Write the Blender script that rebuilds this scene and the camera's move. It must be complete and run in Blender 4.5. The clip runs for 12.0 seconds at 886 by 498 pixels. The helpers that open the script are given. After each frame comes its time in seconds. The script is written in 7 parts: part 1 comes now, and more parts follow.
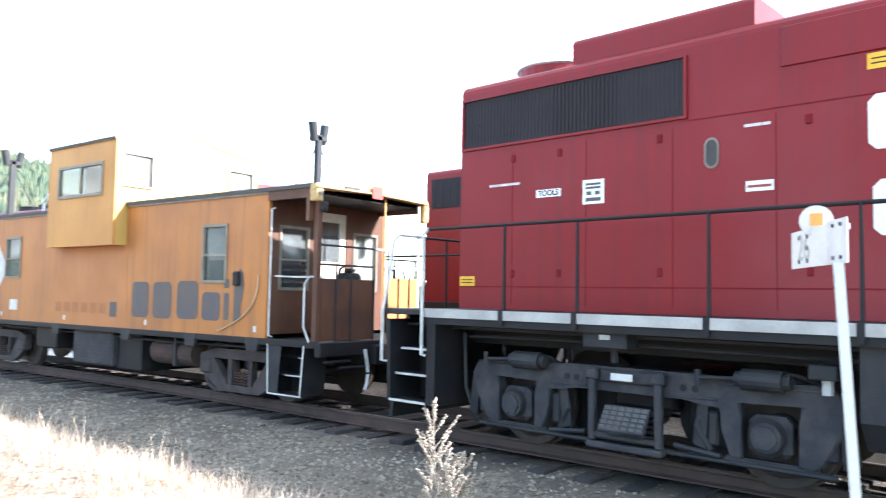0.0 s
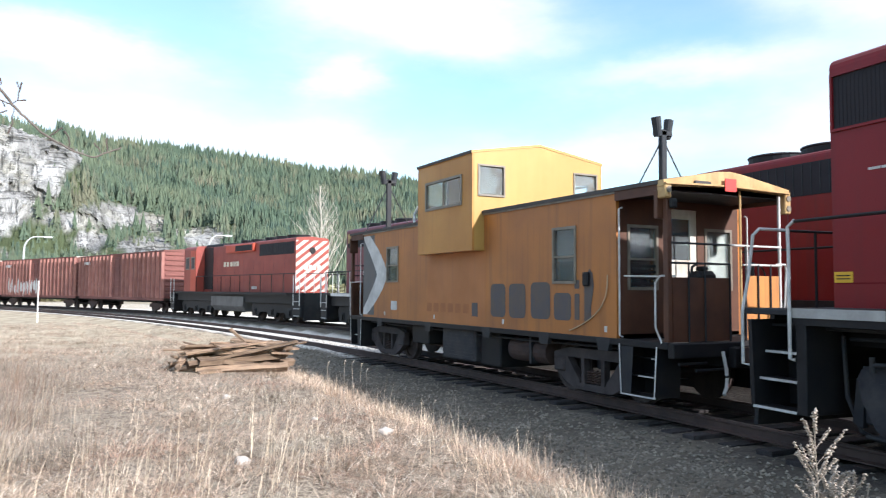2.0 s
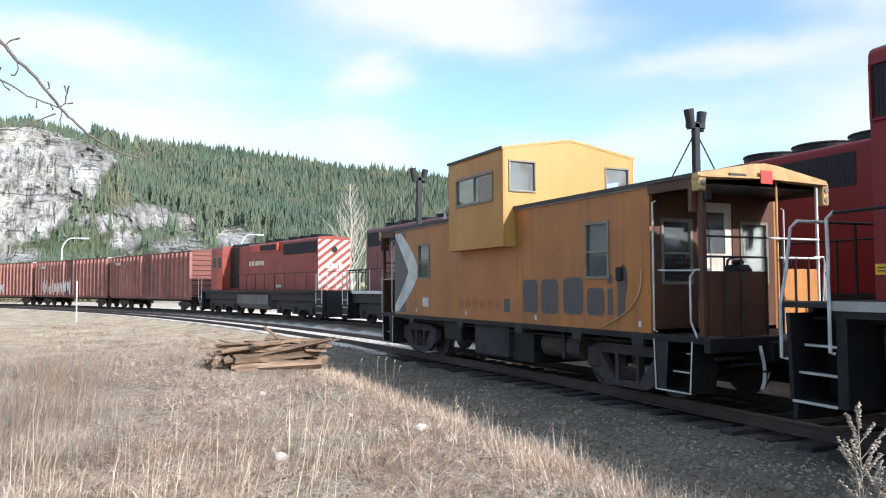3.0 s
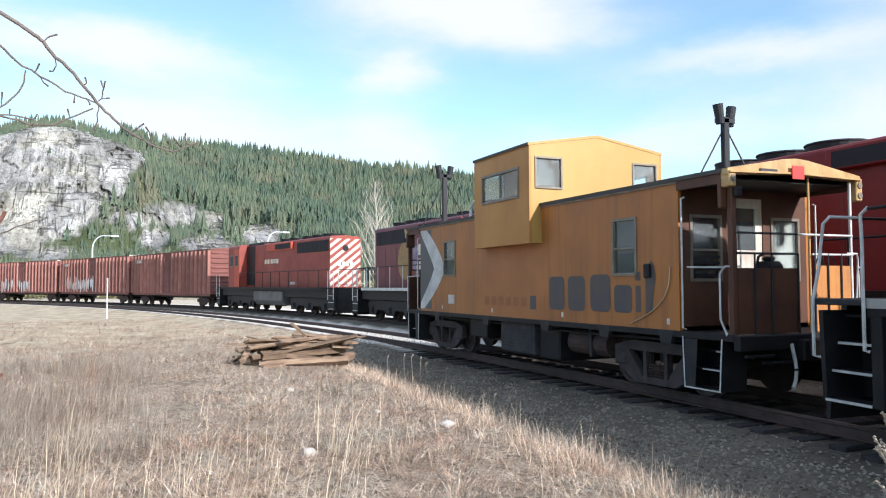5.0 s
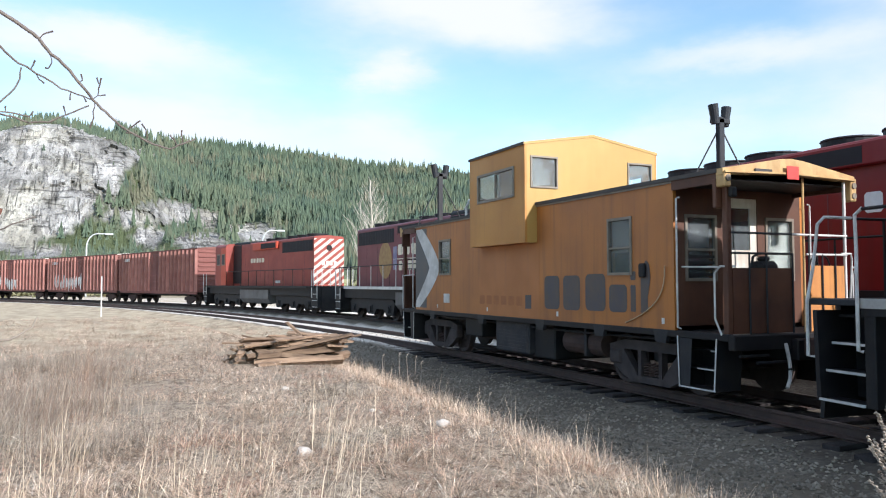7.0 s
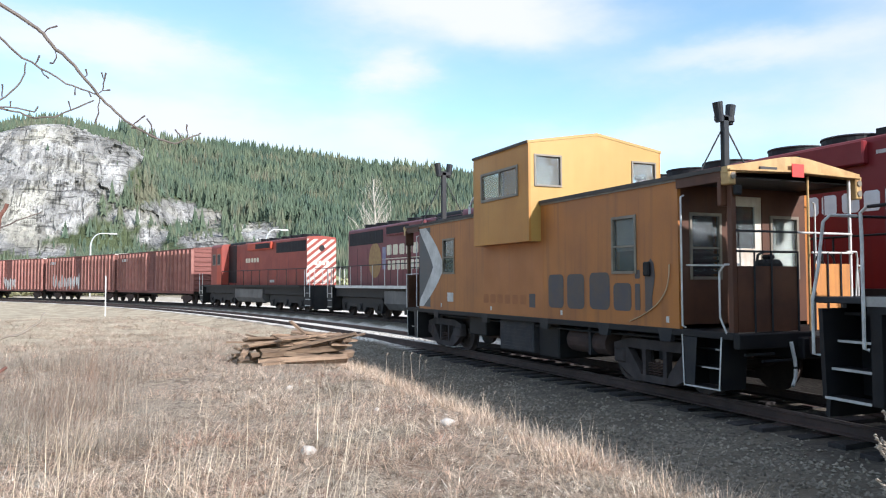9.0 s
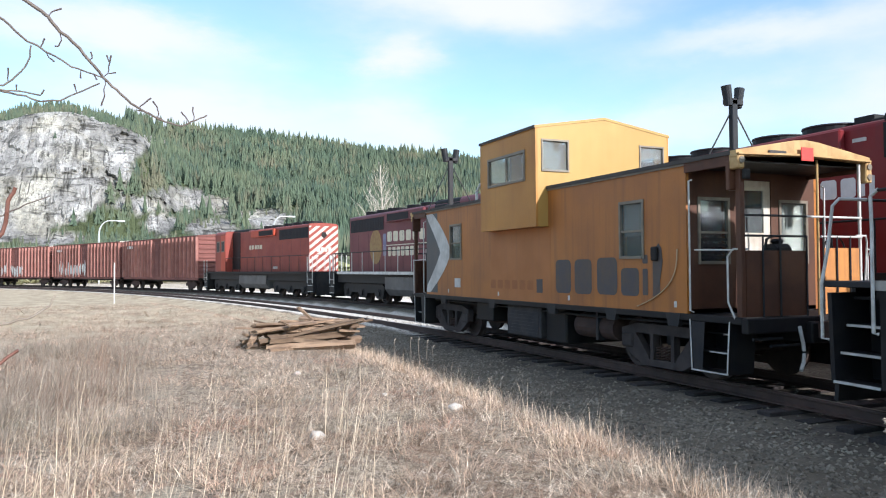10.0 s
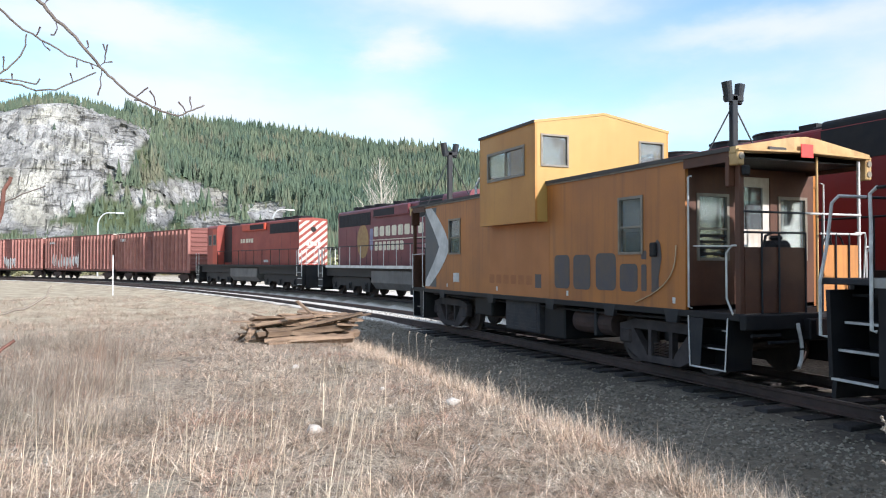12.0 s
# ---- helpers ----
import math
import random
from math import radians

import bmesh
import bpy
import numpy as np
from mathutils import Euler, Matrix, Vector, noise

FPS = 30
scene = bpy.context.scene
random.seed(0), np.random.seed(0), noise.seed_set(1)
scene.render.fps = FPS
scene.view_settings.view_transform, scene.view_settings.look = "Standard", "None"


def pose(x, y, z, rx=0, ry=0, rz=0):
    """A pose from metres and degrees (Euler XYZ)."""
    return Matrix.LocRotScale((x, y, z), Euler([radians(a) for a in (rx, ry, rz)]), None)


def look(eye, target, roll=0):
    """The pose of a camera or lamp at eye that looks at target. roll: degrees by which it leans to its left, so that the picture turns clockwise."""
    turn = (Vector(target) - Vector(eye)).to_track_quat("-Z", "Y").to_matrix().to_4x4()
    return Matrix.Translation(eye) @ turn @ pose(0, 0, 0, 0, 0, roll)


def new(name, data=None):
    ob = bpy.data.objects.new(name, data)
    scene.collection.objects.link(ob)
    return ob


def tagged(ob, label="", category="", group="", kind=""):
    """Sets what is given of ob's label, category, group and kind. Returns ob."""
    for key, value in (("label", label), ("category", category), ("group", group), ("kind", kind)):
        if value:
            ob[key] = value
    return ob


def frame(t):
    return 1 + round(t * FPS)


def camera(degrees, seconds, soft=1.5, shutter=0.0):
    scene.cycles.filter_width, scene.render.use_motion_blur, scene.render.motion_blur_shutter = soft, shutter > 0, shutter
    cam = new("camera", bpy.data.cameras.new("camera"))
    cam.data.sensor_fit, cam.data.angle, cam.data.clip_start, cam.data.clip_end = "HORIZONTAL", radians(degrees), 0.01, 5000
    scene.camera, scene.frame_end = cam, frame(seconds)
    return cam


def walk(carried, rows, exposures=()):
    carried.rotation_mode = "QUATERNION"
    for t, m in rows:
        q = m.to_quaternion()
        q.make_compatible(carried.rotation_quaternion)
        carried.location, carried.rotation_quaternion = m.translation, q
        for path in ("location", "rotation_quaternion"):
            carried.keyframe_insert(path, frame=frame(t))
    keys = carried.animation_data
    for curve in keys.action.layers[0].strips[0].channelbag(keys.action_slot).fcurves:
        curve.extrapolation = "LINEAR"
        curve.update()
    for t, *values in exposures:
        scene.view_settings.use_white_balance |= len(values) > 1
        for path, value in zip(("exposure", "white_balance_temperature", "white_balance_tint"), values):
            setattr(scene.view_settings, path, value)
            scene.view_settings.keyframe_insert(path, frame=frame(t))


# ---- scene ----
# camera
EYE = 1.69
cam = camera(60.6, 12.0, soft=1.1, shutter=0.3)
PATH = [
    (0.0, pose(0.122, -0.086, EYE - 0.007, 93.52, -1.04, -53.42)),
    (0.5, pose(0.102, -0.058, EYE - 0.002, 93.91, -0.71, -45.62)),
    (1.0, pose(0.106, -0.048, EYE + 0.010, 94.20, -0.38, -38.17)),
    (1.5, pose(0.097, -0.020, EYE - 0.001, 93.61, -0.26, -32.24)),
    (2.0, pose(0.056, -0.027, EYE + 0.010, 93.13, -0.30, -27.91)),
    (2.5, pose(0.022, -0.026, EYE + 0.007, 93.05, 0.20, -25.99)),
    (3.0, pose(0.019, -0.020, EYE + 0.005, 92.88, 0.24, -25.65)),
    (5.0, pose(-0.004, -0.004, EYE + 0.003, 92.67, 0.23, -23.79)),
    (5.5, pose(-0.000, -0.000, EYE - 0.000, 92.54, 0.03, -23.99)),
    (6.0, pose(0.011, 0.002, EYE + 0.006, 92.24, -0.00, -24.36)),
    (6.5, pose(0.009, -0.001, EYE + 0.009, 92.34, 0.36, -24.02)),
    (7.0, pose(-0.009, -0.004, EYE + 0.007, 92.58, 0.10, -24.16)),
    (9.0, pose(-0.013, 0.013, EYE + 0.003, 92.51, 0.19, -23.91)),
    (9.5, pose(-0.002, 0.021, EYE + 0.007, 91.80, 0.18, -23.79)),
    (10.0, pose(-0.010, 0.021, EYE - 0.001, 91.45, 0.40, -23.37)),
    (10.5, pose(-0.010, 0.026, EYE + 0.002, 91.17, 0.16, -23.14)),
    (11.0, pose(-0.007, 0.023, EYE + 0.011, 91.06, 0.18, -23.24)),
    (11.5, pose(-0.004, 0.029, EYE + 0.004, 91.11, 0.21, -23.14)),
    (12.0, pose(-0.000, 0.031, EYE + 0.002, 91.02, 0.02, -23.45)),
]
EXPOSURES = [(0.0, 2.1, 6400, 13), (0.5, 1.85, 6400, 13), (1.0, 1.43, 6400, 13), (1.5, 0.97, 6400, 13), (2.0, 0.64, 6400, 13), (2.5, 0.46, 6400, 13), (3.0, 0.42, 6400, 13), (12.0, 0.38, 6400, 13)]
walk(cam, PATH, EXPOSURES)

# ---- light ----
SUN_WAY = Vector((0.285, -0.825, 0.462)).normalized()      # towards the sun
world = bpy.data.worlds.new("world")
scene.world = world
world.use_nodes = True
wn, wl = world.node_tree.nodes, world.node_tree.links
wn.clear()
w_out = wn.new("ShaderNodeOutputWorld")
w_bg = wn.new("ShaderNodeBackground")
w_sky = wn.new("ShaderNodeTexSky")
w_sky.sky_type = 'NISHITA'
w_sky.sun_disc = False
w_sky.sun_elevation = math.asin(SUN_WAY.z)
w_sky.sun_rotation = math.atan2(SUN_WAY.x, SUN_WAY.y)
w_sky.altitude = 600
w_sky.dust_density = 1.0
w_sky.air_density = 1.0
w_geo = wn.new("ShaderNodeTexCoord")
w_sep = wn.new("ShaderNodeSeparateXYZ")
wl.new(w_geo.outputs["Generated"], w_sep.inputs[0])


def w_math(op, a, c=0.0, e=0.0):
    """One arithmetic node of the sky; a, c and e are sockets or numbers."""
    nd = wn.new("ShaderNodeMath")
    nd.operation = op
    for k, v in enumerate((a, c, e)):
        if isinstance(v, (int, float)):
            nd.inputs[k].default_value = v
        else:
            wl.new(v, nd.inputs[k])
    return nd.outputs[0]


# bearing and height in degrees, both stirred by noise so that the clouds fray
w_no = wn.new("ShaderNodeTexNoise")
w_no.inputs["Scale"].default_value, w_no.inputs["Detail"].default_value, w_no.inputs["Roughness"].default_value = 4.0, 8, 0.58
w_str = wn.new("ShaderNodeMapping")
w_str.inputs["Scale"].default_value = (1.0, 1.0, 2.6)
wl.new(w_geo.outputs["Generated"], w_str.inputs[0])
wl.new(w_str.outputs[0], w_no.inputs["Vector"])
w_stir = wn.new("ShaderNodeSeparateColor")
wl.new(w_no.outputs["Color"], w_stir.inputs[0])
w_az = w_math('MULTIPLY', w_math('ARCTAN2', w_sep.outputs[0], w_sep.outputs[1]), 57.3)
w_el = w_math('MULTIPLY', w_math('ARCSINE', w_sep.outputs[2]), 57.3)
w_az = w_math('MULTIPLY_ADD', w_math('SUBTRACT', w_stir.outputs[0], 0.5), 16.0, w_az)
w_el = w_math('MULTIPLY_ADD', w_math('SUBTRACT', w_stir.outputs[1], 0.5), 7.0, w_el)
# cloud banks: bearing, height, half widths, slope, density
BANKS = [(0.0, 16.3, 10.0, 1.7, -0.16, 0.80), (27.0, 20.3, 12.0, 3.6, -0.10, 1.0), (18.5, 15.8, 3.0, 1.4, -0.1, 0.7),
         (5.0, 11.4, 11.0, 2.0, -0.05, 0.80), (20.0, 11.2, 4.5, 2.3, 0.0, 0.55), (45.0, 15.2, 11.0, 1.6, 0.08, 0.60),
         (38.0, 10.6, 10.0, 1.9, 0.04, 0.60), (60.0, 10.0, 12.0, 5.0, 0.0, 0.8), (64.0, 22.0, 13.0, 5.0, 0.0, 0.9)]
w_sum = None
for az0, el0, ra, re, slope, dens in BANKS:
    dx = w_math('MULTIPLY', w_math('SUBTRACT', w_az, az0), 1.0 / ra)
    tilt = w_math('MULTIPLY_ADD', w_math('SUBTRACT', w_az, az0), -slope, w_math('SUBTRACT', w_el, el0))
    dy = w_math('MULTIPLY', tilt, 1.0 / re)
    d2 = w_math('MULTIPLY_ADD', dx, dx, w_math('MULTIPLY', dy, dy))
    g = w_math('MULTIPLY', w_math('POWER', 2.718, w_math('MULTIPLY', d2, -1.0)), dens)
    w_sum = g if w_sum is None else w_math('ADD', w_sum, g)
# a thin broken veil everywhere else
w_veil = wn.new("ShaderNodeTexNoise")
w_veil.inputs["Scale"].default_value, w_veil.inputs["Detail"].default_value, w_veil.inputs["Roughness"].default_value = 2.2, 7, 0.6
wl.new(w_str.outputs[0], w_veil.inputs["Vector"])
w_sum = w_math('ADD', w_sum, w_math('MULTIPLY', w_math('SUBTRACT', w_veil.outputs["Fac"], 0.36), 0.9))
w_high = wn.new("ShaderNodeMapRange")                    # the cover closes overhead
w_high.inputs[1].default_value, w_high.inputs[2].default_value, w_high.inputs[4].default_value = 23.0, 38.0, 0.45
wl.new(w_el, w_high.inputs[0])
w_sum = w_math('ADD', w_sum, w_high.outputs[0])
w_ramp = wn.new("ShaderNodeMapRange")
w_ramp.interpolation_type = 'SMOOTHSTEP'
w_ramp.inputs[1].default_value, w_ramp.inputs[2].default_value, w_ramp.inputs[3].default_value, w_ramp.inputs[4].default_value = 0.06, 1.0, 0.03, 0.95
wl.new(w_sum, w_ramp.inputs[0])
w_mix = wn.new("ShaderNodeMix"); w_mix.data_type = 'RGBA'
w_mix.inputs[7].default_value = (7.1, 7.4, 8.05, 1)
w_gain = wn.new("ShaderNodeVectorMath"); w_gain.operation = 'MULTIPLY'; w_gain.inputs[1].default_value = (1.62, 1.95, 1.88)
wl.new(w_sky.outputs[0], w_gain.inputs[0])
wl.new(w_ramp.outputs[0], w_mix.inputs[0]); wl.new(w_gain.outputs[0], w_mix.inputs[6])
wl.new(w_mix.outputs[2], w_bg.inputs[0])
w_bg.inputs[1].default_value = 0.105
wl.new(w_bg.outputs[0], w_out.inputs[0])

sun = new("sun", bpy.data.lights.new("sun", 'SUN'))
sun.data.energy, sun.data.angle, sun.data.color = 5.0, radians(0.6), (1.0, 0.97, 0.95)
sun.matrix_world = look((0, 0, 60), Vector((0, 0, 60)) - SUN_WAY)


# ---- materials ----
def mat(name, base, rough=0.7, metal=0.0, second=None, scale=3.0, amount=0.5, fine=60.0, bump=0.0, bump_scale=40.0,
        streak=None, streak_amount=0.0, spec=0.5, stretch=(1, 1, 1), vary=0.0, island=0.0, patches=()):
    """A surface with two scales of variation, optional run-down streaks and relief."""
    m = bpy.data.materials.new(name)
    m.use_nodes = True
    n, l = m.node_tree.nodes, m.node_tree.links
    b = n["Principled BSDF"]
    b.inputs["Metallic"].default_value = metal
    b.inputs["Specular IOR Level"].default_value = spec
    tc = n.new("ShaderNodeTexCoord")
    mp = n.new("ShaderNodeMapping"); mp.inputs["Scale"].default_value = stretch
    l.new(tc.outputs["Object"], mp.inputs[0])
    n1 = n.new("ShaderNodeTexNoise"); n1.inputs["Scale"].default_value = scale; n1.inputs["Detail"].default_value = 6
    n2 = n.new("ShaderNodeTexNoise"); n2.inputs["Scale"].default_value = fine; n2.inputs["Detail"].default_value = 3
    l.new(mp.outputs[0], n1.inputs["Vector"]); l.new(mp.outputs[0], n2.inputs["Vector"])
    r1 = n.new("ShaderNodeMapRange"); r1.inputs[1].default_value = 0.38; r1.inputs[2].default_value = 0.66; r1.inputs[4].default_value = amount
    l.new(n1.outputs["Fac"], r1.inputs[0])
    second = second or tuple(0.7 * c for c in base)
    mx = n.new("ShaderNodeMix"); mx.data_type = 'RGBA'
    mx.inputs[6].default_value = (*base, 1); mx.inputs[7].default_value = (*second, 1)
    l.new(r1.outputs[0], mx.inputs[0])
    col = mx.outputs[2]
    if streak:
        ms = n.new("ShaderNodeMapping"); ms.inputs["Scale"].default_value = (5.0, 5.0, 0.25)
        l.new(tc.outputs["Object"], ms.inputs[0])
        n3 = n.new("ShaderNodeTexNoise"); n3.inputs["Scale"].default_value = 1.6; n3.inputs["Detail"].default_value = 5
        l.new(ms.outputs[0], n3.inputs["Vector"])
        r3 = n.new("ShaderNodeMapRange"); r3.inputs[1].default_value = 0.5; r3.inputs[2].default_value = 0.72; r3.inputs[4].default_value = streak_amount
        l.new(n3.outputs["Fac"], r3.inputs[0])
        m3 = n.new("ShaderNodeMix"); m3.data_type = 'RGBA'; m3.inputs[7].default_value = (*streak, 1)
        l.new(r3.outputs[0], m3.inputs[0]); l.new(col, m3.inputs[6])
        col = m3.outputs[2]
    for k, (tint, size, lo, hi) in enumerate(patches):
        mq = n.new("ShaderNodeMapping"); mq.inputs["Location"].default_value = (13.7 * (k + 1), 5.1 * k, 0)
        l.new(tc.outputs["Object"], mq.inputs[0])
        nq = n.new("ShaderNodeTexNoise"); nq.inputs["Scale"].default_value = size; nq.inputs["Detail"].default_value = 5
        l.new(mq.outputs[0], nq.inputs["Vector"])
        rq = n.new("ShaderNodeMapRange"); rq.inputs[1].default_value = lo; rq.inputs[2].default_value = hi; rq.inputs[4].default_value = 0.85
        l.new(nq.outputs["Fac"], rq.inputs[0])
        mq2 = n.new("ShaderNodeMix"); mq2.data_type = 'RGBA'; mq2.inputs[7].default_value = (*tint, 1)
        l.new(rq.outputs[0], mq2.inputs[0]); l.new(col, mq2.inputs[6])
        col = mq2.outputs[2]
    # fine grain on the value
    r2 = n.new("ShaderNodeMapRange"); r2.inputs[3].default_value = 0.86; r2.inputs[4].default_value = 1.14
    l.new(n2.outputs["Fac"], r2.inputs[0])
    val = r2.outputs[0]
    for amt, node, sock in ((vary, "ShaderNodeObjectInfo", "Random"), (island, "ShaderNodeNewGeometry", "Random Per Island")):
        if amt:
            oi = n.new(node)
            rr = n.new("ShaderNodeMapRange"); rr.inputs[3].default_value = 1 - amt; rr.inputs[4].default_value = 1 + amt
            l.new(oi.outputs[sock], rr.inputs[0])
            mm = n.new("ShaderNodeMath"); mm.operation = 'MULTIPLY'
            l.new(val, mm.inputs[0]); l.new(rr.outputs[0], mm.inputs[1])
            val = mm.outputs[0]
    mv = n.new("ShaderNodeVectorMath"); mv.operation = 'SCALE'
    l.new(col, mv.inputs[0]); l.new(val, mv.inputs["Scale"])
    l.new(mv.outputs[0], b.inputs["Base Color"])
    rg = n.new("ShaderNodeMapRange"); rg.inputs[3].default_value = max(0.03, rough - 0.12); rg.inputs[4].default_value = min(1, rough + 0.12)
    l.new(n1.outputs["Fac"], rg.inputs[0]); l.new(rg.outputs[0], b.inputs["Roughness"])
    if bump:
        nb = n.new("ShaderNodeTexNoise"); nb.inputs["Scale"].default_value = bump_scale; nb.inputs["Detail"].default_value = 5
        l.new(mp.outputs[0], nb.inputs["Vector"])
        bp = n.new("ShaderNodeBump"); bp.inputs["Strength"].default_value = bump; bp.inputs["Distance"].default_value = 0.02
        l.new(nb.outputs["Fac"], bp.inputs["Height"]); l.new(bp.outputs[0], b.inputs["Normal"])
    return m


# Cupola paint toned for its shaded side; YELLOW is the sunlit copy.
CUPSIDE = mat("shaded_side_ochre_paint", (0.47, 0.215, 0.040), 0.5, second=(0.38, 0.165, 0.036), scale=1.0, amount=0.7, streak=(0.30, 0.12, 0.035), streak_amount=0.35)
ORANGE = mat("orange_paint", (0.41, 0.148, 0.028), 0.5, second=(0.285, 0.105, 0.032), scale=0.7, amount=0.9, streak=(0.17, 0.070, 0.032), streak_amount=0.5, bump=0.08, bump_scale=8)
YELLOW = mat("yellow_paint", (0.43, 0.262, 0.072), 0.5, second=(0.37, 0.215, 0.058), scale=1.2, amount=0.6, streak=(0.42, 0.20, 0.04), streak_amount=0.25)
PATCH = mat("faded_patch_paint", (0.41, 0.155, 0.045), 0.6, second=(0.33, 0.125, 0.04), scale=1.5, amount=0.6, streak=(0.3, 0.12, 0.05), streak_amount=0.4)
# Rusty orange with the porch's shade put into the colour.
RUST_SHADED = mat("shaded_rusty_orange_paint", (0.098, 0.036, 0.017), 0.65, second=(0.052, 0.020, 0.012), scale=1.8, amount=0.75, streak=(0.06, 0.027, 0.018), streak_amount=0.6)
ROOFBLACK = mat("tarred_roof", (0.055, 0.05, 0.048), 0.85, second=(0.10, 0.09, 0.085), scale=2.0, amount=0.6, bump=0.2)
BLACK = mat("grimy_black_paint", (0.010, 0.010, 0.013), 0.55, second=(0.024, 0.022, 0.021), scale=4.0, amount=0.6, bump=0.1, spec=0.25)
DARKGREY = mat("dusty_dark_steel", (0.019, 0.021, 0.027), 0.55, second=(0.042, 0.039, 0.038), scale=3.0, amount=0.7, bump=0.15, spec=0.25)
TRUCKGREY = mat("dusty_grey_cast_steel", (0.027, 0.028, 0.036), 0.6, second=(0.066, 0.060, 0.061), scale=4.5, amount=0.8, bump=0.35, bump_scale=18, spec=0.25)
BROWNSTEEL = mat("rusty_brown_steel", (0.062, 0.034, 0.028), 0.85, second=(0.034, 0.021, 0.020), scale=4.0, amount=0.7, bump=0.25)
WHEELRUST = mat("rusted_wheel_steel", (0.070, 0.050, 0.046), 0.75, metal=0.2, second=(0.036, 0.029, 0.028), scale=5.0, amount=0.7)
SEAM = mat("dark_panel_seam", (0.16, 0.012, 0.017), 0.7, spec=0.1)
RED = mat("red_engine_paint", (0.195, 0.0090, 0.0120), 0.40, second=(0.158, 0.0088, 0.0115), scale=0.8, amount=0.6, streak=(0.12, 0.014, 0.016), streak_amount=0.5, spec=0.28, patches=(((0.195, 0.025, 0.030), 0.45, 0.50, 0.64),))
RED2 = mat("weathered_red_paint", (0.27, 0.040, 0.026), 0.5, second=(0.19, 0.030, 0.022), scale=1.0, amount=0.7, streak=(0.2, 0.04, 0.03), streak_amount=0.45)
# Brighter copy of the weathered red, with sunlight in the colour.
REDORANGE = mat("bright_red_lit_paint", (0.46, 0.06, 0.026), 0.45, second=(0.38, 0.05, 0.024), scale=1.0, amount=0.6)
MAROON = mat("maroon_engine_paint", (0.15, 0.024, 0.034), 0.45, second=(0.115, 0.020, 0.030), scale=1.0, amount=0.6, streak=(0.11, 0.03, 0.03), streak_amount=0.3)
# Lighter copy of the car red: light catching the ribs, put into colour.
BOXRIB = mat("lit_rib_paint", (0.33, 0.150, 0.125), 0.8, second=(0.25, 0.100, 0.082), scale=1.5, amount=0.8, streak=(0.15, 0.06, 0.05), streak_amount=0.5, vary=0.2)
BOXRED = mat("oxide_red_car_paint", (0.20, 0.072, 0.060), 0.75, second=(0.135, 0.050, 0.043), scale=0.7, amount=0.8, streak=(0.13, 0.05, 0.04), streak_amount=0.5, vary=0.12)
ROOFPALE = mat("galvanised_roof", (0.55, 0.50, 0.46), 0.6, second=(0.42, 0.33, 0.28), scale=1.5, amount=0.7)
RAILWHITE = mat("scuffed_white_rail_paint", (0.56, 0.56, 0.56), 0.5, second=(0.36, 0.35, 0.34), scale=6.0, amount=0.8, fine=30)
WHITE = mat("white_paint", (0.74, 0.74, 0.74), 0.5, second=(0.60, 0.60, 0.60), scale=5.0, amount=0.6)
SIGNWHITE = mat("weathered_sign_face", (0.60, 0.60, 0.58), 0.45, second=(0.52, 0.51, 0.49), scale=6.0, amount=0.6)
DIRTYWHITE = mat("worn_white_paint", (0.58, 0.57, 0.56), 0.6, second=(0.40, 0.39, 0.38), scale=4.0, amount=0.8, fine=30)
CREAM = mat("cream_lettering", (0.66, 0.60, 0.48), 0.55, second=(0.5, 0.44, 0.34), scale=4.0, amount=0.5)
GOLD = mat("gold_shield_paint", (0.30, 0.18, 0.06), 0.5, second=(0.22, 0.11, 0.05), scale=5.0, amount=0.6)
LETTERGREY = mat("faded_black_lettering", (0.070, 0.062, 0.070), 0.6, second=(0.12, 0.085, 0.06), scale=4.0, amount=0.6)
MULTIGREY = mat("faded_black_panel", (0.085, 0.085, 0.09), 0.6, second=(0.14, 0.12, 0.11), scale=2.0, amount=0.6)
GRILLE = mat("dark_grille", (0.024, 0.021, 0.025), 0.7, second=(0.036, 0.032, 0.037), scale=3.0, amount=0.5, spec=0.2)
TANKGREY = mat("grey_tank_paint", (0.10, 0.10, 0.105), 0.5, second=(0.065, 0.062, 0.062), scale=1.5, amount=0.7, streak=(0.05, 0.045, 0.04), streak_amount=0.5)
PALEWEED = mat("pale_seed_head", (0.42, 0.37, 0.315), 0.9, second=(0.25, 0.21, 0.175), scale=6.0, amount=0.7, island=0.3, spec=0.15)
LITTER = mat("bleached_litter", (0.66, 0.62, 0.55), 0.9, second=(0.45, 0.40, 0.34), scale=2.0, amount=0.6, island=0.35, spec=0.15)
SIGNINK = mat("faded_sign_ink", (0.30, 0.32, 0.30), 0.7, second=(0.45, 0.46, 0.44), scale=12.0, amount=0.7)
FRAMEGREY = mat("aluminium_frame", (0.22, 0.19, 0.155), 0.5, metal=0.3, second=(0.14, 0.115, 0.09), scale=6.0, amount=0.6)
BLIND = mat("window_blind", (0.36, 0.35, 0.30), 0.8, second=(0.28, 0.27, 0.24), scale=3.0, amount=0.5)
# Near-black that stands for the darkness of rooms behind windows.
PANEDARK = mat("unlit_room_dark", (0.035, 0.035, 0.04), 0.6)
SIGNYELLOW = mat("yellow_sticker", (0.75, 0.42, 0.02), 0.5)
SIGNRED = mat("red_flag_plate", (0.70, 0.06, 0.05), 0.55)
SIGNORANGE = mat("orange_reflector", (0.8, 0.26, 0.05), 0.4)
HOSE = mat("pale_hose", (0.50, 0.36, 0.22), 0.6)
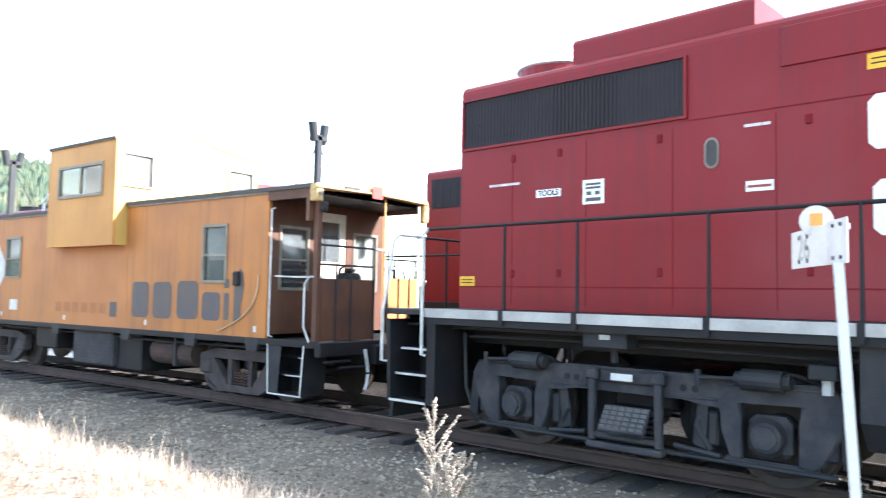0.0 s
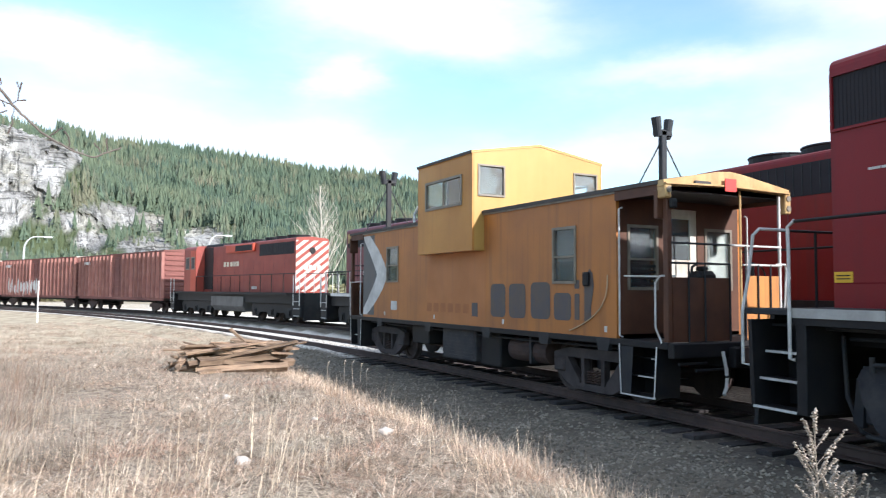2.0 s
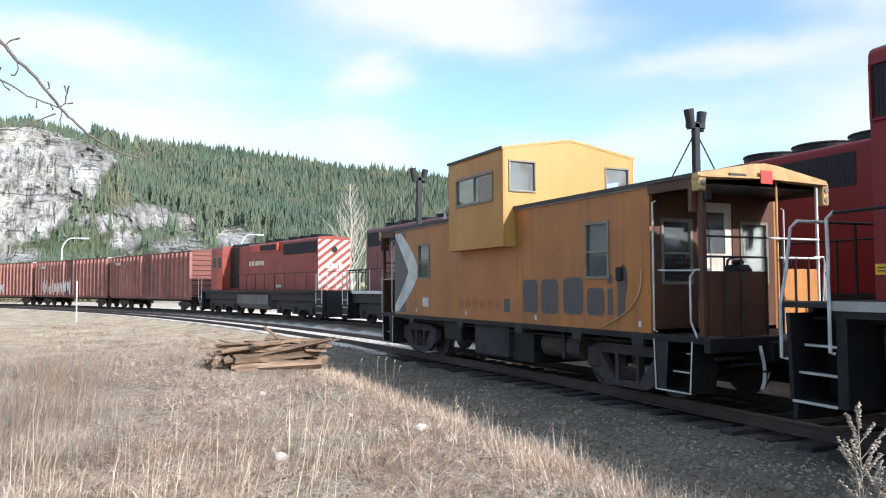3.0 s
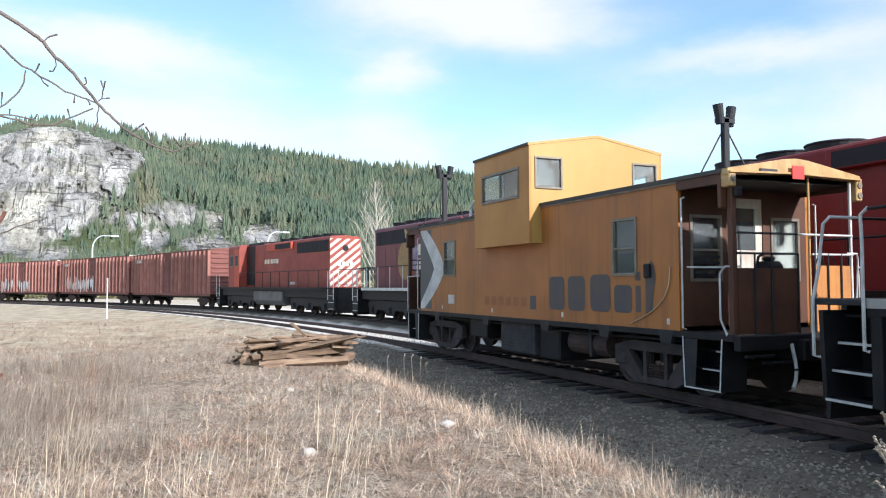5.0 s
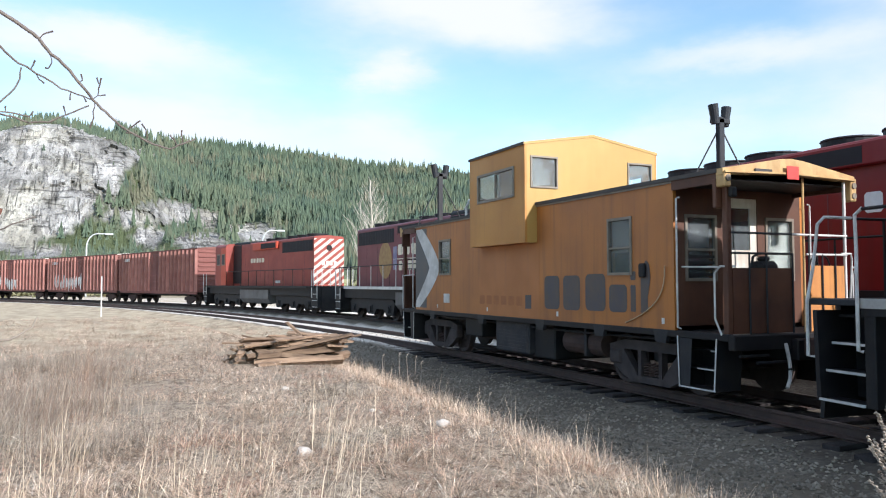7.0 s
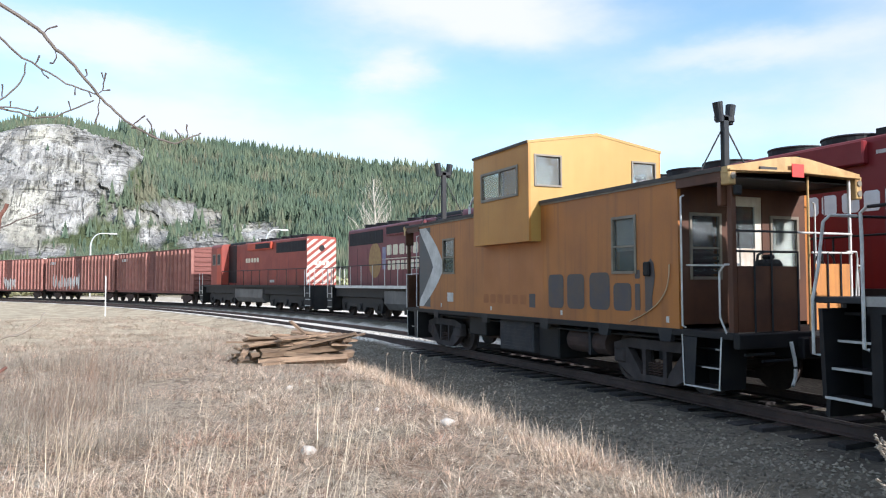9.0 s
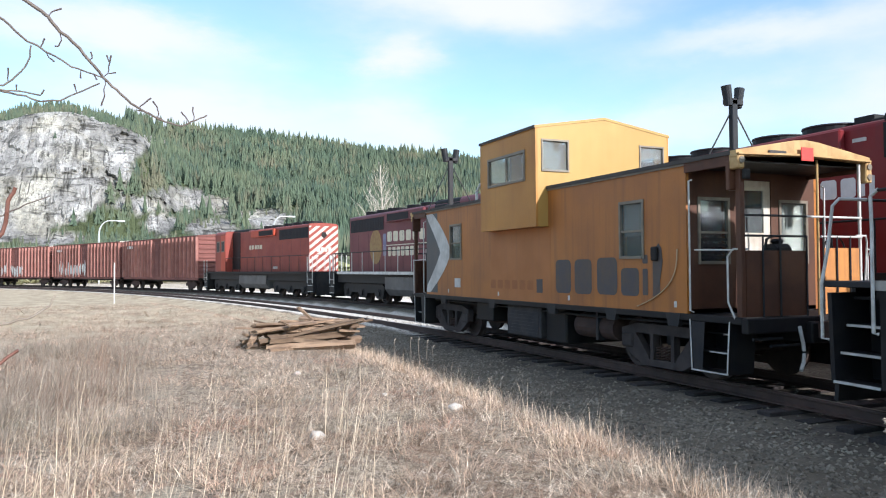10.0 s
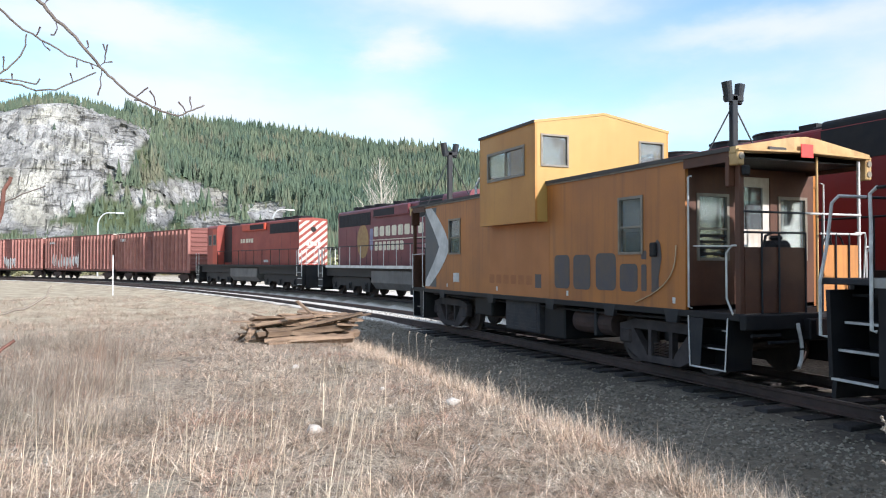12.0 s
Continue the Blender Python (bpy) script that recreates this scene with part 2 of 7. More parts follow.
TIE = mat("creosoted_tie", (0.024, 0.020, 0.021), 0.9, second=(0.048, 0.040, 0.040), scale=3.0, amount=0.7, fine=40, bump=0.4, stretch=(1, 6, 6), vary=0.3)
RAILRUST = mat("rusted_rail", (0.075, 0.045, 0.038), 0.75, metal=0.1, second=(0.046, 0.031, 0.029), scale=4.0, amount=0.6)
RAILTOP = mat("worn_rail_head", (0.24, 0.20, 0.18), 0.45, metal=0.6, second=(0.22, 0.16, 0.13), scale=5.0, amount=0.6)
CASTBROWN = mat("dusty_brown_cast_steel", (0.060, 0.046, 0.046), 0.85, second=(0.028, 0.022, 0.023), scale=4.0, amount=0.7, bump=0.25)
BEAM = mat("dusty_yellow_paint", (0.50, 0.335, 0.15), 0.6, second=(0.38, 0.22, 0.085), scale=4.0, amount=0.8, streak=(0.2, 0.1, 0.04), streak_amount=0.4)
STRIPE = mat("worn_white_stripe", (0.62, 0.53, 0.48), 0.6, second=(0.48, 0.32, 0.27), scale=3.0, amount=0.8)
GHOST = mat("ghost_numbers", (0.29, 0.10, 0.03), 0.6, second=(0.36, 0.13, 0.04), scale=6.0, amount=0.8)
OLDWOOD = mat("weathered_tie_wood", (0.285, 0.195, 0.130), 0.9, second=(0.10, 0.066, 0.046), scale=2.2, amount=0.8, fine=35, bump=0.5, stretch=(1, 7, 7), vary=0.35)
BARK = mat("grey_brown_bark", (0.165, 0.138, 0.122), 0.9, second=(0.075, 0.060, 0.052), scale=9.0, amount=0.7, bump=0.15, bump_scale=120)
DARKBARK = mat("dark_twig_bark", (0.10, 0.075, 0.068), 0.9, second=(0.06, 0.045, 0.042), scale=9.0, amount=0.7)
PALEBARK = mat("pale_aspen_bark", (0.50, 0.46, 0.40), 0.9, second=(0.34, 0.31, 0.27), scale=3.0, amount=0.7)
BUD = mat("red_brown_twig", (0.16, 0.065, 0.045), 0.7, second=(0.11, 0.05, 0.04), scale=9.0, amount=0.6)
STRAW = mat("dry_grass", (0.55, 0.42, 0.32), 0.85, second=(0.29, 0.203, 0.148), scale=0.6, amount=0.9, island=0.72, spec=0.2, patches=(((0.42, 0.25, 0.18), 0.8, 0.53, 0.64), ((0.33, 0.30, 0.235), 0.45, 0.53, 0.64), ((0.74, 0.63, 0.51), 6.0, 0.55, 0.63), ((0.17, 0.122, 0.09), 8.0, 0.54, 0.61)))
TALLSTRAW = mat("pale_dry_stems", (0.66, 0.55, 0.42), 0.85, second=(0.48, 0.37, 0.27), scale=1.5, amount=0.8, island=0.35, spec=0.2)
EDGESTRAW = mat("russet_dry_grass", (0.60, 0.475, 0.365), 0.85, second=(0.44, 0.315, 0.23), scale=0.9, amount=0.9, island=0.5, spec=0.2)
WEEDBROWN = mat("russet_dead_weed", (0.25, 0.165, 0.12), 0.85, second=(0.15, 0.105, 0.08), scale=1.2, amount=0.8, island=0.4, spec=0.2)
STALK = mat("dead_weed_stalk", (0.34, 0.295, 0.245), 0.85, second=(0.21, 0.17, 0.135), scale=2.0, amount=0.8, island=0.3, spec=0.2)
GRAVEL = mat("crushed_rock", (0.225, 0.198, 0.160), 0.9, second=(0.130, 0.112, 0.090), scale=1.2, amount=0.8, island=0.45)
# Sunlit copy of the railing plate's orange; the sun is in the colour.
RAILORANGE = mat("sunlit_orange_plate_paint", (0.50, 0.21, 0.055), 0.6, second=(0.36, 0.14, 0.045), scale=2.2, amount=0.7, streak=(0.2, 0.09, 0.04), streak_amount=0.4)
FLAGBLUE = mat("faded_blue_patch", (0.16, 0.15, 0.27), 0.55, second=(0.30, 0.29, 0.34), scale=3.0, amount=0.7)
SILLWHITE = mat("dusty_white_sill_paint", (0.40, 0.39, 0.375), 0.6, second=(0.28, 0.27, 0.26), scale=3.0, amount=0.8, fine=30)
DOORWHITE = mat("grimy_white_door_paint", (0.62, 0.58, 0.52), 0.6, second=(0.40, 0.33, 0.26), scale=3.0, amount=0.7, streak=(0.25, 0.15, 0.09), streak_amount=0.4)
STONE = mat("pale_field_stone", (0.56, 0.52, 0.47), 0.85, second=(0.40, 0.36, 0.32), scale=8.0, amount=0.6, bump=0.4)
GALV = mat("galvanised_pole", (0.52, 0.54, 0.56), 0.45, metal=0.3, second=(0.5, 0.52, 0.54), scale=6.0, amount=0.5)
PINE = mat("conifer_needles", (0.082, 0.118, 0.084), 0.9, second=(0.135, 0.160, 0.105), scale=0.018, amount=0.9, fine=0.5, island=0.12, spec=0.1, patches=(((0.068, 0.102, 0.082), 0.05, 0.52, 0.62), ((0.155, 0.150, 0.105), 0.03, 0.54, 0.66)))
BRUSH = mat("grey_green_brush", (0.19, 0.20, 0.11), 0.9, second=(0.26, 0.23, 0.14), scale=0.05, amount=0.8, fine=1.0, island=0.35, spec=0.2)


def glass_mat(name="window_glass", tint=(0.50, 0.56, 0.58, 1), clear=0.90):
    m = bpy.data.materials.new(name)
    m.use_nodes = True
    n, l = m.node_tree.nodes, m.node_tree.links
    b = n["Principled BSDF"]
    b.inputs["Base Color"].default_value = tint
    b.inputs["Roughness"].default_value = 0.04
    b.inputs["Transmission Weight"].default_value = clear
    b.inputs["IOR"].default_value = 1.45
    no = n.new("ShaderNodeTexNoise"); no.inputs["Scale"].default_value = 5
    bp = n.new("ShaderNodeBump"); bp.inputs["Strength"].default_value = 0.02
    l.new(no.outputs["Fac"], bp.inputs["Height"]); l.new(bp.outputs[0], b.inputs["Normal"])
    return m


def ground_mat():
    """Dry matted grass where 'grass' is 1, dark cinders and gravel where it is 0."""
    m = bpy.data.materials.new("dry_field_and_ballast")
    m.use_nodes = True
    n, l = m.node_tree.nodes, m.node_tree.links
    b = n["Principled BSDF"]
    b.inputs["Roughness"].default_value = 0.95
    b.inputs["Specular IOR Level"].default_value = 0.2
    tc = n.new("ShaderNodeTexCoord")
    at = n.new("ShaderNodeAttribute"); at.attribute_name = "grass"

    def noise_tex(scale, detail=6, stretch=(1, 1, 1), rough=0.6):
        mp = n.new("ShaderNodeMapping"); mp.inputs["Scale"].default_value = stretch
        l.new(tc.outputs["Object"], mp.inputs[0])
        t = n.new("ShaderNodeTexNoise")
        t.inputs["Scale"].default_value, t.inputs["Detail"].default_value, t.inputs["Roughness"].default_value = scale, detail, rough
        l.new(mp.outputs[0], t.inputs["Vector"])
        return t.outputs["Fac"]

    def blend(fac, a, c):
        x = n.new("ShaderNodeMix"); x.data_type = 'RGBA'
        l.new(fac, x.inputs[0])
        for sock, v in ((6, a), (7, c)):
            if isinstance(v, tuple):
                x.inputs[sock].default_value = (*v, 1)
            else:
                l.new(v, x.inputs[sock])
        return x.outputs[2]

    def ramp(fac, lo, hi):
        r = n.new("ShaderNodeMapRange"); r.inputs[1].default_value = lo; r.inputs[2].default_value = hi
        l.new(fac, r.inputs[0])
        return r.outputs[0]

    straw = blend(ramp(noise_tex(30, 4, (1, 0.35, 1)), 0.35, 0.68), (0.19, 0.152, 0.115), (0.47, 0.39, 0.30))
    straw = blend(ramp(noise_tex(0.55, 5), 0.42, 0.62), straw, (0.25, 0.205, 0.15))
    straw = blend(ramp(noise_tex(9.0, 4), 0.46, 0.58), straw, (0.085, 0.064, 0.048))
    straw = blend(ramp(noise_tex(2.2, 6), 0.54, 0.68), straw, (0.24, 0.145, 0.105))
    straw = blend(ramp(noise_tex(1.3, 7), 0.55, 0.66), straw, (0.25, 0.235, 0.185))
    for way in ((1.0, 0.16, 1.0), (0.18, 1.0, 1.0)):
        straw = blend(ramp(noise_tex(85, 3, way), 0.52, 0.70), straw, (0.54, 0.455, 0.36))
        straw = blend(ramp(noise_tex(70, 3, way), 0.56, 0.70), straw, (0.12, 0.09, 0.065))
    vor = n.new("ShaderNodeTexVoronoi"); vor.inputs["Scale"].default_value = 26
    l.new(tc.outputs["Object"], vor.inputs["Vector"])
    sepc = n.new("ShaderNodeSeparateColor"); l.new(vor.outputs["Color"], sepc.inputs[0])
    grav = blend(sepc.outputs[0], (0.115, 0.101, 0.082), (0.29, 0.258, 0.208))
    grav = blend(ramp(noise_tex(0.9, 5), 0.4, 0.65), grav, (0.148, 0.128, 0.100))
    edge = n.new("ShaderNodeMath"); edge.operation = 'ADD'
    l.new(at.outputs["Fac"], edge.inputs[0])
    no = n.new("ShaderNodeMapRange"); no.inputs[3].default_value = -0.35; no.inputs[4].default_value = 0.35
    l.new(noise_tex(3.5, 6), no.inputs[0]); l.new(no.outputs[0], edge.inputs[1])
    # much paler gravel where 'pale' is 1
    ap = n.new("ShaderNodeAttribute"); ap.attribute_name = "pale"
    pale_grav = blend(sepc.outputs[1], (0.52, 0.49, 0.44), (0.80, 0.76, 0.69))
    grav = blend(ap.outputs["Fac"], grav, pale_grav)
    # blotchy darker gravel close to the near track
    ao = n.new("ShaderNodeAttribute"); ao.attribute_name = "bed_dark"
    dark_fac = n.new("ShaderNodeMath"); dark_fac.operation = 'MULTIPLY'
    l.new(ao.outputs["Fac"], dark_fac.inputs[0]); l.new(ramp(noise_tex(1.4, 5), 0.25, 0.55), dark_fac.inputs[1])
    grav = blend(dark_fac.outputs[0], grav, (0.036, 0.030, 0.031))
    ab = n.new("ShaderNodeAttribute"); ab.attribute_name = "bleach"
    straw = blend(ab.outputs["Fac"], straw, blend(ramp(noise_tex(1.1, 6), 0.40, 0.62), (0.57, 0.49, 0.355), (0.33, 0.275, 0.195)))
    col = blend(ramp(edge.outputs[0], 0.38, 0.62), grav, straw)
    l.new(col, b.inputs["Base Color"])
    bp = n.new("ShaderNodeBump"); bp.inputs["Strength"].default_value = 0.7; bp.inputs["Distance"].default_value = 0.03
    l.new(noise_tex(22, 6), bp.inputs["Height"]); l.new(bp.outputs[0], b.inputs["Normal"])
    return m


def hill_mat():
    """Jointed grey rock where 'rock' is 1: blocks of two sizes, open joints, upright water stains; forest soil where it is 0."""
    m = bpy.data.materials.new("hillside_rock_and_soil")
    m.use_nodes = True
    n, l = m.node_tree.nodes, m.node_tree.links
    b = n["Principled BSDF"]
    b.inputs["Roughness"].default_value = 0.95
    b.inputs["Specular IOR Level"].default_value = 0.1
    tc = n.new("ShaderNodeTexCoord")
    at = n.new("ShaderNodeAttribute"); at.attribute_name = "rock"

    def coords(stretch, wobble, size):
        mp = n.new("ShaderNodeMapping"); mp.inputs["Scale"].default_value = stretch
        l.new(tc.outputs["Object"], mp.inputs[0])
        no = n.new("ShaderNodeTexNoise"); no.inputs["Scale"].default_value = size; no.inputs["Detail"].default_value = 3
        l.new(tc.outputs["Object"], no.inputs["Vector"])
        ds = n.new("ShaderNodeVectorMath"); ds.operation = 'MULTIPLY_ADD'; ds.inputs[1].default_value = (wobble,) * 3
        l.new(no.outputs["Color"], ds.inputs[0]); l.new(mp.outputs[0], ds.inputs[2])
        return ds.outputs[0]

    def remap(sock, lo, hi, a, c):
        r = n.new("ShaderNodeMapRange")
        for k, v in enumerate((lo, hi, a, c)):
            r.inputs[k + 1].default_value = v
        l.new(sock, r.inputs[0])
        return r.outputs[0]

    def times(a, c):
        x = n.new("ShaderNodeMath"); x.operation = 'MULTIPLY'
        l.new(a, x.inputs[0]); l.new(c, x.inputs[1])
        return x.outputs[0]

    def noise_at(scale, stretch, wobble=0.0, detail=5, rough=0.6):
        t = n.new("ShaderNodeTexNoise")
        t.inputs["Scale"].default_value, t.inputs["Detail"].default_value, t.inputs["Roughness"].default_value = scale, detail, rough
        l.new(coords(stretch, wobble, 0.05), t.inputs["Vector"])
        return t.outputs["Fac"]

    def crack(scale, stretch, width, broken, deep):
        """A thin dark joint along a noise's middle value, open only in places."""
        a = n.new("ShaderNodeMath"); a.operation = 'SUBTRACT'; a.inputs[1].default_value = 0.5
        l.new(noise_at(scale, stretch, 0.7, 4), a.inputs[0])
        c = n.new("ShaderNodeMath"); c.operation = 'ABSOLUTE'; l.new(a.outputs[0], c.inputs[0])
        line = remap(c.outputs[0], 0.0, width, deep, 1.0)
        gate = remap(noise_at(scale * 2.0, (1, 1, 1)), broken, broken + 0.06, 1.0, 0.0)
        x = n.new("ShaderNodeMath"); x.operation = 'MAXIMUM'
        l.new(line, x.inputs[0]); l.new(gate, x.inputs[1])
        return x.outputs[0]

    value = remap(noise_at(0.05, (1, 0.1, 0.45), 1.0, 5), 0.38, 0.62, 0.58, 1.25)
    v = n.new("ShaderNodeTexVoronoi"); v.inputs["Scale"].default_value = 0.15
    l.new(coords((1, 0.05, 0.5), 2.5, 0.15), v.inputs["Vector"])
    sp = n.new("ShaderNodeSeparateColor"); l.new(v.outputs["Color"], sp.inputs[0])
    value = times(value, remap(sp.outputs[0], 0, 1, 0.62, 1.30))
    for scale, stretch, width, broken, deep in ((0.05, (1, 0.06, 0.12), 0.020, 0.46, 0.30), (0.15, (1, 0.06, 0.16), 0.030, 0.49, 0.55), (0.05, (0.16, 0.03, 1.0), 0.022, 0.48, 0.30), (0.14, (0.25, 0.03, 1.0), 0.026, 0.54, 0.5)):
        value = times(value, crack(scale, stretch, width, broken, deep))
    value = times(value, remap(noise_at(0.16, (1, 0.6, 0.10), 1.0), 0.54, 0.72, 1.05, 0.50))
    value = times(value, remap(noise_at(0.45, (1, 0.7, 0.7), 0.0, 6, 0.72), 0.32, 0.68, 0.72, 1.22))
    lich = n.new("ShaderNodeTexNoise"); lich.inputs["Scale"].default_value = 0.035; lich.inputs["Detail"].default_value = 4
    l.new(tc.outputs["Object"], lich.inputs["Vector"])
    tone = n.new("ShaderNodeMix"); tone.data_type = 'RGBA'
    tone.inputs[6].default_value = (0.41, 0.403, 0.388, 1); tone.inputs[7].default_value = (0.42, 0.404, 0.352, 1)
    l.new(remap(lich.outputs["Fac"], 0.48, 0.62, 0, 1), tone.inputs[0])
    mv = n.new("ShaderNodeVectorMath"); mv.operation = 'SCALE'
    l.new(tone.outputs[2], mv.inputs[0]); l.new(value, mv.inputs["Scale"])
    mx = n.new("ShaderNodeMix"); mx.data_type = 'RGBA'; mx.inputs[6].default_value = (0.085, 0.105, 0.055, 1)
    l.new(at.outputs["Fac"], mx.inputs[0]); l.new(mv.outputs[0], mx.inputs[7])
    l.new(mx.outputs[2], b.inputs["Base Color"])
    bp = n.new("ShaderNodeBump"); bp.inputs["Strength"].default_value = 0.8; bp.inputs["Distance"].default_value = 2.2
    l.new(value, bp.inputs["Height"]); l.new(bp.outputs[0], b.inputs["Normal"])
    return m


CLEARGLASS = glass_mat("clear_glass", (0.90, 0.95, 0.97, 1), 0.93)
GLASS, GROUND, HILL = glass_mat(), ground_mat(), hill_mat()


# ---- building helpers ----
def thing(name, m, label, category, group="", kind=""):
    ob = new(name)
    ob.empty_display_size = 0.2
    ob.matrix_world = m
    return tagged(ob, label, category, group, kind)


def part(name, bm, material, parent=None, label="", smooth=False):
    me = bpy.data.meshes.new(name)
    bmesh.ops.recalc_face_normals(bm, faces=bm.faces)
    bm.to_mesh(me)
    bm.free()
    me.materials.append(material)
    if smooth:
        me.polygons.foreach_set("use_smooth", [True] * len(me.polygons))
    ob = new(name, me)
    ob.parent = parent
    if label:
        ob["label"] = label
    return ob


def box(bm, x0, x1, y0, y1, z0, z1, bev=0.0, m=None):
    vs = [bm.verts.new((x, y, z)) for z in (z0, z1) for y in (y0, y1) for x in (x0, x1)]
    fs = [bm.faces.new([vs[i] for i in q]) for q in ((0, 2, 3, 1), (4, 5, 7, 6), (0, 1, 5, 4), (2, 6, 7, 3), (0, 4, 6, 2), (1, 3, 7, 5))]
    if bev:
        es = list({e for f in fs for e in f.edges})
        r = bmesh.ops.bevel(bm, geom=es, offset=bev, segments=1, affect='EDGES')
        vs = list({v for f in r["faces"] for v in f.verts} | {v for v in vs if v.is_valid})
    if m is not None:
        for v in vs:
            v.co = m @ v.co
    return bm


def B(*a, **k):
    return box(bmesh.new(), *a, **k)


def tube(bm, pts, r, seg=7, r_end=None):
    """A round bar along points."""
    pts = [Vector(p) for p in pts]
    rings = []
    side = None
    for i, p in enumerate(pts):
        d = (pts[min(i + 1, len(pts) - 1)] - pts[max(i - 1, 0)]).normalized()
        if side is None:
            side = d.orthogonal().normalized()
        side = (side - d * side.dot(d))
        side = side.normalized() if side.length > 1e-6 else d.orthogonal().normalized()
        up = d.cross(side)
        rr = r if r_end is None else r + (r_end - r) * i / max(1, len(pts) - 1)
        rings.append([bm.verts.new(p + rr * (math.cos(2 * math.pi * k / seg) * side + math.sin(2 * math.pi * k / seg) * up)) for k in range(seg)])
    for a, c in zip(rings, rings[1:]):
        for k in range(seg):
            bm.faces.new((a[k], a[(k + 1) % seg], c[(k + 1) % seg], c[k]))
    bm.faces.new(rings[0][::-1])
    bm.faces.new(rings[-1])
    return bm


def T(pts, r, seg=7):
    return tube(bmesh.new(), pts, r, seg)


def rod(bm, a, c, r, seg=16):
    return tube(bm, (a, c), r, seg)


def prism(bm, outline, axis, a, c):
    """Extrudes an outline of 2D points along x, y or z from a to c."""
    def at(p, v):
        return {"x": (v, p[0], p[1]), "y": (p[0], v, p[1]), "z": (p[0], p[1], v)}[axis]
    lo = [bm.verts.new(at(p, a)) for p in outline]
    hi = [bm.verts.new(at(p, c)) for p in outline]
    k = len(outline)
    for i in range(k):
        bm.faces.new((lo[i], lo[(i + 1) % k], hi[(i + 1) % k], hi[i]))
    bm.faces.new(lo[::-1])
    bm.faces.new(hi)
    return bm


def PR(outline, axis, a, c):
    return prism(bmesh.new(), outline, axis, a, c)


def wheel(bm, y, z, r, x0, x1, seg=28):
    """A flanged railway wheel on its side, its axle along x; x0 is the outer face."""
    s = 1 if x1 > x0 else -1
    prof = [(x0 + s * 0.03, 0.10 * r), (x0 - s * 0.01, 0.28 * r), (x0 + s * 0.04, 0.34 * r), (x0 + s * 0.045, 0.76 * r), (x0, 0.84 * r), (x0, r * 0.985),
            (x1 - s * 0.035, r), (x1 - s * 0.03, r + 0.028), (x1, r + 0.026), (x1, 0.2 * r)]
    rings = [[bm.verts.new((px, y + pr * math.cos(2 * math.pi * k / seg), z + pr * math.sin(2 * math.pi * k / seg))) for k in range(seg)] for px, pr in prof]
    for a, c in zip(rings, rings[1:]):
        for k in range(seg):
            bm.faces.new((a[k], a[(k + 1) % seg], c[(k + 1) % seg], c[k]))
    bm.faces.new(rings[0]); bm.faces.new(rings[-1])
    return bm


def slab_with_holes(bm, u0, u1, v0, v1, holes, place, thick):
    """A flat wall with rectangular openings. place(u, v, d) gives the 3D point, d the depth; holes: (u0, u1, v0, v1)."""
    us = sorted({u0, u1, *[h[0] for h in holes], *[h[1] for h in holes]})
    vs = sorted({v0, v1, *[h[2] for h in holes], *[h[3] for h in holes]})
    for a, c in zip(us, us[1:]):
        for e, g in zip(vs, vs[1:]):
            mu, mv = (a + c) / 2, (e + g) / 2
            if any(h[0] < mu < h[1] and h[2] < mv < h[3] for h in holes):
                continue
            q = [bm.verts.new(place(u, v, d)) for d in (0, thick) for u, v in ((a, e), (c, e), (c, g), (a, g))]
            for f in ((0, 1, 2, 3), (7, 6, 5, 4), (0, 4, 5, 1), (1, 5, 6, 2), (2, 6, 7, 3), (3, 7, 4, 0)):
                bm.faces.new([q[i] for i in f])
    bmesh.ops.remove_doubles(bm, verts=bm.verts, dist=1e-4)
    return bm


def stuff(name, verts, faces, material, label, category, smooth=False):
    me = bpy.data.meshes.new(name)
    me.from_pydata(verts, [], faces)
    me.materials.append(material)
    if smooth:
        me.polygons.foreach_set("use_smooth", [True] * len(me.polygons))
    return tagged(new(name, me), label, category, kind="stuff")


# ---- the plan: two concentric curved tracks ----
TRACK_X, CURVE, CENTRE_Y = 9.05, 175.0, 13.3
CENTRE_X = TRACK_X - CURVE
BACK = 180.0                                            # radius of the second track


def on_arc(radius, s, z=0.0):
    """The pose on a track, s metres along the 180 m circle from the line abeam its centre; +y runs along the track."""
    a = s / 180.0
    return pose(CENTRE_X + radius * math.cos(a), CENTRE_Y + radius * math.sin(a), z, 0, 0, math.degrees(a))


# ---- ground ----
def height(x, y):
    """Height of the ground: a flat dry field, a shallow cinder ditch and two low ballast beds."""
    u = math.hypot(x - CENTRE_X, y - CENTRE_Y) - CURVE
    def ease(a, c, v):
        k = min(1, max(0, (v - a) / (c - a)))
        return k * k * (3 - 2 * k)
    n1 = noise.noise((x * 0.35, y * 0.35, 0.0))
    n2 = noise.noise((x * 1.7, y * 1.7, 3.0))
    if u < -3.0:
        z = -0.36 + 0.40 * ease(-3.4, -5.2, u) + 0.05 * n1 * ease(-4.4, -6, u) + 0.018 * n2
    elif u < 9:
        d = min(abs(u), abs(u - 5.0))
        z = -0.235 + 0.10 * ease(18, 24, y) - 0.14 * ease(1.35, 2.3, d) + 0.010 * n2
    else:
        z = -0.37 + 0.17 * ease(9, 14, u) + 0.05 * n1
    return z


def grass_edge(y):
    """How far from the near track's middle the grass ends: it closes in on the rails beyond the caboose."""
    return float(np.interp(y, [-20, 4, 8, 11.5, 15, 20, 27, 60], [-4.35, -4.25, -4.1, -3.75, -3.5, -3.25, -1.5, -1.4])) + 0.25 * noise.noise((0.0, y * 0.8, 7.0))


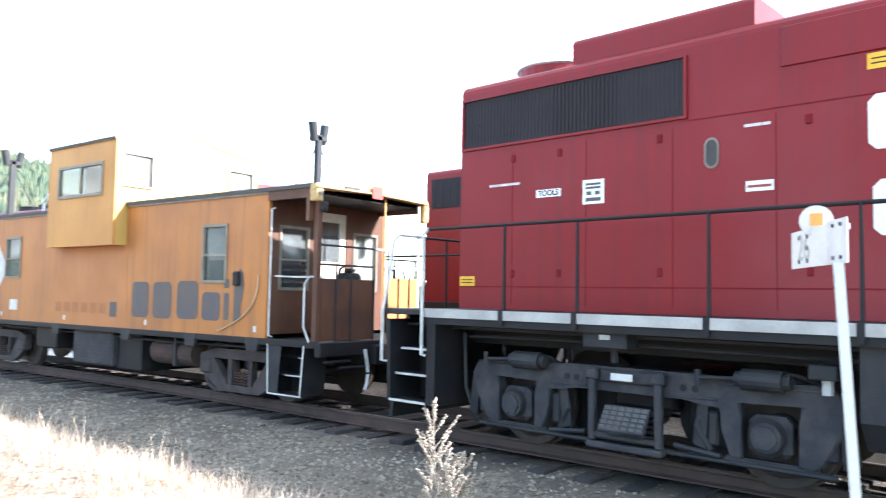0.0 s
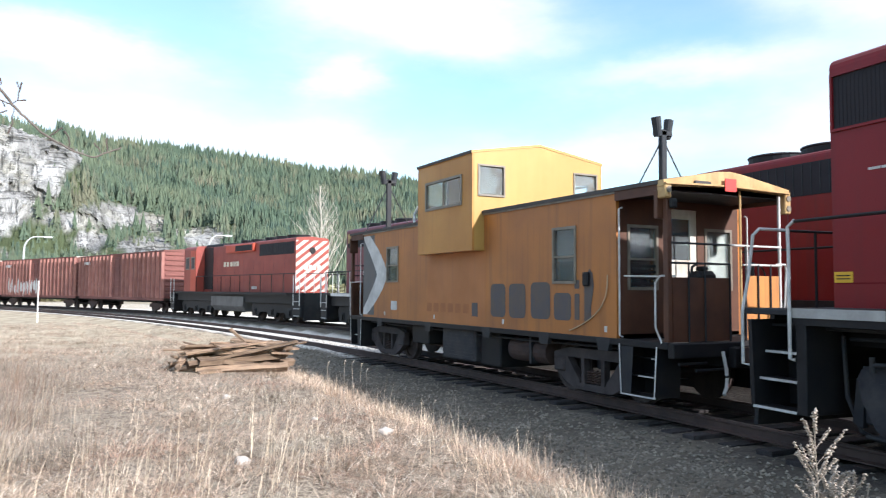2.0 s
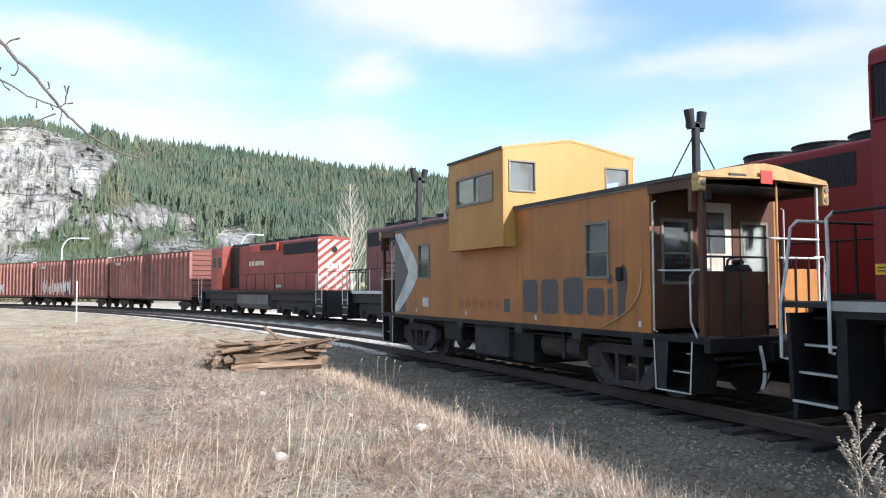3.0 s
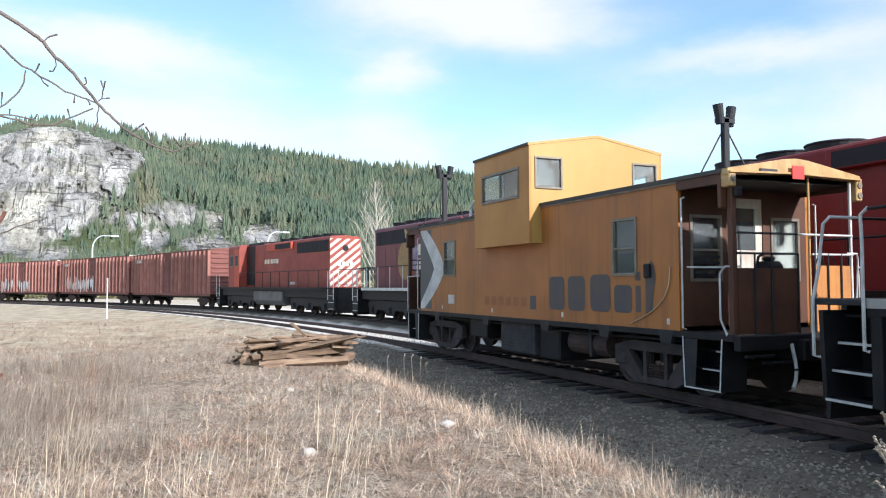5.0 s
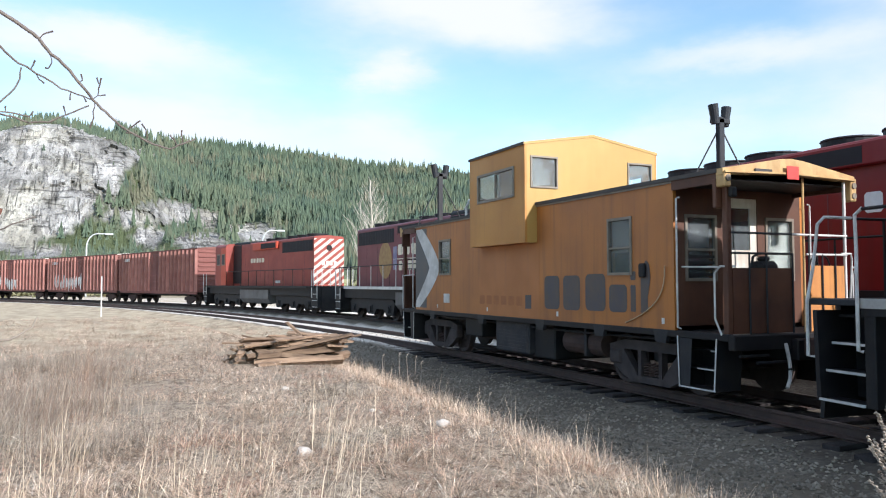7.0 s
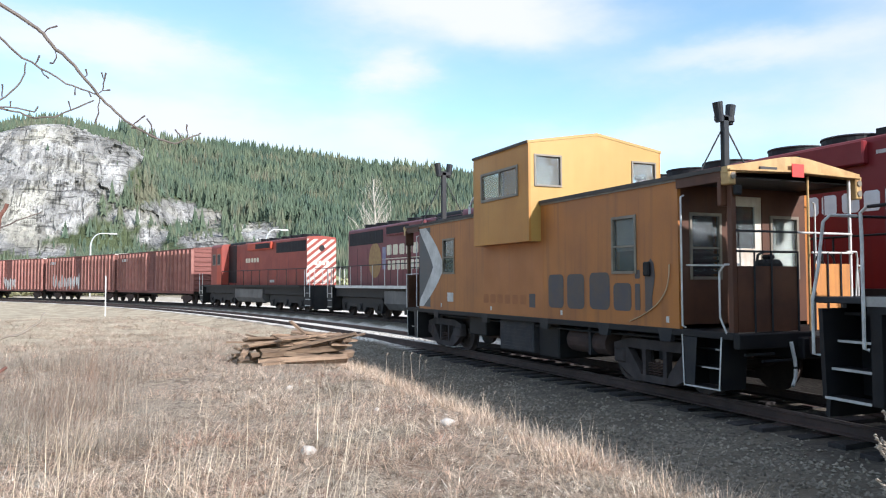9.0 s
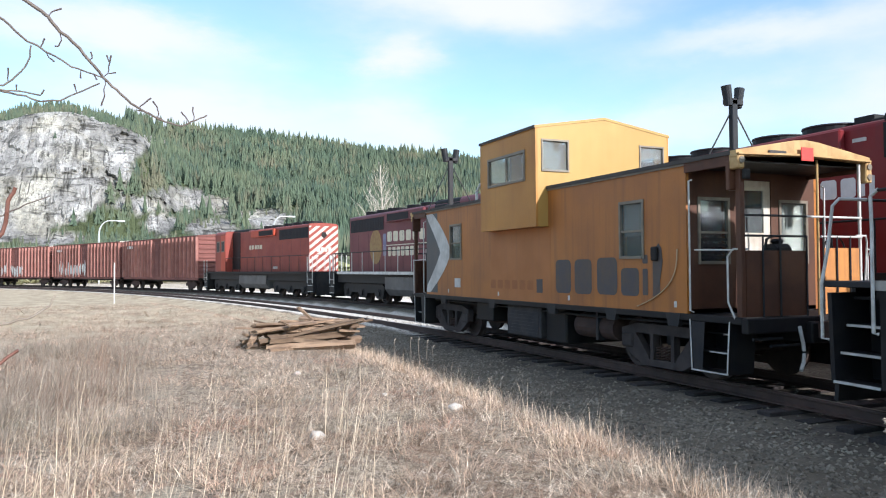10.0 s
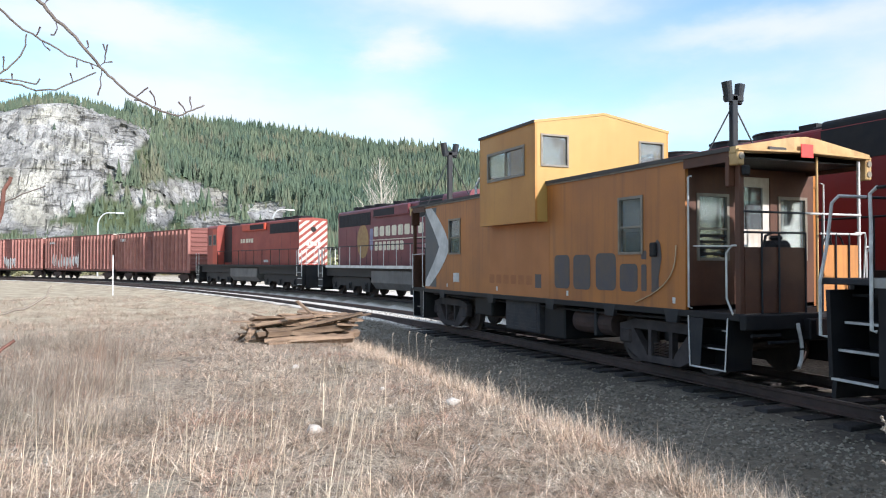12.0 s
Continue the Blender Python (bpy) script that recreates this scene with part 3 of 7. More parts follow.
def pale_zone(u):
    return 1.0 if -1.2 < u < 3.1 or 7.4 < u < 22 else 0.0


def build_ground():
    def steps(fine, far):
        out = list(fine)
        for sign in (1, -1):
            v, d = (out[-1], 1.0) if sign > 0 else (out[0], 1.0)
            extra = []
            while abs(v) < far:
                v += sign * d
                d *= 1.22
                extra.append(v)
            out = out + extra if sign > 0 else extra[::-1] + out
        return out
    xs = steps([*np.arange(-40, -8, 1.0), *np.arange(-8, 17.0, 0.3)], 2500)
    ys = steps([*np.arange(-9, 38, 0.3), *np.arange(38, 130, 0.9)], 2500)
    verts = [(x, y, height(x, y)) for y in ys for x in xs]
    w = len(xs)
    faces = [(j * w + i, j * w + i + 1, (j + 1) * w + i + 1, (j + 1) * w + i) for j in range(len(ys) - 1) for i in range(w - 1)]
    me = bpy.data.meshes.new("ground")
    me.from_pydata(verts, [], faces)
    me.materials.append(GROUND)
    me.polygons.foreach_set("use_smooth", [True] * len(me.polygons))
    a = me.attributes.new("grass", 'FLOAT', 'POINT')
    vals = []
    for x, y, z in verts:
        u = math.hypot(x - CENTRE_X, y - CENTRE_Y) - CURVE
        vals.append(min(1, max(0, (grass_edge(y) - u) / 0.8 + 0.5)) if u < 0 else min(0.55, max(0, (u - 8) / 8)))
    a.data.foreach_set("value", vals)
    # darker within 2.7 m of the near track, fading out from y = 17 to 22
    bed_dark = []
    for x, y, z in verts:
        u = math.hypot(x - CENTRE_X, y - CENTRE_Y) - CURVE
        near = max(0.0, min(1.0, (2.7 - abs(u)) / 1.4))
        bed_dark.append(0.65 * near * (1 - min(1, max(0, (y - 17) / 5))))
    me.attributes.new("bed_dark", 'FLOAT', 'POINT').data.foreach_set("value", bed_dark)
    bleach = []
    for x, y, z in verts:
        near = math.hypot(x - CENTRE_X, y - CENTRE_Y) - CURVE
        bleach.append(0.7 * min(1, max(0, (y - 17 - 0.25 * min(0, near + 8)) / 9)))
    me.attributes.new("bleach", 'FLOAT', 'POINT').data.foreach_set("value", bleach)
    # paler between and beyond the tracks, rising from y = 17 to 22
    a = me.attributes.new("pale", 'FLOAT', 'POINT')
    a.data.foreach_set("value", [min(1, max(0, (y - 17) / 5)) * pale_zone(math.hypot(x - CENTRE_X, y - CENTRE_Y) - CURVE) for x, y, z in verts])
    tagged(new("ground", me), "dry straw field with dark cinder ditch and track bed", "ground", kind="structure")


build_ground()


# ---- tracks ----
def build_track(radius, s0, s1, name, label):
    """Two rails as long curved bars; ties are laid at the end of the file."""
    root = thing(name, Matrix(), label, "railway track", kind="structure")
    prof = [(-0.07, -0.165), (0.07, -0.165), (0.07, -0.15), (0.012, -0.13), (0.012, -0.045), (0.036, -0.035), (0.036, -0.006), (0.028, 0.0), (-0.028, 0.0), (-0.036, -0.006), (-0.036, -0.035), (-0.012, -0.045), (-0.012, -0.13), (-0.07, -0.15)]
    n = int((s1 - s0) / 1.2)
    for off in (-0.7535, 0.7535):
        bm = bmesh.new()
        rings = []
        for i in range(n + 1):
            m = on_arc(radius, s0 + (s1 - s0) * i / n)
            rings.append([bm.verts.new(m @ Vector((off + px, 0, pz))) for px, pz in prof])
        for a, c in zip(rings, rings[1:]):
            for k in range(len(prof)):
                bm.faces.new((a[k], a[(k + 1) % len(prof)], c[(k + 1) % len(prof)], c[k]))
        rail = part("rail", bm, RAILRUST, root)
        rail.data.materials.append(RAILTOP)
        for p in rail.data.polygons:
            if p.normal.z > 0.9 and p.center.z > -0.01:
                p.material_index = 1
    return root


near_track = build_track(CURVE, -32, 190, "track_near", "rusty curved rails on dark creosoted ties")
back_track = build_track(BACK, -40, 190, "track_back", "curved rails on dark ties behind the first track")


# ---- caboose ----
def window_unit(parent, u0, u1, v0, v1, place, sash=True, blind=0.0, frame_w=0.045, vertical=False, dim=True):
    """Aluminium frame, glass pane, dark sheet for the unlit room; place(u, v, d) gives the point at depth d behind the
    wall's face.
    """
    def bar(bm, a, c, e, g, d0=-0.02, d1=0.05):
        q = [bm.verts.new(place(u, v, d)) for d in (d0, d1) for u, v in ((a, e), (c, e), (c, g), (a, g))]
        for f in ((0, 1, 2, 3), (7, 6, 5, 4), (0, 4, 5, 1), (1, 5, 6, 2), (2, 6, 7, 3), (3, 7, 4, 0)):
            bm.faces.new([q[i] for i in f])
        return bm
    bm = bmesh.new()
    f = frame_w
    bar(bm, u0, u0 + f, v0, v1); bar(bm, u1 - f, u1, v0, v1)
    bar(bm, u0 + f, u1 - f, v0, v0 + f, -0.03, 0.05); bar(bm, u0 + f, u1 - f, v1 - f, v1)
    if sash and not vertical:
        mid = (v0 + v1) / 2 - 0.04
        bar(bm, u0 + f, u1 - f, mid, mid + 0.03, -0.01, 0.05)
    if vertical:
        mid = (u0 + u1) / 2
        bar(bm, mid - 0.018, mid + 0.018, v0 + f, v1 - f, -0.01, 0.05)
    w = part("window", bm, FRAMEGREY, parent)
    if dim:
        part("room_shade_sheet", bar(bmesh.new(), u0, u1, v0, v1, 0.16, 0.18), PANEDARK, w)
    g = part("pane", bar(bmesh.new(), u0 + f, u1 - f, v0 + f, v1 - f, 0.025, 0.031), GLASS if dim else CLEARGLASS, w)
    g.visible_shadow = False
    if blind:
        part("blind", bar(bmesh.new(), u0 + f, u1 - f, v1 - f - blind * (v1 - v0), v1 - f, 0.07, 0.075), BLIND, w)
    return w


def glyphs(parent, place, u0, u1, v0, v1, widths, material, name="lettering_bar"):
    """Plain rounded bars standing for painted letters, one mesh a bar, 4 mm proud."""
    total = sum(widths)
    u = u0
    for k, wd in enumerate(widths):
        du = (u1 - u0) * wd / total
        if k % 2 == 0:
            a, c = u, u + du
            bm = bmesh.new()
            h = v1 - v0
            cut = 0.13 * min(abs(c - a), h) * (1 if c > a else -1)
            ring = [(a + cut, v0), (c - cut, v0), (c, v0 + abs(cut)), (c, v1 - abs(cut)), (c - cut, v1), (a + cut, v1), (a, v1 - abs(cut)), (a, v0 + abs(cut))]
            bm.faces.new([bm.verts.new(place(x, y, -0.004)) for x, y in ring])
            part(name, bm, material, parent)
        u += du


def painted_block(parent, place, a, b_, z0, z1, material, name="lettering_bar"):
    """A plain rounded block of paint."""
    r = 0.18 * min(abs(b_ - a), z1 - z0)
    q = r if b_ > a else -r
    bm = bmesh.new()
    ring = []
    for cu, cv, a0 in ((b_ - q, z1 - r, 0), (a + q, z1 - r, 90), (a + q, z0 + r, 180), (b_ - q, z0 + r, 270)):
        for k in range(4):
            t = radians(a0 + 30 * k)
            ring.append((cu + q * math.cos(t), cv + r * math.sin(t)))
    bm.faces.new([bm.verts.new(place(u, v, -0.004)) for u, v in ring])
    return part(name, bm, material, parent)


def caboose_truck(parent, y):
    """A two-axle truck: cast side frames with openings, springs, wheels and axles."""
    t = part("truck", B(-0.85, 0.85, y - 0.16, y + 0.16, 0.42, 0.66, 0.03), DARKGREY, parent)
    wb = 0.86
    for side in (-1, 1):
        x = side * 1.0
        bm = bmesh.new()
        # top chord, bottom chord and sloping arms of the side frame
        top = [(y - wb - 0.16, 0.66), (y - wb - 0.16, 0.52), (y - 0.62, 0.60), (y + 0.62, 0.60), (y + wb + 0.16, 0.52), (y + wb + 0.16, 0.66), (y + 0.62, 0.76), (y - 0.62, 0.76)]
        prism(bm, top, "x", x - 0.07, x + 0.07)
        for sg in (-1, 1):
            arm = [(y + sg * (wb + 0.12), 0.50), (y + sg * (wb - 0.20), 0.60), (y + sg * 0.34, 0.24), (y + sg * 0.28, 0.08), (y + sg * 0.46, 0.08), (y + sg * (wb - 0.10), 0.22), (y + sg * (wb + 0.10), 0.36)]
            prism(bm, arm if sg > 0 else arm[::-1], "x", x - 0.065, x + 0.065)
            box(bm, x - 0.06, x + 0.06, y + sg * 0.25 - 0.04, y + sg * 0.25 + 0.04, 0.14, 0.62)
            box(bm, x - 0.10, x + 0.10, y + sg * wb - 0.15, y + sg * wb + 0.15, 0.34, 0.58, 0.03)
        box(bm, x - 0.065, x + 0.065, y - 0.32, y + 0.32, 0.08, 0.19)
        part("side_frame", bm, CASTBROWN, t)
        for k in (-0.12, 0.0, 0.12):
            bm = bmesh.new()
            pts = [(x + 0.05 * math.cos(a), y + k + 0.05 * math.sin(a), 0.20 + 0.21 * a / (10 * math.pi)) for a in np.linspace(0, 10 * math.pi, 50)]
            tube(bm, pts, 0.013, 5)
            part("spring", bm, BROWNSTEEL, t)
    for k in (-wb, wb):
        bm = bmesh.new()
        for side in (-1, 1):
            wheel(bm, y + k, 0.42, 0.42, side * 0.82, side * 0.69)
        rod(bm, (-0.82, y + k, 0.42), (0.82, y + k, 0.42), 0.07)
        part("wheelset", bm, WHEELRUST, t, smooth=False)


def build_caboose():
    # origin on the rail under the middle of the car; near side is -x, the camera's end is -y
    c = thing("caboose", pose(TRACK_X - 0.05, 13.85, 0) @ Matrix.Diagonal((0.963, 1, 1, 1)), "weathered orange wide-vision caboose with bay cupola on rails", "caboose")
    HW, HL, FLOOR, EAVE, CROWN = 1.38, 5.05, 1.0, 3.2, 3.44
    near = lambda u, v, d: Vector((-HW + d, u, v))
    far = lambda u, v, d: Vector((HW - d, u, v))
    wins = [(-4.09, -3.45, 1.82, 2.76), (2.80, 3.50, 1.89, 2.77)]
    body = part("body", slab_with_holes(bmesh.new(), -HL, HL, FLOOR, EAVE, wins, near, 0.06), ORANGE, c)
    part("body_side", slab_with_holes(bmesh.new(), -HL, HL, FLOOR, EAVE, wins, far, 0.06), ORANGE, c)
    for place in (near, far):
        for k, (a, b_, e, g) in enumerate(wins):
            window_unit(c, a, b_, e, g, place, blind=0.56)
    part("floor", B(-HW + 0.06, HW - 0.06, -HL, HL, FLOOR - 0.02, FLOOR + 0.06), BLACK, c)
    part("side_sill", B(-HW - 0.012, -HW + 0.10, -6.1, 6.1, 0.90, 1.0, 0.01), BLACK, c)
    part("side_sill", B(HW - 0.10, HW + 0.012, -6.1, 6.1, 0.90, 1.0, 0.01), BLACK, c)
    part("centre_sill", B(-0.28, 0.28, -6.3, 6.3, 0.62, 0.92, 0.02), BLACK, c)
    # end walls with a door and a window on each side of it
    for sg in (-1, 1):
        endw = lambda u, v, d, sg=sg: Vector((u, sg * (HL - d), v))
        holes = [(-0.36, 0.36, 1.06, 3.0), (-1.16, -0.52, 1.72, 2.72), (0.52, 1.16, 1.72, 2.72)]
        # Both wall halves are darkened in colour for the shade under the roof.
        part("end_wall", slab_with_holes(bmesh.new(), -HW + 0.06, 0.0, FLOOR, 3.2, [(-0.36, 0.0, 1.06, 3.0), holes[1]], endw, 0.06), RUST_SHADED, c, "rust-stained orange end wall with porch shade in its colour")
        part("end_wall", slab_with_holes(bmesh.new(), 0.0, HW - 0.06, FLOOR, 3.2, [(0.0, 0.36, 1.06, 3.0), holes[2]], endw, 0.06), RUST_SHADED, c, "rust-stained orange end wall with porch shade in its colour")
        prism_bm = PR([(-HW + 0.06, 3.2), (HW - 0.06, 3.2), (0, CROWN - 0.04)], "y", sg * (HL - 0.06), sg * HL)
        part("gable", prism_bm, RUST_SHADED, c)
        window_unit(c, -1.16, -0.52, 1.72, 2.72, endw, blind=0.0)
        window_unit(c, 0.52, 1.16, 1.72, 2.72, endw, sash=False, blind=0.85)
        for k in range(4):
            part("louvre", B(-1.12, -0.56, sg * (HL - 0.004) - 0.006, sg * (HL - 0.004) + 0.006, 1.80 + 0.09 * k, 1.84 + 0.09 * k), BLACK, c)
        d = part("door", slab_with_holes(bmesh.new(), -0.36, 0.36, 1.06, 3.0, [(-0.22, 0.22, 2.20, 2.85)], lambda u, v, dd, sg=sg: Vector((u, sg * (HL - 0.02 - dd), v)), 0.04), DOORWHITE, c, "grimy white end door")
        pn = part("pane", B(-0.22, 0.22, sg * (HL - 0.045) - 0.003, sg * (HL - 0.045) + 0.003, 2.20, 2.85), GLASS, d)
        pn.visible_shadow = False
        part("handle", T([(0.27, sg * (HL + 0.0), 1.9), (0.27, sg * (HL + 0.06), 1.9), (0.27, sg * (HL + 0.06), 2.1)], 0.012), FRAMEGREY, d)
    # roof: low gable running over both platforms
    XF, XM = 1.22, -0.10                                   # far edge of the end roofs, and their ridge
    roof = [(-HW - 0.05, EAVE + 0.0), (-HW - 0.05, EAVE + 0.06), (-0.5, CROWN - 0.03), (XM, CROWN + 0.02), (0.4, CROWN - 0.03), (XF, EAVE + 0.06), (XF, EAVE), (XM, CROWN - 0.05)]
    part("roof", PR(roof, "y", -6.08, 6.08), ROOFBLACK, c, "black tarred roof")
    for sg in (-1, 1):
        y0, y1 = sg * 6.10, sg * 6.0
        gable = [(-HW - 0.06, 3.165), (-HW - 0.06, 3.25), (XM - 0.25, 3.435), (XM, 3.455), (XM + 0.25, 3.435), (XF + 0.02, 3.27), (XF + 0.02, 3.19), (0.9, 3.195), (XM, 3.225), (-0.9, 3.19)]
        part("roof_end_beam", PR(gable, "y", min(y0, y1) - 0.005, max(y0, y1) + 0.005), BEAM, c, "dusty yellow roof end beam")
        part("beam_lip", PR([(-HW - 0.05, 3.19), (-HW - 0.05, 3.215), (XM, 3.25), (XF, 3.225), (XF, 3.20), (XM, 3.225)], "y", sg * 6.125 - 0.02, sg * 6.125 + 0.01), BEAM, c)
        part("roof_hatch_bolt", B(-0.85, -0.52, min(sg * 6.09, sg * 6.14), max(sg * 6.09, sg * 6.14), 3.215, 3.275, 0.01), ROOFBLACK, c)
        for x in (-HW, XF - 0.03):
            part("fascia", B(x - 0.03, x + 0.03, min(sg * 5.05, sg * 5.98), max(sg * 5.05, sg * 5.98), 3.06, 3.2), RUST_SHADED, c)
    # side drip rail over the body
    part("drip_rail", B(-HW - 0.03, -HW, -HL, HL, 3.17, 3.20), FRAMEGREY, c)
    # cupola
    CW, CL, C0, C1, CC = 1.66, 1.2, 2.48, 4.40, 4.67
    for sg in (-1, 1):
        side = lambda u, v, d, sg=sg: Vector((sg * (CW - d), u, v))
        hole = [(-0.80, 0.82, 3.40, 4.02)]
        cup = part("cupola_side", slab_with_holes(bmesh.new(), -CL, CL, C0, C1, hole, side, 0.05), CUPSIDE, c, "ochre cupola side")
        window_unit(c, *hole[0], side, sash=False, vertical=True, frame_w=0.05, dim=False)
        part("cupola_floor", PR([(sg * (CW - 0.05), C0), (sg * CW - sg * 0.05, C0 + 0.04), (sg * (HW - 0.02), C0 + 0.04), (sg * (HW - 0.02), C0)], "y", -CL + 0.05, CL - 0.05), ORANGE, c)
        endp = lambda u, v, d, sg=sg: Vector((u, sg * (CL - d), v))
        hs = [(-1.53, -0.88, 3.55, 4.18), (0.88, 1.53, 3.55, 4.18)]
        bm = slab_with_holes(bmesh.new(), -CW + 0.05, CW - 0.05, 3.22, C1, hs, endp, 0.05)
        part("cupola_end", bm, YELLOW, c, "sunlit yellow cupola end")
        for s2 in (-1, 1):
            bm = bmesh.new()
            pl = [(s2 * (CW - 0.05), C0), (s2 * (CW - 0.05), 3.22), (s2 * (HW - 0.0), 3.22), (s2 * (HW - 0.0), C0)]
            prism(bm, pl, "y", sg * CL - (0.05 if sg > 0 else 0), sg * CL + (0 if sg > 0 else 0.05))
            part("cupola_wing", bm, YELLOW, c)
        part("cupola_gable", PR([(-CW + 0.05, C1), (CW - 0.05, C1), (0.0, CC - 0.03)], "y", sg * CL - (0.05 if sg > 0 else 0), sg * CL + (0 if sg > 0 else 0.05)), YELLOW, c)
        for h in hs:
            window_unit(c, *h, endp, sash=False, frame_w=0.035, dim=False)
    part("cupola_roof", PR([(-CW - 0.02, C1 - 0.02), (-CW - 0.02, C1 + 0.03), (0, CC + 0.02), (CW + 0.02, C1 + 0.03), (CW + 0.02, C1 - 0.02), (0, CC - 0.03)], "y", -CL - 0.01, CL + 0.01), YELLOW, c, "yellow cupola roof")
    part("cupola_edge", B(-CW - 0.035, -CW - 0.02, -CL - 0.01, CL + 0.01, C1 - 0.02, C1 + 0.035), ROOFBLACK, c)
    # faded patch under the cupola, lettering bars, number bars
    side = near
    part("repainted_panel", B(-HW - 0.003, -HW, -1.28, 1.22, 1.02, 2.47), PATCH, c, "faded repainted panel")
    for a, b_, z0, z1 in ((-1.46, -1.98, 1.21, 1.83), (-2.10, -2.64, 1.21, 1.83), (-2.80, -3.38, 1.22, 1.85),
                                (-3.48, -3.95, 1.22, 1.67), (-4.04, -4.17, 1.24, 1.66), (-4.04, -4.17, 1.74, 1.88), (-4.29, -4.46, 1.25, 1.96)):
        painted_block(c, side, a, b_, z0, z1, LETTERGREY)
    glyphs(c, lambda u, v, d: side(u, v, d - 0.004), 1.25, -0.62, 1.24, 1.43, [2, .7, 2, .7, 2, .7, 2, .7, 2, .7, 2], GHOST, name="number_bar")
    part("dark_block", B(-HW - 0.006, -HW, -0.97, -0.74, 1.19, 1.46), LETTERGREY, c)
    part("placard", B(-HW - 0.005, -HW, 2.88, 3.22, 1.22, 1.44), DIRTYWHITE, c)
    # black panel with a pale chevron at the far end
    part("end_panel", B(-HW - 0.004, -HW, 4.3, 5.04, 1.06, 3.12), MULTIGREY, c, "faded black end panel")
    bm = bmesh.new()
    outer, inner = [], []
    for k in range(13):
        t = -1 + 2 * k / 12
        z = 2.09 + t * 1.03
        outer.append((3.47 + (1.12 if t > 0 else 1.30) * abs(t) ** 1.5, z))
        inner.append((4.10 + (1.0 if t > 0 else 1.1) * abs(t) ** 1.15, z))
    vs = [[bm.verts.new((-HW - 0.008, min(u, 5.04), v)) for u, v in row] for row in (outer, inner)]
    for k in range(12):
        bm.faces.new((vs[0][k], vs[0][k + 1], vs[1][k + 1], vs[1][k]))
    part("chevron", bm, DIRTYWHITE, c, "pale chevron")
    bm = bmesh.new()
    wedge = [(u, v) for u, v in inner]
    vv = [bm.verts.new((-HW - 0.006, min(u, 5.03), v)) for u, v in wedge] + [bm.verts.new((-HW - 0.006, 5.03, 3.10)), bm.verts.new((-HW - 0.006, 5.03, 1.08))][:1]
    bm.faces.new(vv)
    part("end_panel_tip", bm, MULTIGREY, c)
    # drooping hose on the side and the smear at the last letter
    pts = [(-HW - 0.02, -4.87 + 0.02 * math.sin(k / 10 * 3.0) + 0.95 * (k / 10) ** 2.4, 1.95 - 0.89 * (k / 10) ** 0.75) for k in range(11)]
    part("hose", T(pts, 0.010, 5), HOSE, c, "pale drooping hose")
    smear = [(-4.28, 1.24), (-4.34, 1.22), (-4.47, 1.50), (-4.53, 1.78), (-4.50, 1.98), (-4.43, 2.05), (-4.36, 1.98), (-4.40, 1.78), (-4.37, 1.52)]
    part("soot_smear", PR(smear, "x", -HW - 0.007, -HW - 0.005), LETTERGREY, c, "dark soot smear")
    part("lamp_bracket", B(-HW - 0.07, -HW, -4.44, -4.30, 1.78, 2.0, 0.02), BLACK, c)
    for y in (-4.75, -3.2, -1.3, 1.2, 3.9):
        part("jack_pad", PR([(y - 0.17, 1.0), (y + 0.17, 1.0), (y + 0.11, 0.80), (y - 0.11, 0.80)], "x", -HW - 0.016, -HW + 0.06), DARKGREY, c)
    for y in (-4.8, -1.9, 0.9, 3.6):
        part("small_label", B(-HW - 0.005, -HW, y - 0.03, y + 0.03, 1.08, 1.17), DIRTYWHITE, c)
    # equipment under the floor
    part("battery_box", B(-1.25, -0.55, -0.65, 0.75, 0.26, 0.92, 0.03), TRUCKGREY, c, "grey slatted battery box")
    for k in range(8):
        part("slat", B(-1.262, -1.25, -0.58, 0.66, 0.32 + 0.07 * k, 0.36 + 0.07 * k), TRUCKGREY, c)
    part("dark_box", B(-1.15, 0.9, -1.45, -0.7, 0.22, 0.92, 0.03), BLACK, c)
    bm = bmesh.new()
    rod(bm, (-0.95, -2.95, 0.62), (-0.95, -1.75, 0.62), 0.22, 18)
    part("air_tank", bm, BROWNSTEEL, c, "rusty air tank")
    part("brake_rod", T([(-0.6, -3.2, 0.42), (-0.6, -1.5, 0.46)], 0.02), BROWNSTEEL, c)
    part("tank_strap", B(-1.19, -0.7, -2.55, -2.48, 0.40, 0.92), DARKGREY, c)
    part("equipment_box", B(0.3, 1.2, 0.9, 2.2, 0.35, 0.92, 0.03), BLACK, c)
    for x, z in ((-1.18, 0.84), (-0.75, 0.72), (0.8, 0.8)):
        part("brake_pipe", T([(x, -5.0, z), (x, -2.2, z - 0.03), (x, 1.4, z), (x, 4.9, z + 0.02)], 0.022, 6), DARKGREY, c)
    part("brake_lever", T([(-0.9, 1.3, 0.8), (-0.9, 1.35, 0.45), (-0.7, 2.6, 0.40)], 0.022, 6), BROWNSTEEL, c)
    part("tool_box", B(-1.2, -0.7, 1.5, 2.35, 0.48, 0.9, 0.02), BLACK, c)
    for y in (-4.1, 4.1):
        caboose_truck(c, y)
    # platforms at both ends
    for sg in (-1, 1):
        def yy(a, b_):
            return min(sg * a, sg * b_), max(sg * a, sg * b_)
        part("platform", B(-HW + 0.1, HW - 0.1, *yy(5.05, 6.08), 0.93, 0.985, 0.01), BLACK, c)
        part("end_sill", B(-HW, HW, *yy(6.08, 6.2), 0.78, 0.99, 0.015), BLACK, c)
        bm = bmesh.new()
        box(bm, -0.16, 0.16, *yy(6.2, 6.55), 0.70, 0.92)
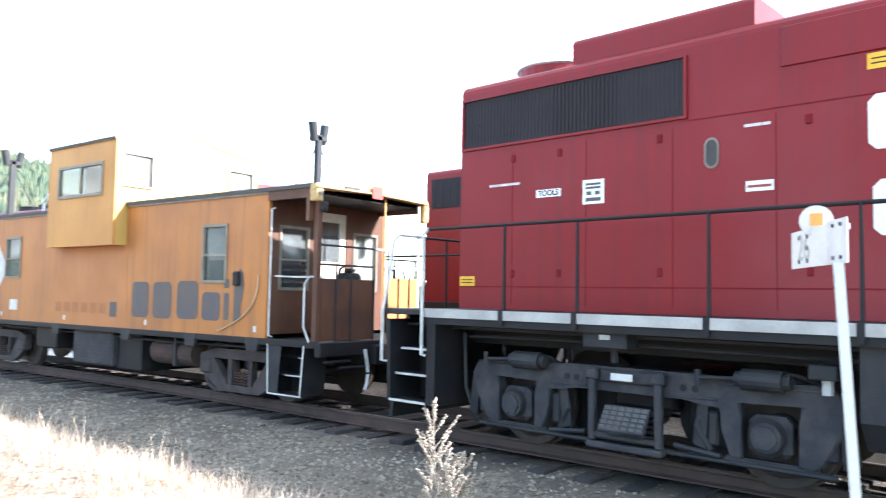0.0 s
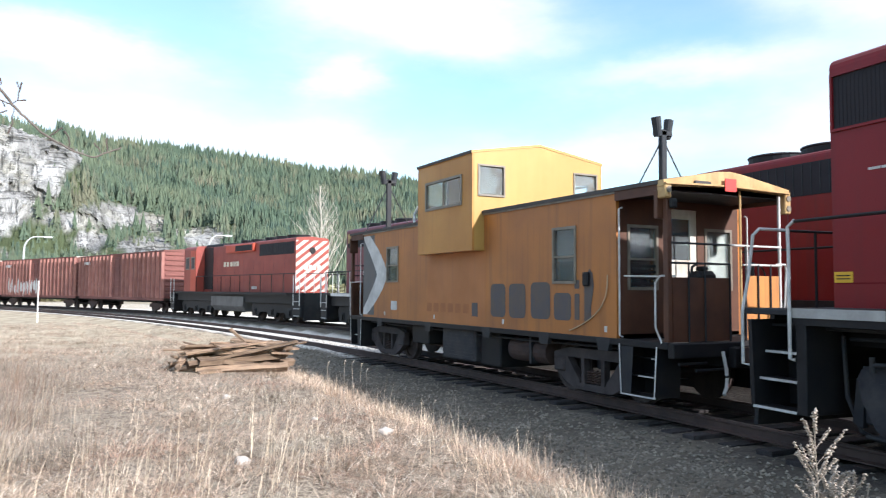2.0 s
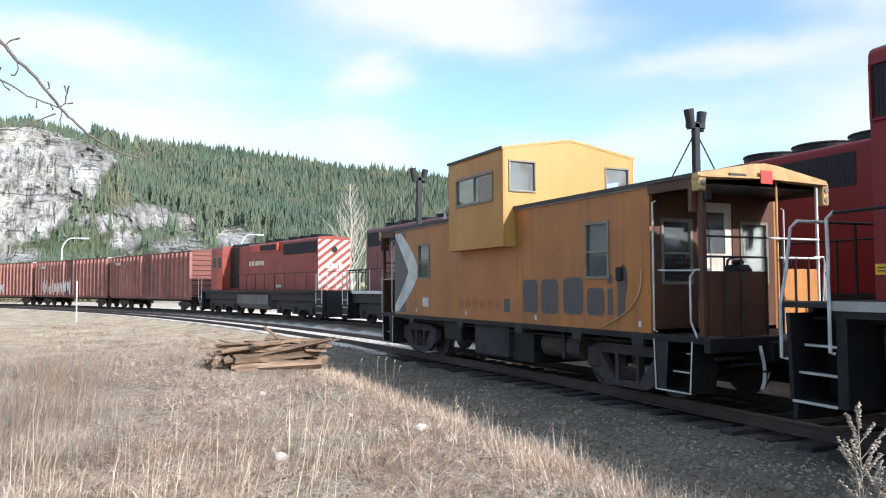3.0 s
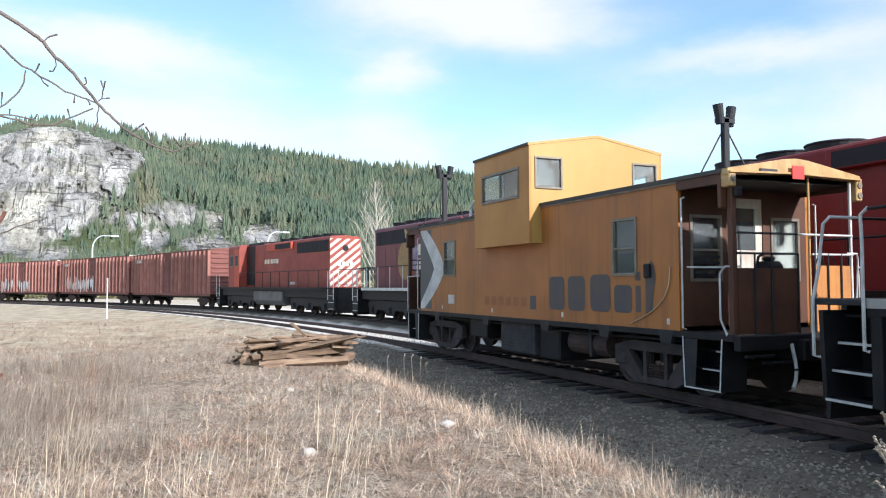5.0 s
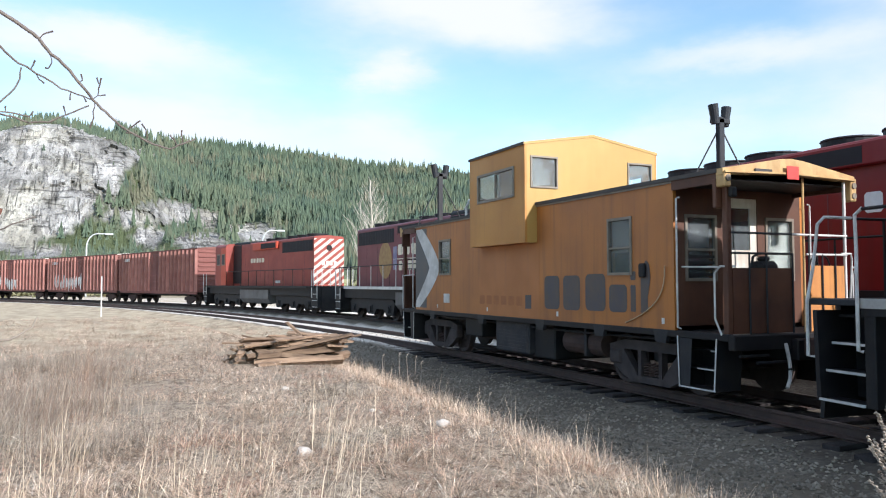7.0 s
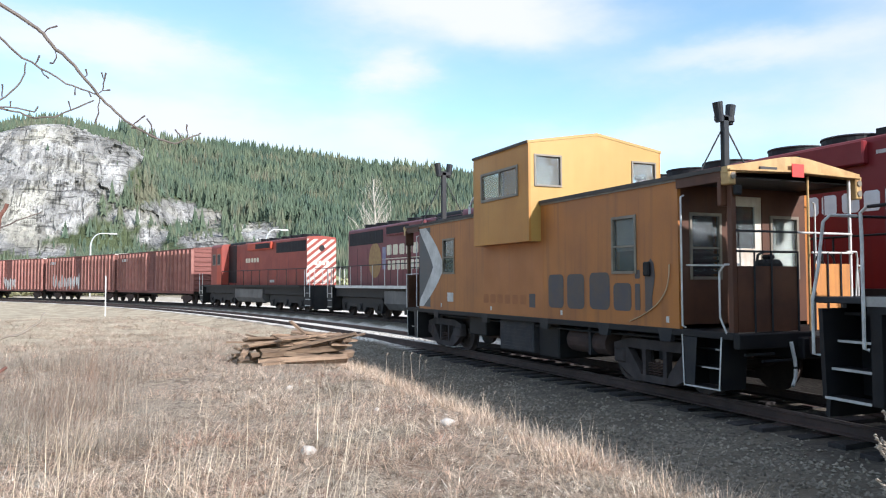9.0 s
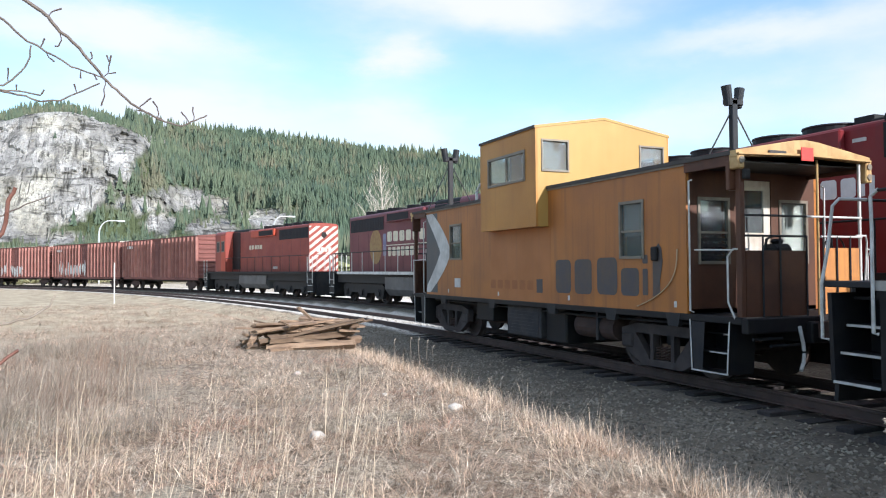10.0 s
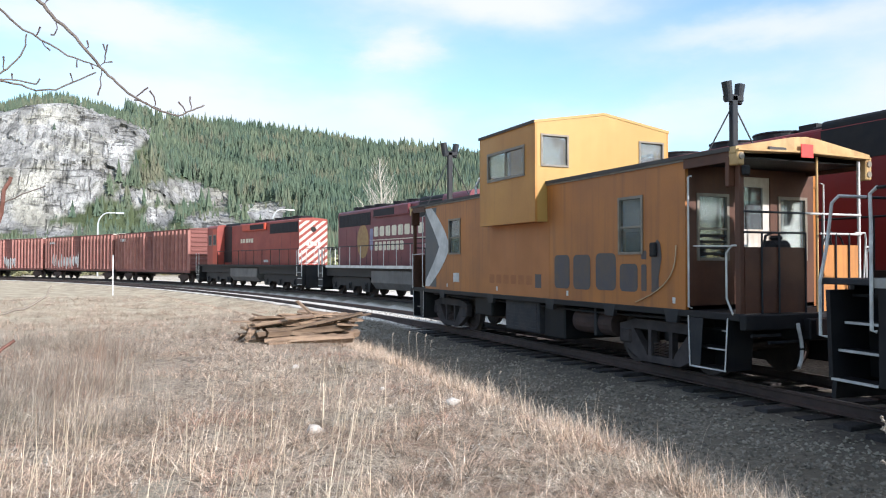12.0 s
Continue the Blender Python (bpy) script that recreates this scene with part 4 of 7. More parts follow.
        box(bm, -0.12, 0.12, *yy(6.5, 6.95), 0.72, 0.93, 0.04)
        part("coupler", bm, BROWNSTEEL, c)
        pts = [(-0.42, sg * 6.21, 0.86), (-0.41, sg * 6.26, 0.62), (-0.42, sg * 6.28, 0.50), (-0.48, sg * 6.32, 0.38), (-0.58, sg * 6.36, 0.28)]
        # white stands for sunlight falling on the hose
        hose = part("air_hose", T(pts, 0.026), RAILWHITE, c, "air hose in sunlit white with a dark clamp")
        part("clamp", T([(-0.42, sg * 6.275, 0.525), (-0.42, sg * 6.28, 0.495)], 0.031), BLACK, hose)
        for x, z in ((-0.95, 0.70), (-0.62, 0.60), (0.55, 0.66)):
            part("brake_pipe", T([(x - 0.25, sg * 6.12, z), (x + 0.3, sg * 6.12, z)], 0.022), DARKGREY, c)
        for sx in (-1, 1):
            # stepwell: dark side plates, three treads with pale edges
            x0, x1 = sx * 1.40, sx * 0.92
            xs_ = (min(x0, x1), max(x0, x1))
            s = part("steps", PR([(sg * 5.12, 0.9), (sg * 5.90, 0.9), (sg * 5.82, 0.2), (sg * 5.18, 0.2)], "x", sx * 0.92 - 0.01, sx * 0.92 + 0.01), BLACK, c)
            for y in (5.13, 5.90):
                ya = sg * y
                slope = -0.055 if y > 5.5 else 0.03
                part("side_plate", PR([(ya - 0.012, 0.93), (ya + 0.012, 0.93), (ya + sg * slope + 0.012, 0.2), (ya + sg * slope - 0.012, 0.2)], "x", *xs_), BLACK, s)
                part("edge_strip", PR([(ya - 0.010, 0.93), (ya + 0.010, 0.93), (ya + sg * slope + 0.010, 0.2), (ya + sg * slope - 0.010, 0.2)], "x", sx * 1.404 - 0.005, sx * 1.404 + 0.005), DIRTYWHITE, s)
            for k, z in enumerate((0.2, 0.47, 0.72)):
                xx = sx * (1.40 - 0.12 * k)
                a, b_ = min(xx, xx - sx * 0.25), max(xx, xx - sx * 0.25)
                part("tread", B(a, b_, *yy(5.15, 5.86), z, z + 0.025), BLACK, s)
                inner = (5.15, 5.40, 5.55)[k]
                part("tread_edge", B(xx - 0.010, xx + 0.010, *yy(inner, 5.86), z - 0.002, z + 0.018), DIRTYWHITE, s)
            part("skirt_plate", PR([(sg * 5.15, 0.9), (sg * 5.42, 0.9), (sg * 5.36, 0.22), (sg * 5.18, 0.22)], "x", sx * 1.392 - 0.006, sx * 1.392 + 0.006), DARKGREY, s)
            # corner post with marker box, grab irons
            xp = -1.30 if sx < 0 else 1.06
            hw = 0.045 if sx < 0 else 0.020
            # shaded brown for the left post, sunlit white for the right
            part("corner_post", B(xp - hw, xp + hw, *yy(6.07 - 2 * hw, 6.07), 0.99, 3.18, 0.008), RUST_SHADED if sx < 0 else DIRTYWHITE, c)
            xm = -1.36 if sx < 0 else 1.20
            marker = part("marker_box", B(xm - 0.065, xm + 0.065, *yy(5.95, 6.12), 2.90 if sx > 0 else 3.0, 3.22, 0.015), BEAM, c, "dusty marker lamp box")
            for z in (2.98, 3.13) if sx > 0 else (3.12,):
                lamp = bmesh.new()
                rod(lamp, (xm, sg * 6.115, z), (xm, sg * 6.135, z), 0.046, 14)
                part("marker_lamp", lamp, FRAMEGREY, marker)
            if sx < 0:
                part("post_gusset", B(-1.44, -1.20, *yy(5.90, 5.97), 2.72, 3.12, 0.01), RUST_SHADED, c)
                part("post_lamp", B(-1.33, -1.20, *yy(6.075, 6.14), 2.86, 3.0, 0.02), BLACK, c)
            xg = sx * 1.42
            part("grab_iron", T([(sx * 1.36, sg * 5.16, 2.95), (xg, sg * 5.16, 2.93), (xg, sg * 5.16, 1.05), (sx * 1.36, sg * 5.16, 1.03)], 0.015), RAILWHITE, c, "white grab iron")
            part("grab_iron", T([(sx * 1.38, sg * 5.98, 0.98), (xg, sg * 5.90, 1.2), (xg, sg * 5.90, 1.82), (sx * 1.40, sg * 5.98, 1.92), (sx * 1.2, sg * 6.06, 1.92)], 0.015), RAILWHITE, c, "white grab iron")
        # end railing: two rails over a low plate on each side of the passage
        for z in (2.10, 2.38):
            # rails and plates: shaded colours on the left, sunlit ones on the right
            part("end_rail", T([(-1.28, sg * 6.08, z), (-0.10, sg * 6.08, z)], 0.016), DARKGREY, c)
            part("end_rail", T([(-0.10 if z > 2.2 else 0.20, sg * 6.08, z), (1.06, sg * 6.08, z)], 0.016), DIRTYWHITE, c)
        for x in (-0.95, -0.62, -0.10, 0.24, 0.52, 0.80):
            part("baluster", T([(x, sg * 6.085, 0.98), (x, sg * 6.085, 2.38 if x == 0.24 else 2.11)], 0.014), DARKGREY, c)
        part("end_plate", B(-1.25, -0.06, *yy(6.045, 6.07), 1.0, 1.90), RUST_SHADED, c, "rusty orange railing plate with shade in its colour")
        part("end_plate", B(0.28, 1.01, *yy(6.045, 6.07), 1.0, 1.94), RAILORANGE, c, "orange railing plate in a sunlit colour")
        part("grab_iron", T([(0.95, sg * 6.07, 2.12), (1.12, sg * 6.1, 2.12), (1.17, sg * 6.08, 2.02), (1.17, sg * 6.02, 1.2)], 0.015), RAILWHITE, c, "white grab iron")
        part("grab_iron", T([(-1.36, sg * 5.2, 1.93), (-1.40, sg * 5.5, 1.92), (-1.36, sg * 5.95, 1.91)], 0.012), RAILWHITE, c, "white grab iron")
        stand = part("brake_stand", T([(0.62, sg * 5.9, 0.98), (0.62, sg * 5.9, 2.15)], 0.03), BLACK, c)
        wb = bmesh.new()
        tube(wb, [(0.62 + 0.22 * math.cos(a), sg * 5.96, 1.9 + 0.22 * math.sin(a)) for a in np.linspace(0, 2 * math.pi, 20)], 0.014, 5)
        for a in (0, 2.1, 4.2):
            rod(wb, (0.62, sg * 5.96, 1.9), (0.62 + 0.22 * math.cos(a), sg * 5.96, 1.9 + 0.22 * math.sin(a)), 0.012, 5)
        part("brake_wheel", wb, BLACK, stand)
        part("roof_post", T([(0.24, sg * 6.0, 0.98), (0.24, sg * 6.0, 3.2)], 0.018), BEAM, c)
        part("brake_gear", B(-0.62, -0.22, *yy(5.72, 5.98), 1.0, 2.0, 0.06), BLACK, c)
        part("gear_lever", T([(-0.72, sg * 5.9, 1.9), (-0.70, sg * 5.92, 2.06), (-0.60, sg * 5.92, 2.10)], 0.02), BLACK, c)
        part("brake_gear_cap", B(-0.50, -0.36, *yy(5.78, 5.94), 2.0, 2.07, 0.03), BLACK, c)
        part("platform_ceiling", B(-1.3, 1.15, *yy(5.06, 5.98), 3.12, 3.14), BLACK, c)
    part("flag_plate", B(-0.26, -0.02, -6.165, -6.15, 3.15, 3.34, 0.004), SIGNRED, c, "small red plate")
    # masts with twin ventilator heads, each with two stay rods
    for x, y, sg in ((0.80, -3.87, -1), (-1.05, 4.15, 1)):
        zb = 3.24 + 0.16 * (1 - abs(x) / 1.4)
        mast = part("mast", B(x - 0.065, x + 0.065, y - 0.05, y + 0.05, zb, 4.58, 0.012), DARKGREY, c, "dark mast with twin heads")
        for k in (-1, 1):
            hx, hy = x + k * 0.18, y + k * 0.05
            bm = bmesh.new()
            tube(bm, [(hx - k * 0.02, hy, 4.44), (hx, hy, 4.60), (hx + k * 0.03, hy, 4.78)], 0.07, 12, 0.088)
            part("ventilator_head", bm, DARKGREY, mast)
        part("head_bar", B(x - 0.2, x + 0.2, y - 0.05, y + 0.05, 4.47, 4.56, 0.01), DARKGREY, mast)
        for k in (-1, 1):
            part("stay", T([(x, y, 4.42), (x + k * 0.56, y - k * 0.22, zb + 0.02 - 0.10 * (k * x > 0))], 0.014, 5), DARKGREY, mast)
        part("mast_foot", B(x - 0.12, x + 0.12, y - 0.12, y + 0.12, zb - 0.08, zb + 0.06, 0.02), DARKGREY, mast)
    part("chimney_pipe", T([(-0.9, 2.9, 3.3), (-0.9, 2.9, 3.55), (-0.9, 2.7, 3.72), (-0.9, 2.45, 3.74)], 0.035, 8), WHITE, c, "pale bent pipe")
    return c


build_caboose()


# ---- road engine beside the camera ----
def hood_profile(hw, z0, z1, r=0.12, crown=0.06):
    pts = [(-hw, z0)]
    for k in range(5):
        a = radians(180 - 22.5 * k)
        pts.append((-hw + r + r * math.cos(a), z1 - r + r * math.sin(a)))
    pts.append((0, z1 + crown))
    pts += [(-x, z) for x, z in pts[:-1]][::-1]
    return pts


def roof_fan(parent, x, y, z, r, paint=None, name="roof_fan"):
    bm = bmesh.new()
    rod(bm, (x, y, z), (x, y, z + 0.16), r, 24)
    f = part(name, bm, paint or BLACK, parent)
    bm = bmesh.new()
    tube(bm, [(x + r * math.cos(a), y + r * math.sin(a), z + 0.17) for a in np.linspace(0, 2 * math.pi, 25)], 0.025, 5)
    part("fan_guard", bm, GALV if paint else DARKGREY, f)
    for k in range(6):
        a = k * math.pi / 6
        part("guard_bar", T([(x - r * math.cos(a), y - r * math.sin(a), z + 0.18), (x + r * math.cos(a), y + r * math.sin(a), z + 0.18)], 0.008, 4), DARKGREY, f)
    return f


def blomberg_truck(parent, y):
    """Two-axle engine truck: arched side frame, journal boxes, swing hanger with leaf spring, brake cylinders."""
    t = part("truck", B(-0.8, 0.8, y - 0.35, y + 0.35, 0.55, 0.95, 0.04), BLACK, parent)
    wb = 1.40
    for sg in (-1, 1):
        x = sg * 1.08
        # cast side frame: a deep top beam, splayed pedestal legs and tie bars leave real openings round the journal boxes
        bm = bmesh.new()
        beam = [(-2.06, 0.78), (-1.98, 0.93), (-1.82, 0.985), (-1.0, 0.97), (-0.7, 1.0), (0.7, 1.0), (1.0, 0.97), (1.82, 0.985), (1.98, 0.93), (2.06, 0.78),
                (1.92, 0.76), (1.68, 0.79), (1.12, 0.79), (0.96, 0.70), (0.80, 0.715), (0.60, 0.75), (-0.60, 0.75), (-0.80, 0.715), (-0.96, 0.70), (-1.12, 0.79), (-1.68, 0.79), (-1.92, 0.76)]
        prism(bm, [(y + a_, z) for a_, z in beam], "x", x - 0.08, x + 0.08)
        for k in (-wb, wb):
            q = 1 if k > 0 else -1
            prism(bm, [(y + k - q * 0.27, 0.80), (y + k - q * 0.46, 0.74), (y + k - q * 0.43, 0.50), (y + k - q * 0.36, 0.27), (y + k - q * 0.24, 0.27), (y + k - q * 0.25, 0.62)], "x", x - 0.075, x + 0.075)
            prism(bm, [(y + k + q * 0.27, 0.80), (y + k + q * 0.64, 0.80), (y + k + q * 0.60, 0.58), (y + k + q * 0.44, 0.30), (y + k + q * 0.36, 0.25), (y + k + q * 0.24, 0.27), (y + k + q * 0.25, 0.62)], "x", x - 0.075, x + 0.075)
            box(bm, x - 0.05, x + 0.05, y + k - 0.40, y + k + 0.42, 0.225, 0.275)
        bmesh.ops.bevel(bm, geom=list(bm.edges), offset=0.016, segments=2, affect='EDGES')
        part("side_frame", bm, TRUCKGREY, t, "dusty grey cast side frame")
        xo = x + sg * 0.081
        # raised ribs on the casting
        for a0, a1, zr in ((-1.95, -0.98, 0.94), (0.98, 1.95, 0.94), (-0.95, -0.47, 0.782), (0.47, 0.95, 0.782)):
            part("casting_rib", B(xo - 0.012, xo + 0.012, y + a0, y + a1, zr - 0.014, zr + 0.014, 0.006), TRUCKGREY, t)
        # black discs on the solid casting paint the dark of its holes
        for k in (-0.72, 0.72, -0.60, 0.60):
            bm = bmesh.new()
            rod(bm, (xo - 0.004, y + k, 0.86), (xo + 0.004, y + k, 0.86), 0.035, 12)
            part("hole_shade_disc", bm, BLACK, t)
        for k in (-wb, wb):
            bm = bmesh.new()
            box(bm, x - 0.10, x + 0.12 if sg > 0 else x + 0.10, y + k - 0.19, y + k + 0.19, 0.31, 0.685, 0.06)
            part("journal_box", bm, TRUCKGREY, t)
            bm = bmesh.new()
            rod(bm, (x + sg * 0.13, y + k, 0.50), (x + sg * 0.17, y + k, 0.50), 0.135, 20)
            rod(bm, (x + sg * 0.17, y + k, 0.50), (x + sg * 0.19, y + k, 0.50), 0.10, 16)
            for q in range(6):
                a = q * math.pi / 3
                rod(bm, (x + sg * 0.17, y + k + 0.112 * math.cos(a), 0.5 + 0.112 * math.sin(a)), (x + sg * 0.185, y + k + 0.112 * math.cos(a), 0.5 + 0.112 * math.sin(a)), 0.014, 6)
            part("bearing_cap", bm, TRUCKGREY, t)
            # black disc paints the shade round the bearing cap
            bm = bmesh.new()
            rod(bm, (x + sg * 0.118, y + k, 0.50), (x + sg * 0.126, y + k, 0.50), 0.175, 24)
            part("recess_shade_disc", bm, BLACK, t)
            for q in (-0.24, 0.24):
                part("pedestal_lug", B(x - 0.06, x + 0.10 * sg + 0.05, y + k + q - 0.05, y + k + q + 0.05, 0.80, 0.9, 0.02), TRUCKGREY, t)
            # brake cylinder with a rod
            cy = y + k + (0.12 if k < 0 else -0.32) + (0.1 if k > 0 else -0.1)
            bm = bmesh.new()
            rod(bm, (x + sg * 0.16, cy - 0.18, 1.0), (x + sg * 0.16, cy + 0.18, 1.0), 0.10, 16)
            rod(bm, (x + sg * 0.16, cy - 0.24, 1.0), (x + sg * 0.16, cy + 0.24, 1.0), 0.07, 12)
            rod(bm, (x + sg * 0.16, cy + 0.2, 1.0), (x + sg * 0.16, cy + 0.62, 0.98), 0.022, 8)
            rod(bm, (x + sg * 0.16, cy + 0.6, 0.90), (x + sg * 0.16, cy + 0.6, 1.06), 0.03, 8)
            part("brake_cylinder", bm, DARKGREY, t)
            # brake shoe hanger and shoe
            for q in (-1, 1):
                bm = bmesh.new()
                prism(bm, [(y + k + q * 0.56, 0.80), (y + k + q * 0.66, 0.80), (y + k + q * 0.72, 0.34), (y + k + q * 0.60, 0.30)], "x", x - 0.05, x + 0.03)
                box(bm, x - 0.04, x + 0.02, y + k + q * 0.52 - 0.04, y + k + q * 0.52 + 0.06, 0.34, 0.66, 0.02)
                part("brake_hanger", bm, DARKGREY, t)
        # swing hanger box in the middle with a slatted spring
        bm = bmesh.new()
        for k in (-0.37, 0.37):
            box(bm, x - 0.05 + sg * 0.13, x + 0.05 + sg * 0.13, y + k - 0.036, y + k + 0.036, 0.24, 0.96, 0.02)
            box(bm, x - 0.06 + sg * 0.13, x + 0.06 + sg * 0.13, y + k - 0.075, y + k + 0.075, 0.86, 0.99, 0.025)
        box(bm, x - 0.08 + sg * 0.12, x + 0.08 + sg * 0.12, y - 0.42, y + 0.42, 0.17, 0.24, 0.02)
        box(bm, x - 0.05 + sg * 0.12, x + 0.05 + sg * 0.12, y - 0.36, y + 0.36, 0.27, 0.33, 0.02)
        box(bm, x - 0.02 + sg * 0.10, x + 0.02 + sg * 0.10, y - 0.30, y + 0.30, 0.84, 0.98, 0.02)
        part("swing_hanger", bm, TRUCKGREY, t)
        for k in range(5):
            bm = B(x + sg * 0.02 - 0.06, x + sg * 0.02 + 0.06, y - 0.36 + 0.02 * k, y + 0.36 - 0.02 * k, 0.315 + 0.055 * k, 0.35 + 0.055 * k, 0.008)
            part("leaf_spring", bm, DARKGREY, t)
        tread = part("footstep", PR([(x + sg * 0.27, 0.36), (x + sg * 0.29, 0.39), (x + sg * 0.13, 0.62), (x + sg * 0.10, 0.60)], "y", y - 0.28, y + 0.22), TRUCKGREY, t, "sloping ribbed footstep")
        for r_ in range(5):
            for k in range(6):
                f, yc = (r_ + 0.5) / 5, y - 0.235 + 0.082 * k
                xc, zc = x + sg * (0.285 - 0.15 * f), 0.395 + 0.215 * f
                part("step_stud", B(xc - 0.012, xc + 0.012, yc - 0.032, yc + 0.032, zc - 0.010, zc + 0.020), TANKGREY, tread)
        for q in (-1, 1):
            # brake levers and slack adjuster hanging in the arches
            part("brake_lever", T([(x - sg * 0.02, y + q * 0.78, 0.74), (x + sg * 0.05, y + q * 0.72, 0.52), (x + sg * 0.02, y + q * 0.84, 0.30)], 0.032, 8), DARKGREY, t)
            part("brake_link", T([(x + sg * 0.06, y + q * 0.50, 0.30), (x + sg * 0.06, y + q * 0.95, 0.26)], 0.028, 8), DARKGREY, t)
        part("number_plate", B(x + sg * 0.195, x + sg * 0.20, y - 0.12, y + 0.12, 0.88, 0.95), DIRTYWHITE, t)
        part("lower_rod", T([(x + sg * 0.05, y - 1.95, 0.22), (x + sg * 0.05, y - 0.5, 0.22), (x + sg * 0.05, y + 0.5, 0.22), (x + sg * 0.05, y + 1.95, 0.22)], 0.025), DARKGREY, t)
        part("sand_pipe", T([(x + sg * 0.0, y + 2.25, 1.25), (x + sg * 0.02, y + 2.2, 0.6), (x, y + 2.05, 0.25), (x - sg * 0.2, y + 1.9, 0.12)], 0.025), DARKGREY, t)
    for k in (-0.68, 0.68):
        bm = bmesh.new()
        rod(bm, (-0.60, y + k, 0.52), (0.60, y + k, 0.52), 0.38, 18)
        box(bm, -0.62, 0.62, y + k - 0.30, y + k + 0.30, 0.20, 0.75, 0.05)
        part("traction_motor", bm, BLACK, t)
    for k in (-wb, wb):
        bm = bmesh.new()
        for sg in (-1, 1):
            wheel(bm, y + k, 0.508, 0.508, sg * 0.84, sg * 0.69, 32)
        rod(bm, (-0.98, y + k, 0.508), (0.98, y + k, 0.508), 0.09)
        part("wheelset", bm, WHEELRUST, t)


def build_road_engine():
    """A four-axle hood engine; its rear end, y = 0, is coupled to the caboose."""
    e = thing("locomotive", pose(TRACK_X - 0.006, 6.84, -0.02, 0, 0, -5.88), "glossy red four-axle diesel engine coupled to the caboose", "locomotive")
    HW = 0.95
    R, L = -1.48, -14.2
    part("hood", PR(hood_profile(HW, 1.55, 4.38), "y", L, R), RED, e, smooth=False)
    # panel joints of the hood doors, with latches
    for s in (2.3, 3.32, 4.34, 5.36, 6.4, 7.4, 8.4, 9.4, 10.4, 11.4):
        for sx in (-1, 1):
            part("door_joint", B(sx * HW - 0.004, sx * HW + 0.004, -s - 0.003, -s + 0.003, 1.62, 3.45), SEAM, e)
    for sx in (-1, 1):
        part("door_seam", B(sx * HW - 0.004, sx * HW + 0.004, L, R - 0.02, 1.815, 1.83), SEAM, e)
        part("door_seam", B(sx * HW - 0.004, sx * HW + 0.004, L, -4.5, 3.50, 3.512), SEAM, e)
        for s in (2.31, 2.97, 4.20, 5.65, 7.0, 8.5):
            for z in (1.98, 3.36):
                part("latch", B(sx * HW - 0.014, sx * HW + 0.014, -s - 0.028, -s + 0.028, z - 0.045, z + 0.045, 0.006), SEAM, e)
        # radiator grille: recessed field behind upright slats, framed
        a, b_ = -4.47, -1.53
        g = part("radiator_grille", B(sx * HW - 0.003 if sx < 0 else HW - 0.003, sx * HW + 0.003, a, b_, 3.56, 4.16), GRILLE, e, "black radiator grille")
        for k in range(58):
            y = a + 0.02 + (b_ - a - 0.04) * k / 57
            w = 0.012 if k < 32 else 0.005
            part("slat", B(sx * HW - (0.014 if 14 < k < 32 else 0.008), sx * HW + (0.014 if 14 < k < 32 else 0.008), y - w, y + w, 3.58, 4.14), GRILLE, g)
        bm = bmesh.new()
        box(bm, sx * HW - 0.03, sx * HW + 0.03, a - 0.03, b_ + 0.03, 3.53, 3.56)
        box(bm, sx * HW - 0.03, sx * HW + 0.03, a - 0.03, b_ + 0.03, 4.16, 4.185)
        box(bm, sx * HW - 0.03, sx * HW + 0.03, a - 0.03, a, 3.56, 4.16)
        box(bm, sx * HW - 0.03, sx * HW + 0.03, b_, b_ + 0.03, 3.56, 4.16)
        part("grille_frame", bm, RED, g)
        # oval sight window
        bm = bmesh.new()
        pts = []
        for k in range(20):
            t = 2 * math.pi * k / 20
            pts.append((-4.75 + 0.075 * math.cos(t), 3.15 + 0.085 * math.sin(t) + (0.07 if math.sin(t) > 0 else -0.07)))
        prism(bm, pts, "x", sx * HW - 0.012, sx * HW + 0.012)
        part("oval_window", bm, FRAMEGREY, e, "oval sight window")
        bm = bmesh.new()
        prism(bm, [(-4.75 + (a_ + 4.75) * 0.75, 3.15 + (z_ - 3.15) * 0.85) for a_, z_ in pts], "x", sx * HW - 0.016, sx * HW + 0.016)
        part("oval_pane", bm, TRUCKGREY, e)
        # hatch band high on the hood
        part("hatch_band", B(sx * HW - 0.018, sx * HW + 0.018, -9.5, -5.41, 3.88, 4.26, 0.008), RED, e)
        # labels
        for (s0, s1, z0, z1, mt) in ((2.65, 2.99, 2.86, 2.95, WHITE), (3.28, 3.55, 2.74, 3.01, WHITE), (5.08, 5.34, 2.74, 2.84, WHITE), (1.49, 1.73, 1.83, 1.95, SIGNYELLOW), (6.13, 6.6, 3.72, 3.86, SIGNYELLOW)):
            pl = part("label_plate", B(sx * HW - 0.005, sx * HW + 0.005, -s1, -s0, z0, z1), mt, e)
            if mt is SIGNYELLOW:
                for q in (0.35, 0.65):
                    part("label_bar", B(sx * HW - 0.007, sx * HW + 0.007, -s1 + 0.03, -s0 - 0.03, z0 + (z1 - z0) * q - 0.006, z0 + (z1 - z0) * q + 0.006), BLACK, pl)
            elif s0 > 5:
                part("label_bar", B(sx * HW - 0.007, sx * HW + 0.007, -s1 + 0.02, -s0 - 0.02, z0 + 0.035, z0 + 0.06), RED2, pl)
            elif s0 > 3:
                for z, h in ((2.96, 0.012), (2.92, 0.012), (2.79, 0.02)):
                    part("label_bar", B(sx * HW - 0.007, sx * HW + 0.007, -s1 + 0.04, -s0 - 0.04, z - h, z + h), LETTERGREY, pl)
